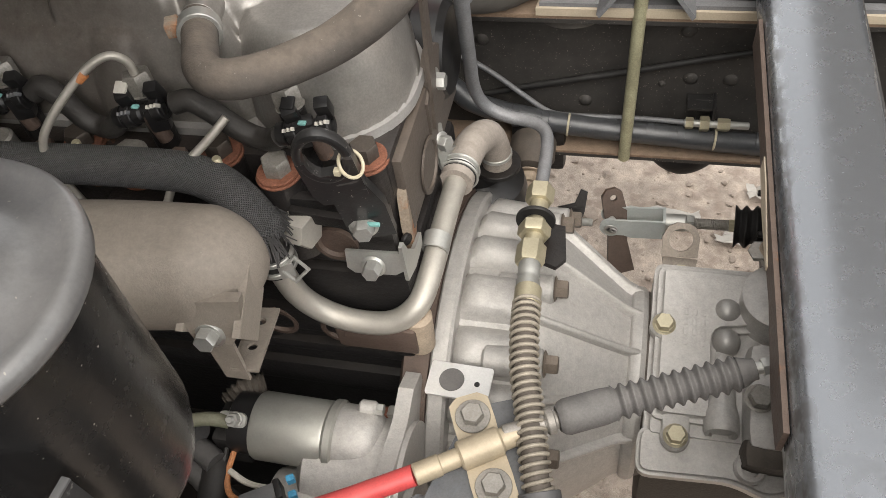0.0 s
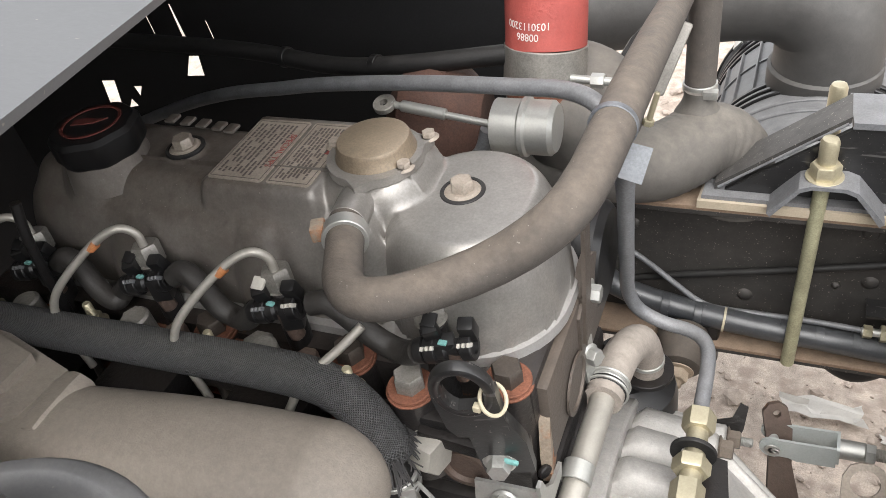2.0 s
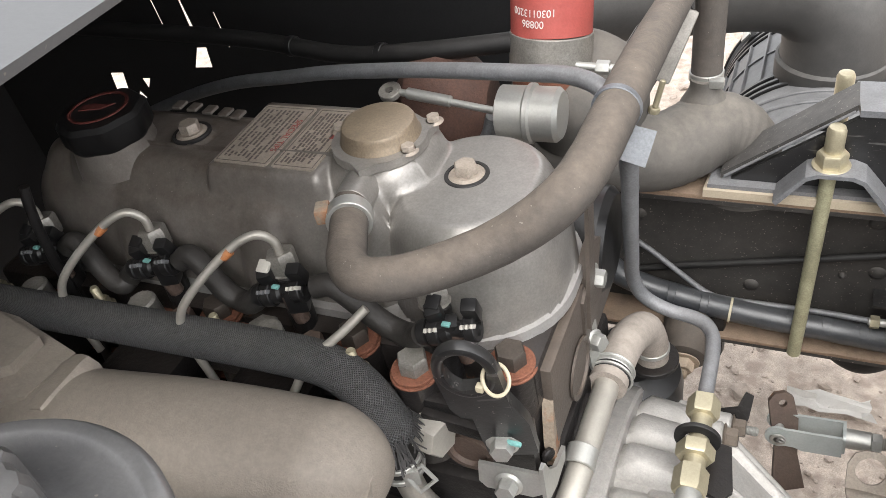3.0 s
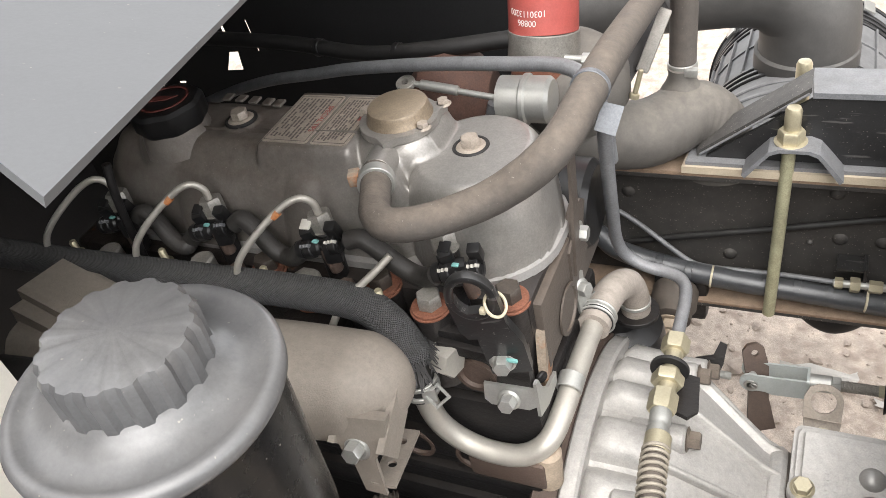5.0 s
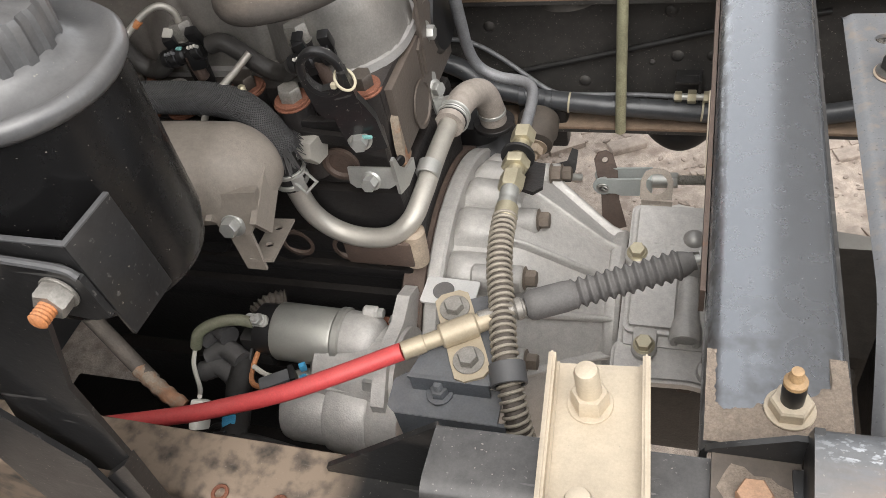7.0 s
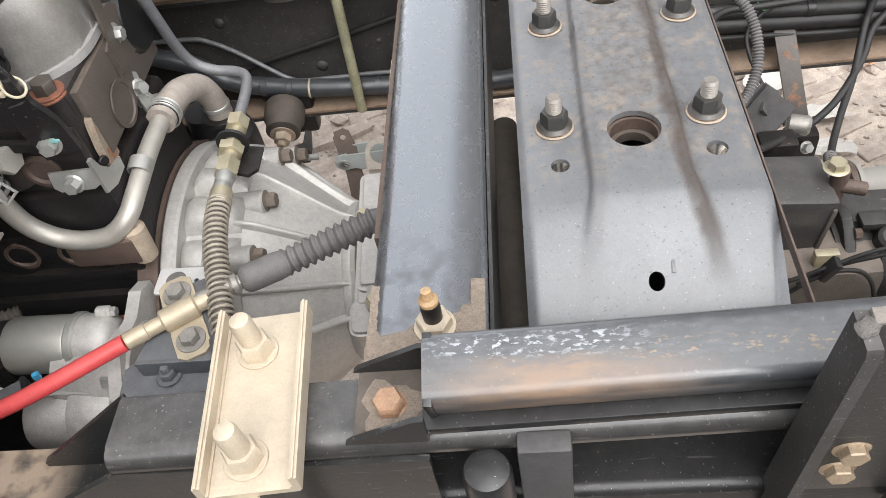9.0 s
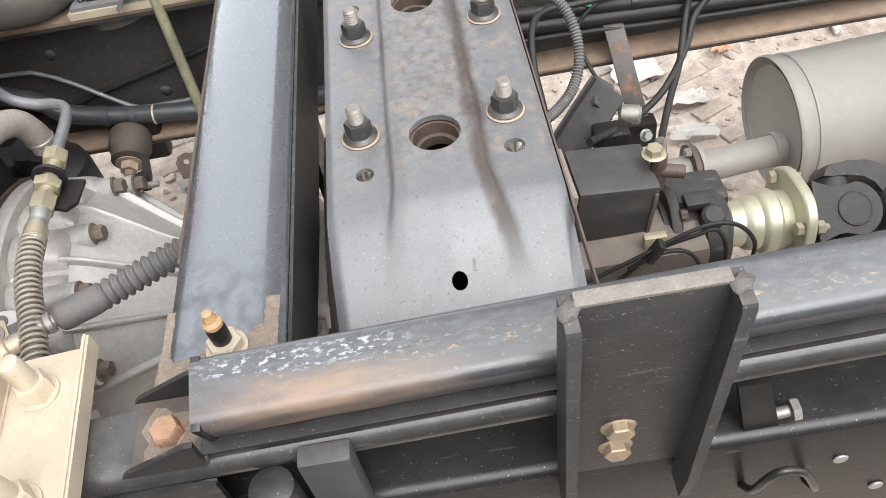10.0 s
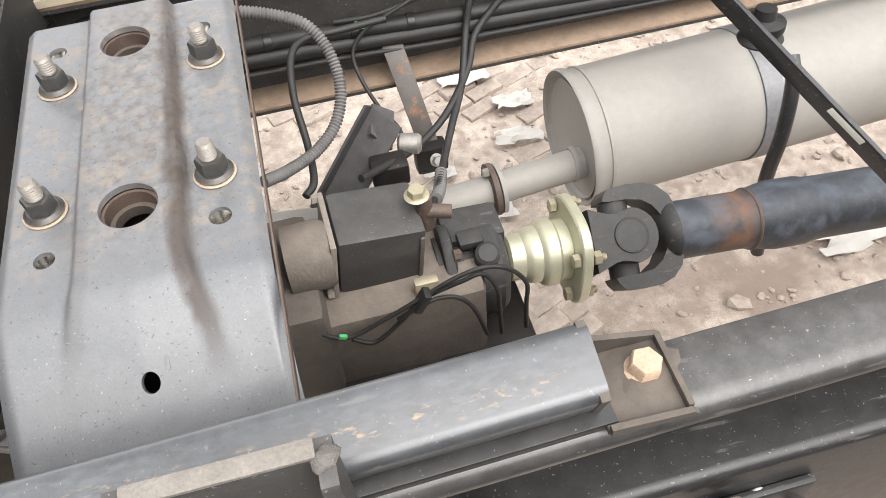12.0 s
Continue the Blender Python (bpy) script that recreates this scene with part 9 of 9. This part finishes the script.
stp = thing("support_bar", "black slanting support bar with strap over the muffler", "support bar", (1.2, 0.6, 0.40))
part("bar", one(bar, (0.995, 0.66, 0.80), (1.225, 0.40, 0.57), 0.022, 0.008, (0, 0, 1)), "black_paint", stp, "black flat bar")
part("arm", one(bar, (1.220, 0.405, 0.574), (1.29, 0.140, 0.600), 0.022, 0.008, (0, 0, 1)), "black_paint", stp)
part("print", one(bar, (1.128, 0.502, 0.668), (1.160, 0.466, 0.637), 0.008, 0.0005, (0, 0, 1)), "label", stp, "faded white printing")
part("strap", one(tube, [(1.212, 0.690, 0.585), (1.206, 0.662, 0.560), (1.196, 0.636, 0.49), (1.186, 0.622, 0.395), (1.21, 0.61, 0.24)], 0.011, 12), "black_paint", stp, "black hanging strap")
part("rubber_mount", one(lathe, at((1.175, 0.72, 0.60), (0, 0.1, 1)), [(0.030, 0), (0.032, 0.004), (0.026, 0.012), (0.030, 0.020), (0.030, 0.030), (0.016, 0.036), (0.014, 0.05)], 28), "rubber", stp, "black rubber mount")

# cables
def cable_of(name, pts, r, mat, label, cat, group=""):
    return single(name, one(tube, pts, r, 12), mat, label, cat, group)


single("corrugated_conduit", one(ribbed, [(0.44, 0.75, 0.800), (0.484, 0.745, 0.790), (0.524, 0.742, 0.778), (0.560, 0.732, 0.763), (0.580, 0.712, 0.735), (0.584, 0.682, 0.701), (0.569, 0.650, 0.677), (0.540, 0.620, 0.668), (0.504, 0.590, 0.675), (0.477, 0.560, 0.695)], 0.0075, 0.22, 0.0042, 14, 6), "rubber_grey", "grey corrugated wiring conduit", "conduit")
cable_of("black_cable", [(0.66, 0.77, 0.722), (0.599, 0.765, 0.722), (0.556, 0.76, 0.723), (0.535, 0.742, 0.715), (0.527, 0.70, 0.688), (0.530, 0.65, 0.651), (0.528, 0.60, 0.640), (0.515, 0.58, 0.638)], 0.0048, "rubber", "black cable looping down from the rail", "cable", "loose cables")
cable_of("thin_cable", [(0.72, 0.855, 0.69), (0.685, 0.85, 0.677), (0.643, 0.85, 0.657), (0.618, 0.842, 0.632), (0.618, 0.82, 0.607), (0.635, 0.78, 0.575), (0.655, 0.75, 0.556), (0.657, 0.73, 0.543)], 0.0030, "rubber", "thin black cable hanging in a curve", "cable", "loose cables")
cable_of("twin_cable", [(0.88, 0.865, 0.69), (0.837, 0.86, 0.653), (0.793, 0.838, 0.620), (0.771, 0.80, 0.594), (0.723, 0.74, 0.573), (0.672, 0.70, 0.563), (0.626, 0.66, 0.581), (0.584, 0.62, 0.606)], 0.0052, "rubber", "black taped cable with cable tie", "cable", "loose cables")
cable_of("twin_cable", [(0.80, 0.865, 0.69), (0.790, 0.855, 0.662), (0.778, 0.836, 0.624), (0.756, 0.78, 0.585), (0.725, 0.72, 0.568), (0.697, 0.66, 0.560), (0.675, 0.60, 0.575), (0.655, 0.55, 0.60)], 0.0052, "rubber", "black taped cable down to the fitting", "cable", "loose cables")
single("sensor_boot", one(ribbed, [(0.690, 0.645, 0.560), (0.680, 0.61, 0.568), (0.668, 0.575, 0.588)], 0.0085, 0.25, 0.006, 14, 6), "rubber_grey", "grey ribbed sensor boot", "boot")
for pts in ([(0.40, 0.868, 0.655), (0.465, 0.866, 0.655), (0.543, 0.864, 0.655), (0.638, 0.864, 0.648), (0.735, 0.864, 0.641), (0.853, 0.866, 0.634), (1.2, 0.868, 0.62), (1.8, 0.868, 0.62)],
            [(0.40, 0.862, 0.635), (0.543, 0.860, 0.634), (0.70, 0.860, 0.626), (0.853, 0.862, 0.618), (1.3, 0.866, 0.60), (1.8, 0.866, 0.60)]):
    cable_of("taped_cable", pts, 0.0115, "rubber", "black taped cable bundle along the frame rail", "cable bundle", "rail bundles")
cable_of("rail_wire", [(0.45, 0.858, 0.612), (0.60, 0.856, 0.612), (0.80, 0.856, 0.602), (1.2, 0.86, 0.59)], 0.005, "rubber", "black cable below the bundle", "cable", "loose cables")
cable_of("rail_wire", [(0.60, 0.862, 0.668), (0.66, 0.855, 0.672), (0.74, 0.855, 0.69), (0.84, 0.865, 0.70)], 0.004, "rubber", "black cable above the bundle", "cable", "loose cables")
for i, (x, y, z) in enumerate(((0.50, 0.865, 0.656), (0.56, 0.864, 0.654), (0.62, 0.864, 0.649), (0.70, 0.864, 0.644), (0.78, 0.865, 0.638))):
    single("tape_band", one(ring, (x, y, z), (1, 0, -0.08), 0.0112, 0.0124, 0.012), "plastic_black", "black tape band on the cable bundle", "tape band", "tape bands")
single("green_tag", one(box, (0.633, 0.850, 0.664), (0.016, 0.006, 0.008), 0.002, Matrix.Rotation(0.4, 3, "Y")), "green_tag", "small green wire tag", "tag")
for pts in ([(0.736, 0.42, 0.50), (0.735, 0.42, 0.550), (0.734, 0.42, 0.590), (0.713, 0.42, 0.624), (0.685, 0.42, 0.637), (0.653, 0.42, 0.630), (0.614, 0.42, 0.609), (0.573, 0.42, 0.587), (0.527, 0.42, 0.568), (0.497, 0.425, 0.584), (0.486, 0.44, 0.600)],
            [(0.705, 0.42, 0.50), (0.703, 0.42, 0.55), (0.700, 0.42, 0.592), (0.684, 0.42, 0.626), (0.660, 0.42, 0.622), (0.616, 0.424, 0.601), (0.588, 0.42, 0.575), (0.555, 0.42, 0.546), (0.530, 0.425, 0.555)],
            [(0.687, 0.42, 0.505), (0.673, 0.42, 0.562), (0.655, 0.42, 0.593), (0.632, 0.42, 0.601), (0.612, 0.416, 0.600), (0.585, 0.42, 0.580)]):
    cable_of("sensor_wire", pts, 0.0027, "rubber", "dusty black sensor wire bundled by cable ties", "wire", "sensor wires")
single("green_tag", one(box, (0.521, 0.42, 0.572), (0.010, 0.005, 0.006), 0.002, Matrix.Rotation(0.5, 3, "Y")), "green_tag", "small green wire tag", "tag")
single("wire_tie", one(box, (0.614, 0.418, 0.607), (0.009, 0.016, 0.030), 0.002, Matrix.Rotation(0.5, 3, "Y")), "rubber", "black cable tie round the sensor wires", "cable tie")
single("dark_pipe", one(tube, [(0.268, 0.18, 0.62), (0.268, 0.26, 0.66), (0.268, 0.36, 0.70), (0.265, 0.50, 0.70), (0.262, 0.62, 0.68)], 0.018, 18), "foot_tan", "dusty olive brown pipe between the cross members", "pipe")
single("mount_dome", one(lathe, at((0.272, 0.170, 0.80), (0, 0, 1)), [(0.028, 0), (0.026, 0.02), (0.018, 0.030), (0.004, 0.034)], 28), "iron_brown", "brown rubber mount dome under the cross member", "mount")


# ---- litter and paving ----
def crumple(bm, x, y, w, h, seed):
    rnd = random.Random(seed)
    n = 6
    g = [[bm.verts.new((x + w * (i / n - 0.5) + rnd.uniform(-1, 1) * w * 0.06, y + h * (j / n - 0.5) + rnd.uniform(-1, 1) * h * 0.06, -0.082 + rnd.uniform(0, 0.018))) for j in range(n + 1)] for i in range(n + 1)]
    for i in range(n):
        for j in range(n):
            if rnd.random() < 0.10 and (i in (0, n - 1) or j in (0, n - 1)):
                continue
            bm.faces.new((g[i][j], g[i + 1][j], g[i + 1][j + 1], g[i][j + 1]))
    bmesh.ops.delete(bm, geom=[v for v in bm.verts if not v.link_faces], context="VERTS")


LITTER = ((0.14, 1.30, 0.16, 0.05, "paper"), (0.30, 1.26, 0.10, 0.05, "paper"), (-0.20, 1.22, 0.07, 0.05, "paper"), (0.95, 1.60, 0.13, 0.09, "paper"), (1.20, 1.64, 0.06, 0.04, "paper_orange"),
          (1.52, 1.64, 0.03, 0.06, "paper"), (1.02, 1.32, 0.12, 0.05, "paper"), (0.90, 1.10, 0.10, 0.06, "paper"), (1.05, 1.45, 0.10, 0.05, "paper"), (0.80, 1.25, 0.08, 0.04, "paper"), (1.62, 0.80, 0.18, 0.09, "paper"), (0.35, 1.40, 0.06, 0.04, "paper"))
for i, (x, y, w, h, mt) in enumerate(LITTER):
    single("paper_scrap", one(crumple, x, y, w, h, i), mt, "crumpled orange wrapper on the ground" if "orange" in mt else "crumpled white paper scrap on the ground", "litter", "paper scraps")


def pebbles(bm):
    rnd = random.Random(11)
    base = bmesh.new()
    bmesh.ops.create_icosphere(base, subdivisions=1, radius=1.0)
    vs, fs = [v.co.copy() for v in base.verts], [[v.index for v in f.verts] for f in base.faces]
    base.free()
    for i in range(4200):
        x, y = rnd.uniform(-0.4, 2.4), rnd.uniform(0.2, 2.6)
        r = 0.003 + 0.011 * rnd.random() ** 2.5
        if rnd.random() < 0.04:
            r *= 2.6
        z = -0.098 + 0.018 * noise.fractal(V(x * 3, y * 3, 0.3), 1.0, 2.0, 4)
        m = Matrix.Translation((x, y, z + r * 0.25)) @ Euler((rnd.uniform(-0.4, 0.4), rnd.uniform(-0.4, 0.4), rnd.uniform(0, 6))).to_matrix().to_4x4() @ Matrix.Diagonal((r, r * rnd.uniform(0.5, 1), r * rnd.uniform(0.3, 0.6), 1))
        new_vs = [bm.verts.new(m @ (v * rnd.uniform(0.75, 1.15))) for v in vs]
        for f in fs:
            bm.faces.new([new_vs[k] for k in f])


single("rubble", one(pebbles), "paving", "scattered stones and broken brick on the earth", "rubble", kind="stuff", angle=20)


def brick_mesh(seed):
    bm = bmesh.new()
    rnd = random.Random(seed)
    vs = box(bm, (0, 0, 0), (0.098, 0.046, 0.03), 0.004)
    for v in vs:
        if v.is_valid:
            v.co += V(rnd.uniform(-1, 1), rnd.uniform(-1, 1), rnd.uniform(-1, 1)) * 0.0015
    return mesh_of("brick", bm, "paving")


paving = thing("pavement", "worn sandy brick paving half buried in dust", "paving", (0.6, 1.2, -0.1), kind="structure")
shapes = [brick_mesh(i) for i in range(6)]
rnd_ = random.Random(5)
count = 0
for j in range(34):
    for i in range(24):
        x, y = -0.18 + 0.104 * i + 0.052 * (j % 2), 0.72 + 0.052 * j
        x, y = 0.8 + (x - 0.8) * 0.93 - (y - 1.3) * 0.37, 1.3 + (x - 0.8) * 0.37 + (y - 1.3) * 0.93
        keep = noise.noise(V(x * 2.6, y * 2.6, 3.1)) + 0.06 + rnd_.uniform(-0.12, 0.12)
        if keep < 0.0 or count >= 300 or y > 2.0 or x > 1.9:
            continue
        ob = new("brick", shapes[rnd_.randrange(6)])
        ob.matrix_basis = Matrix.Translation((x, y, -0.111 + 0.016 * noise.noise(V(x * 3, y * 3, 8)) + rnd_.uniform(-0.006, 0.004))) @ Euler((rnd_.uniform(-0.06, 0.06), rnd_.uniform(-0.06, 0.06), 0.379 + rnd_.uniform(-0.07, 0.07))).to_matrix().to_4x4()
        ob.parent = paving
        ob.matrix_parent_inverse = paving.matrix_basis.inverted()
        count += 1
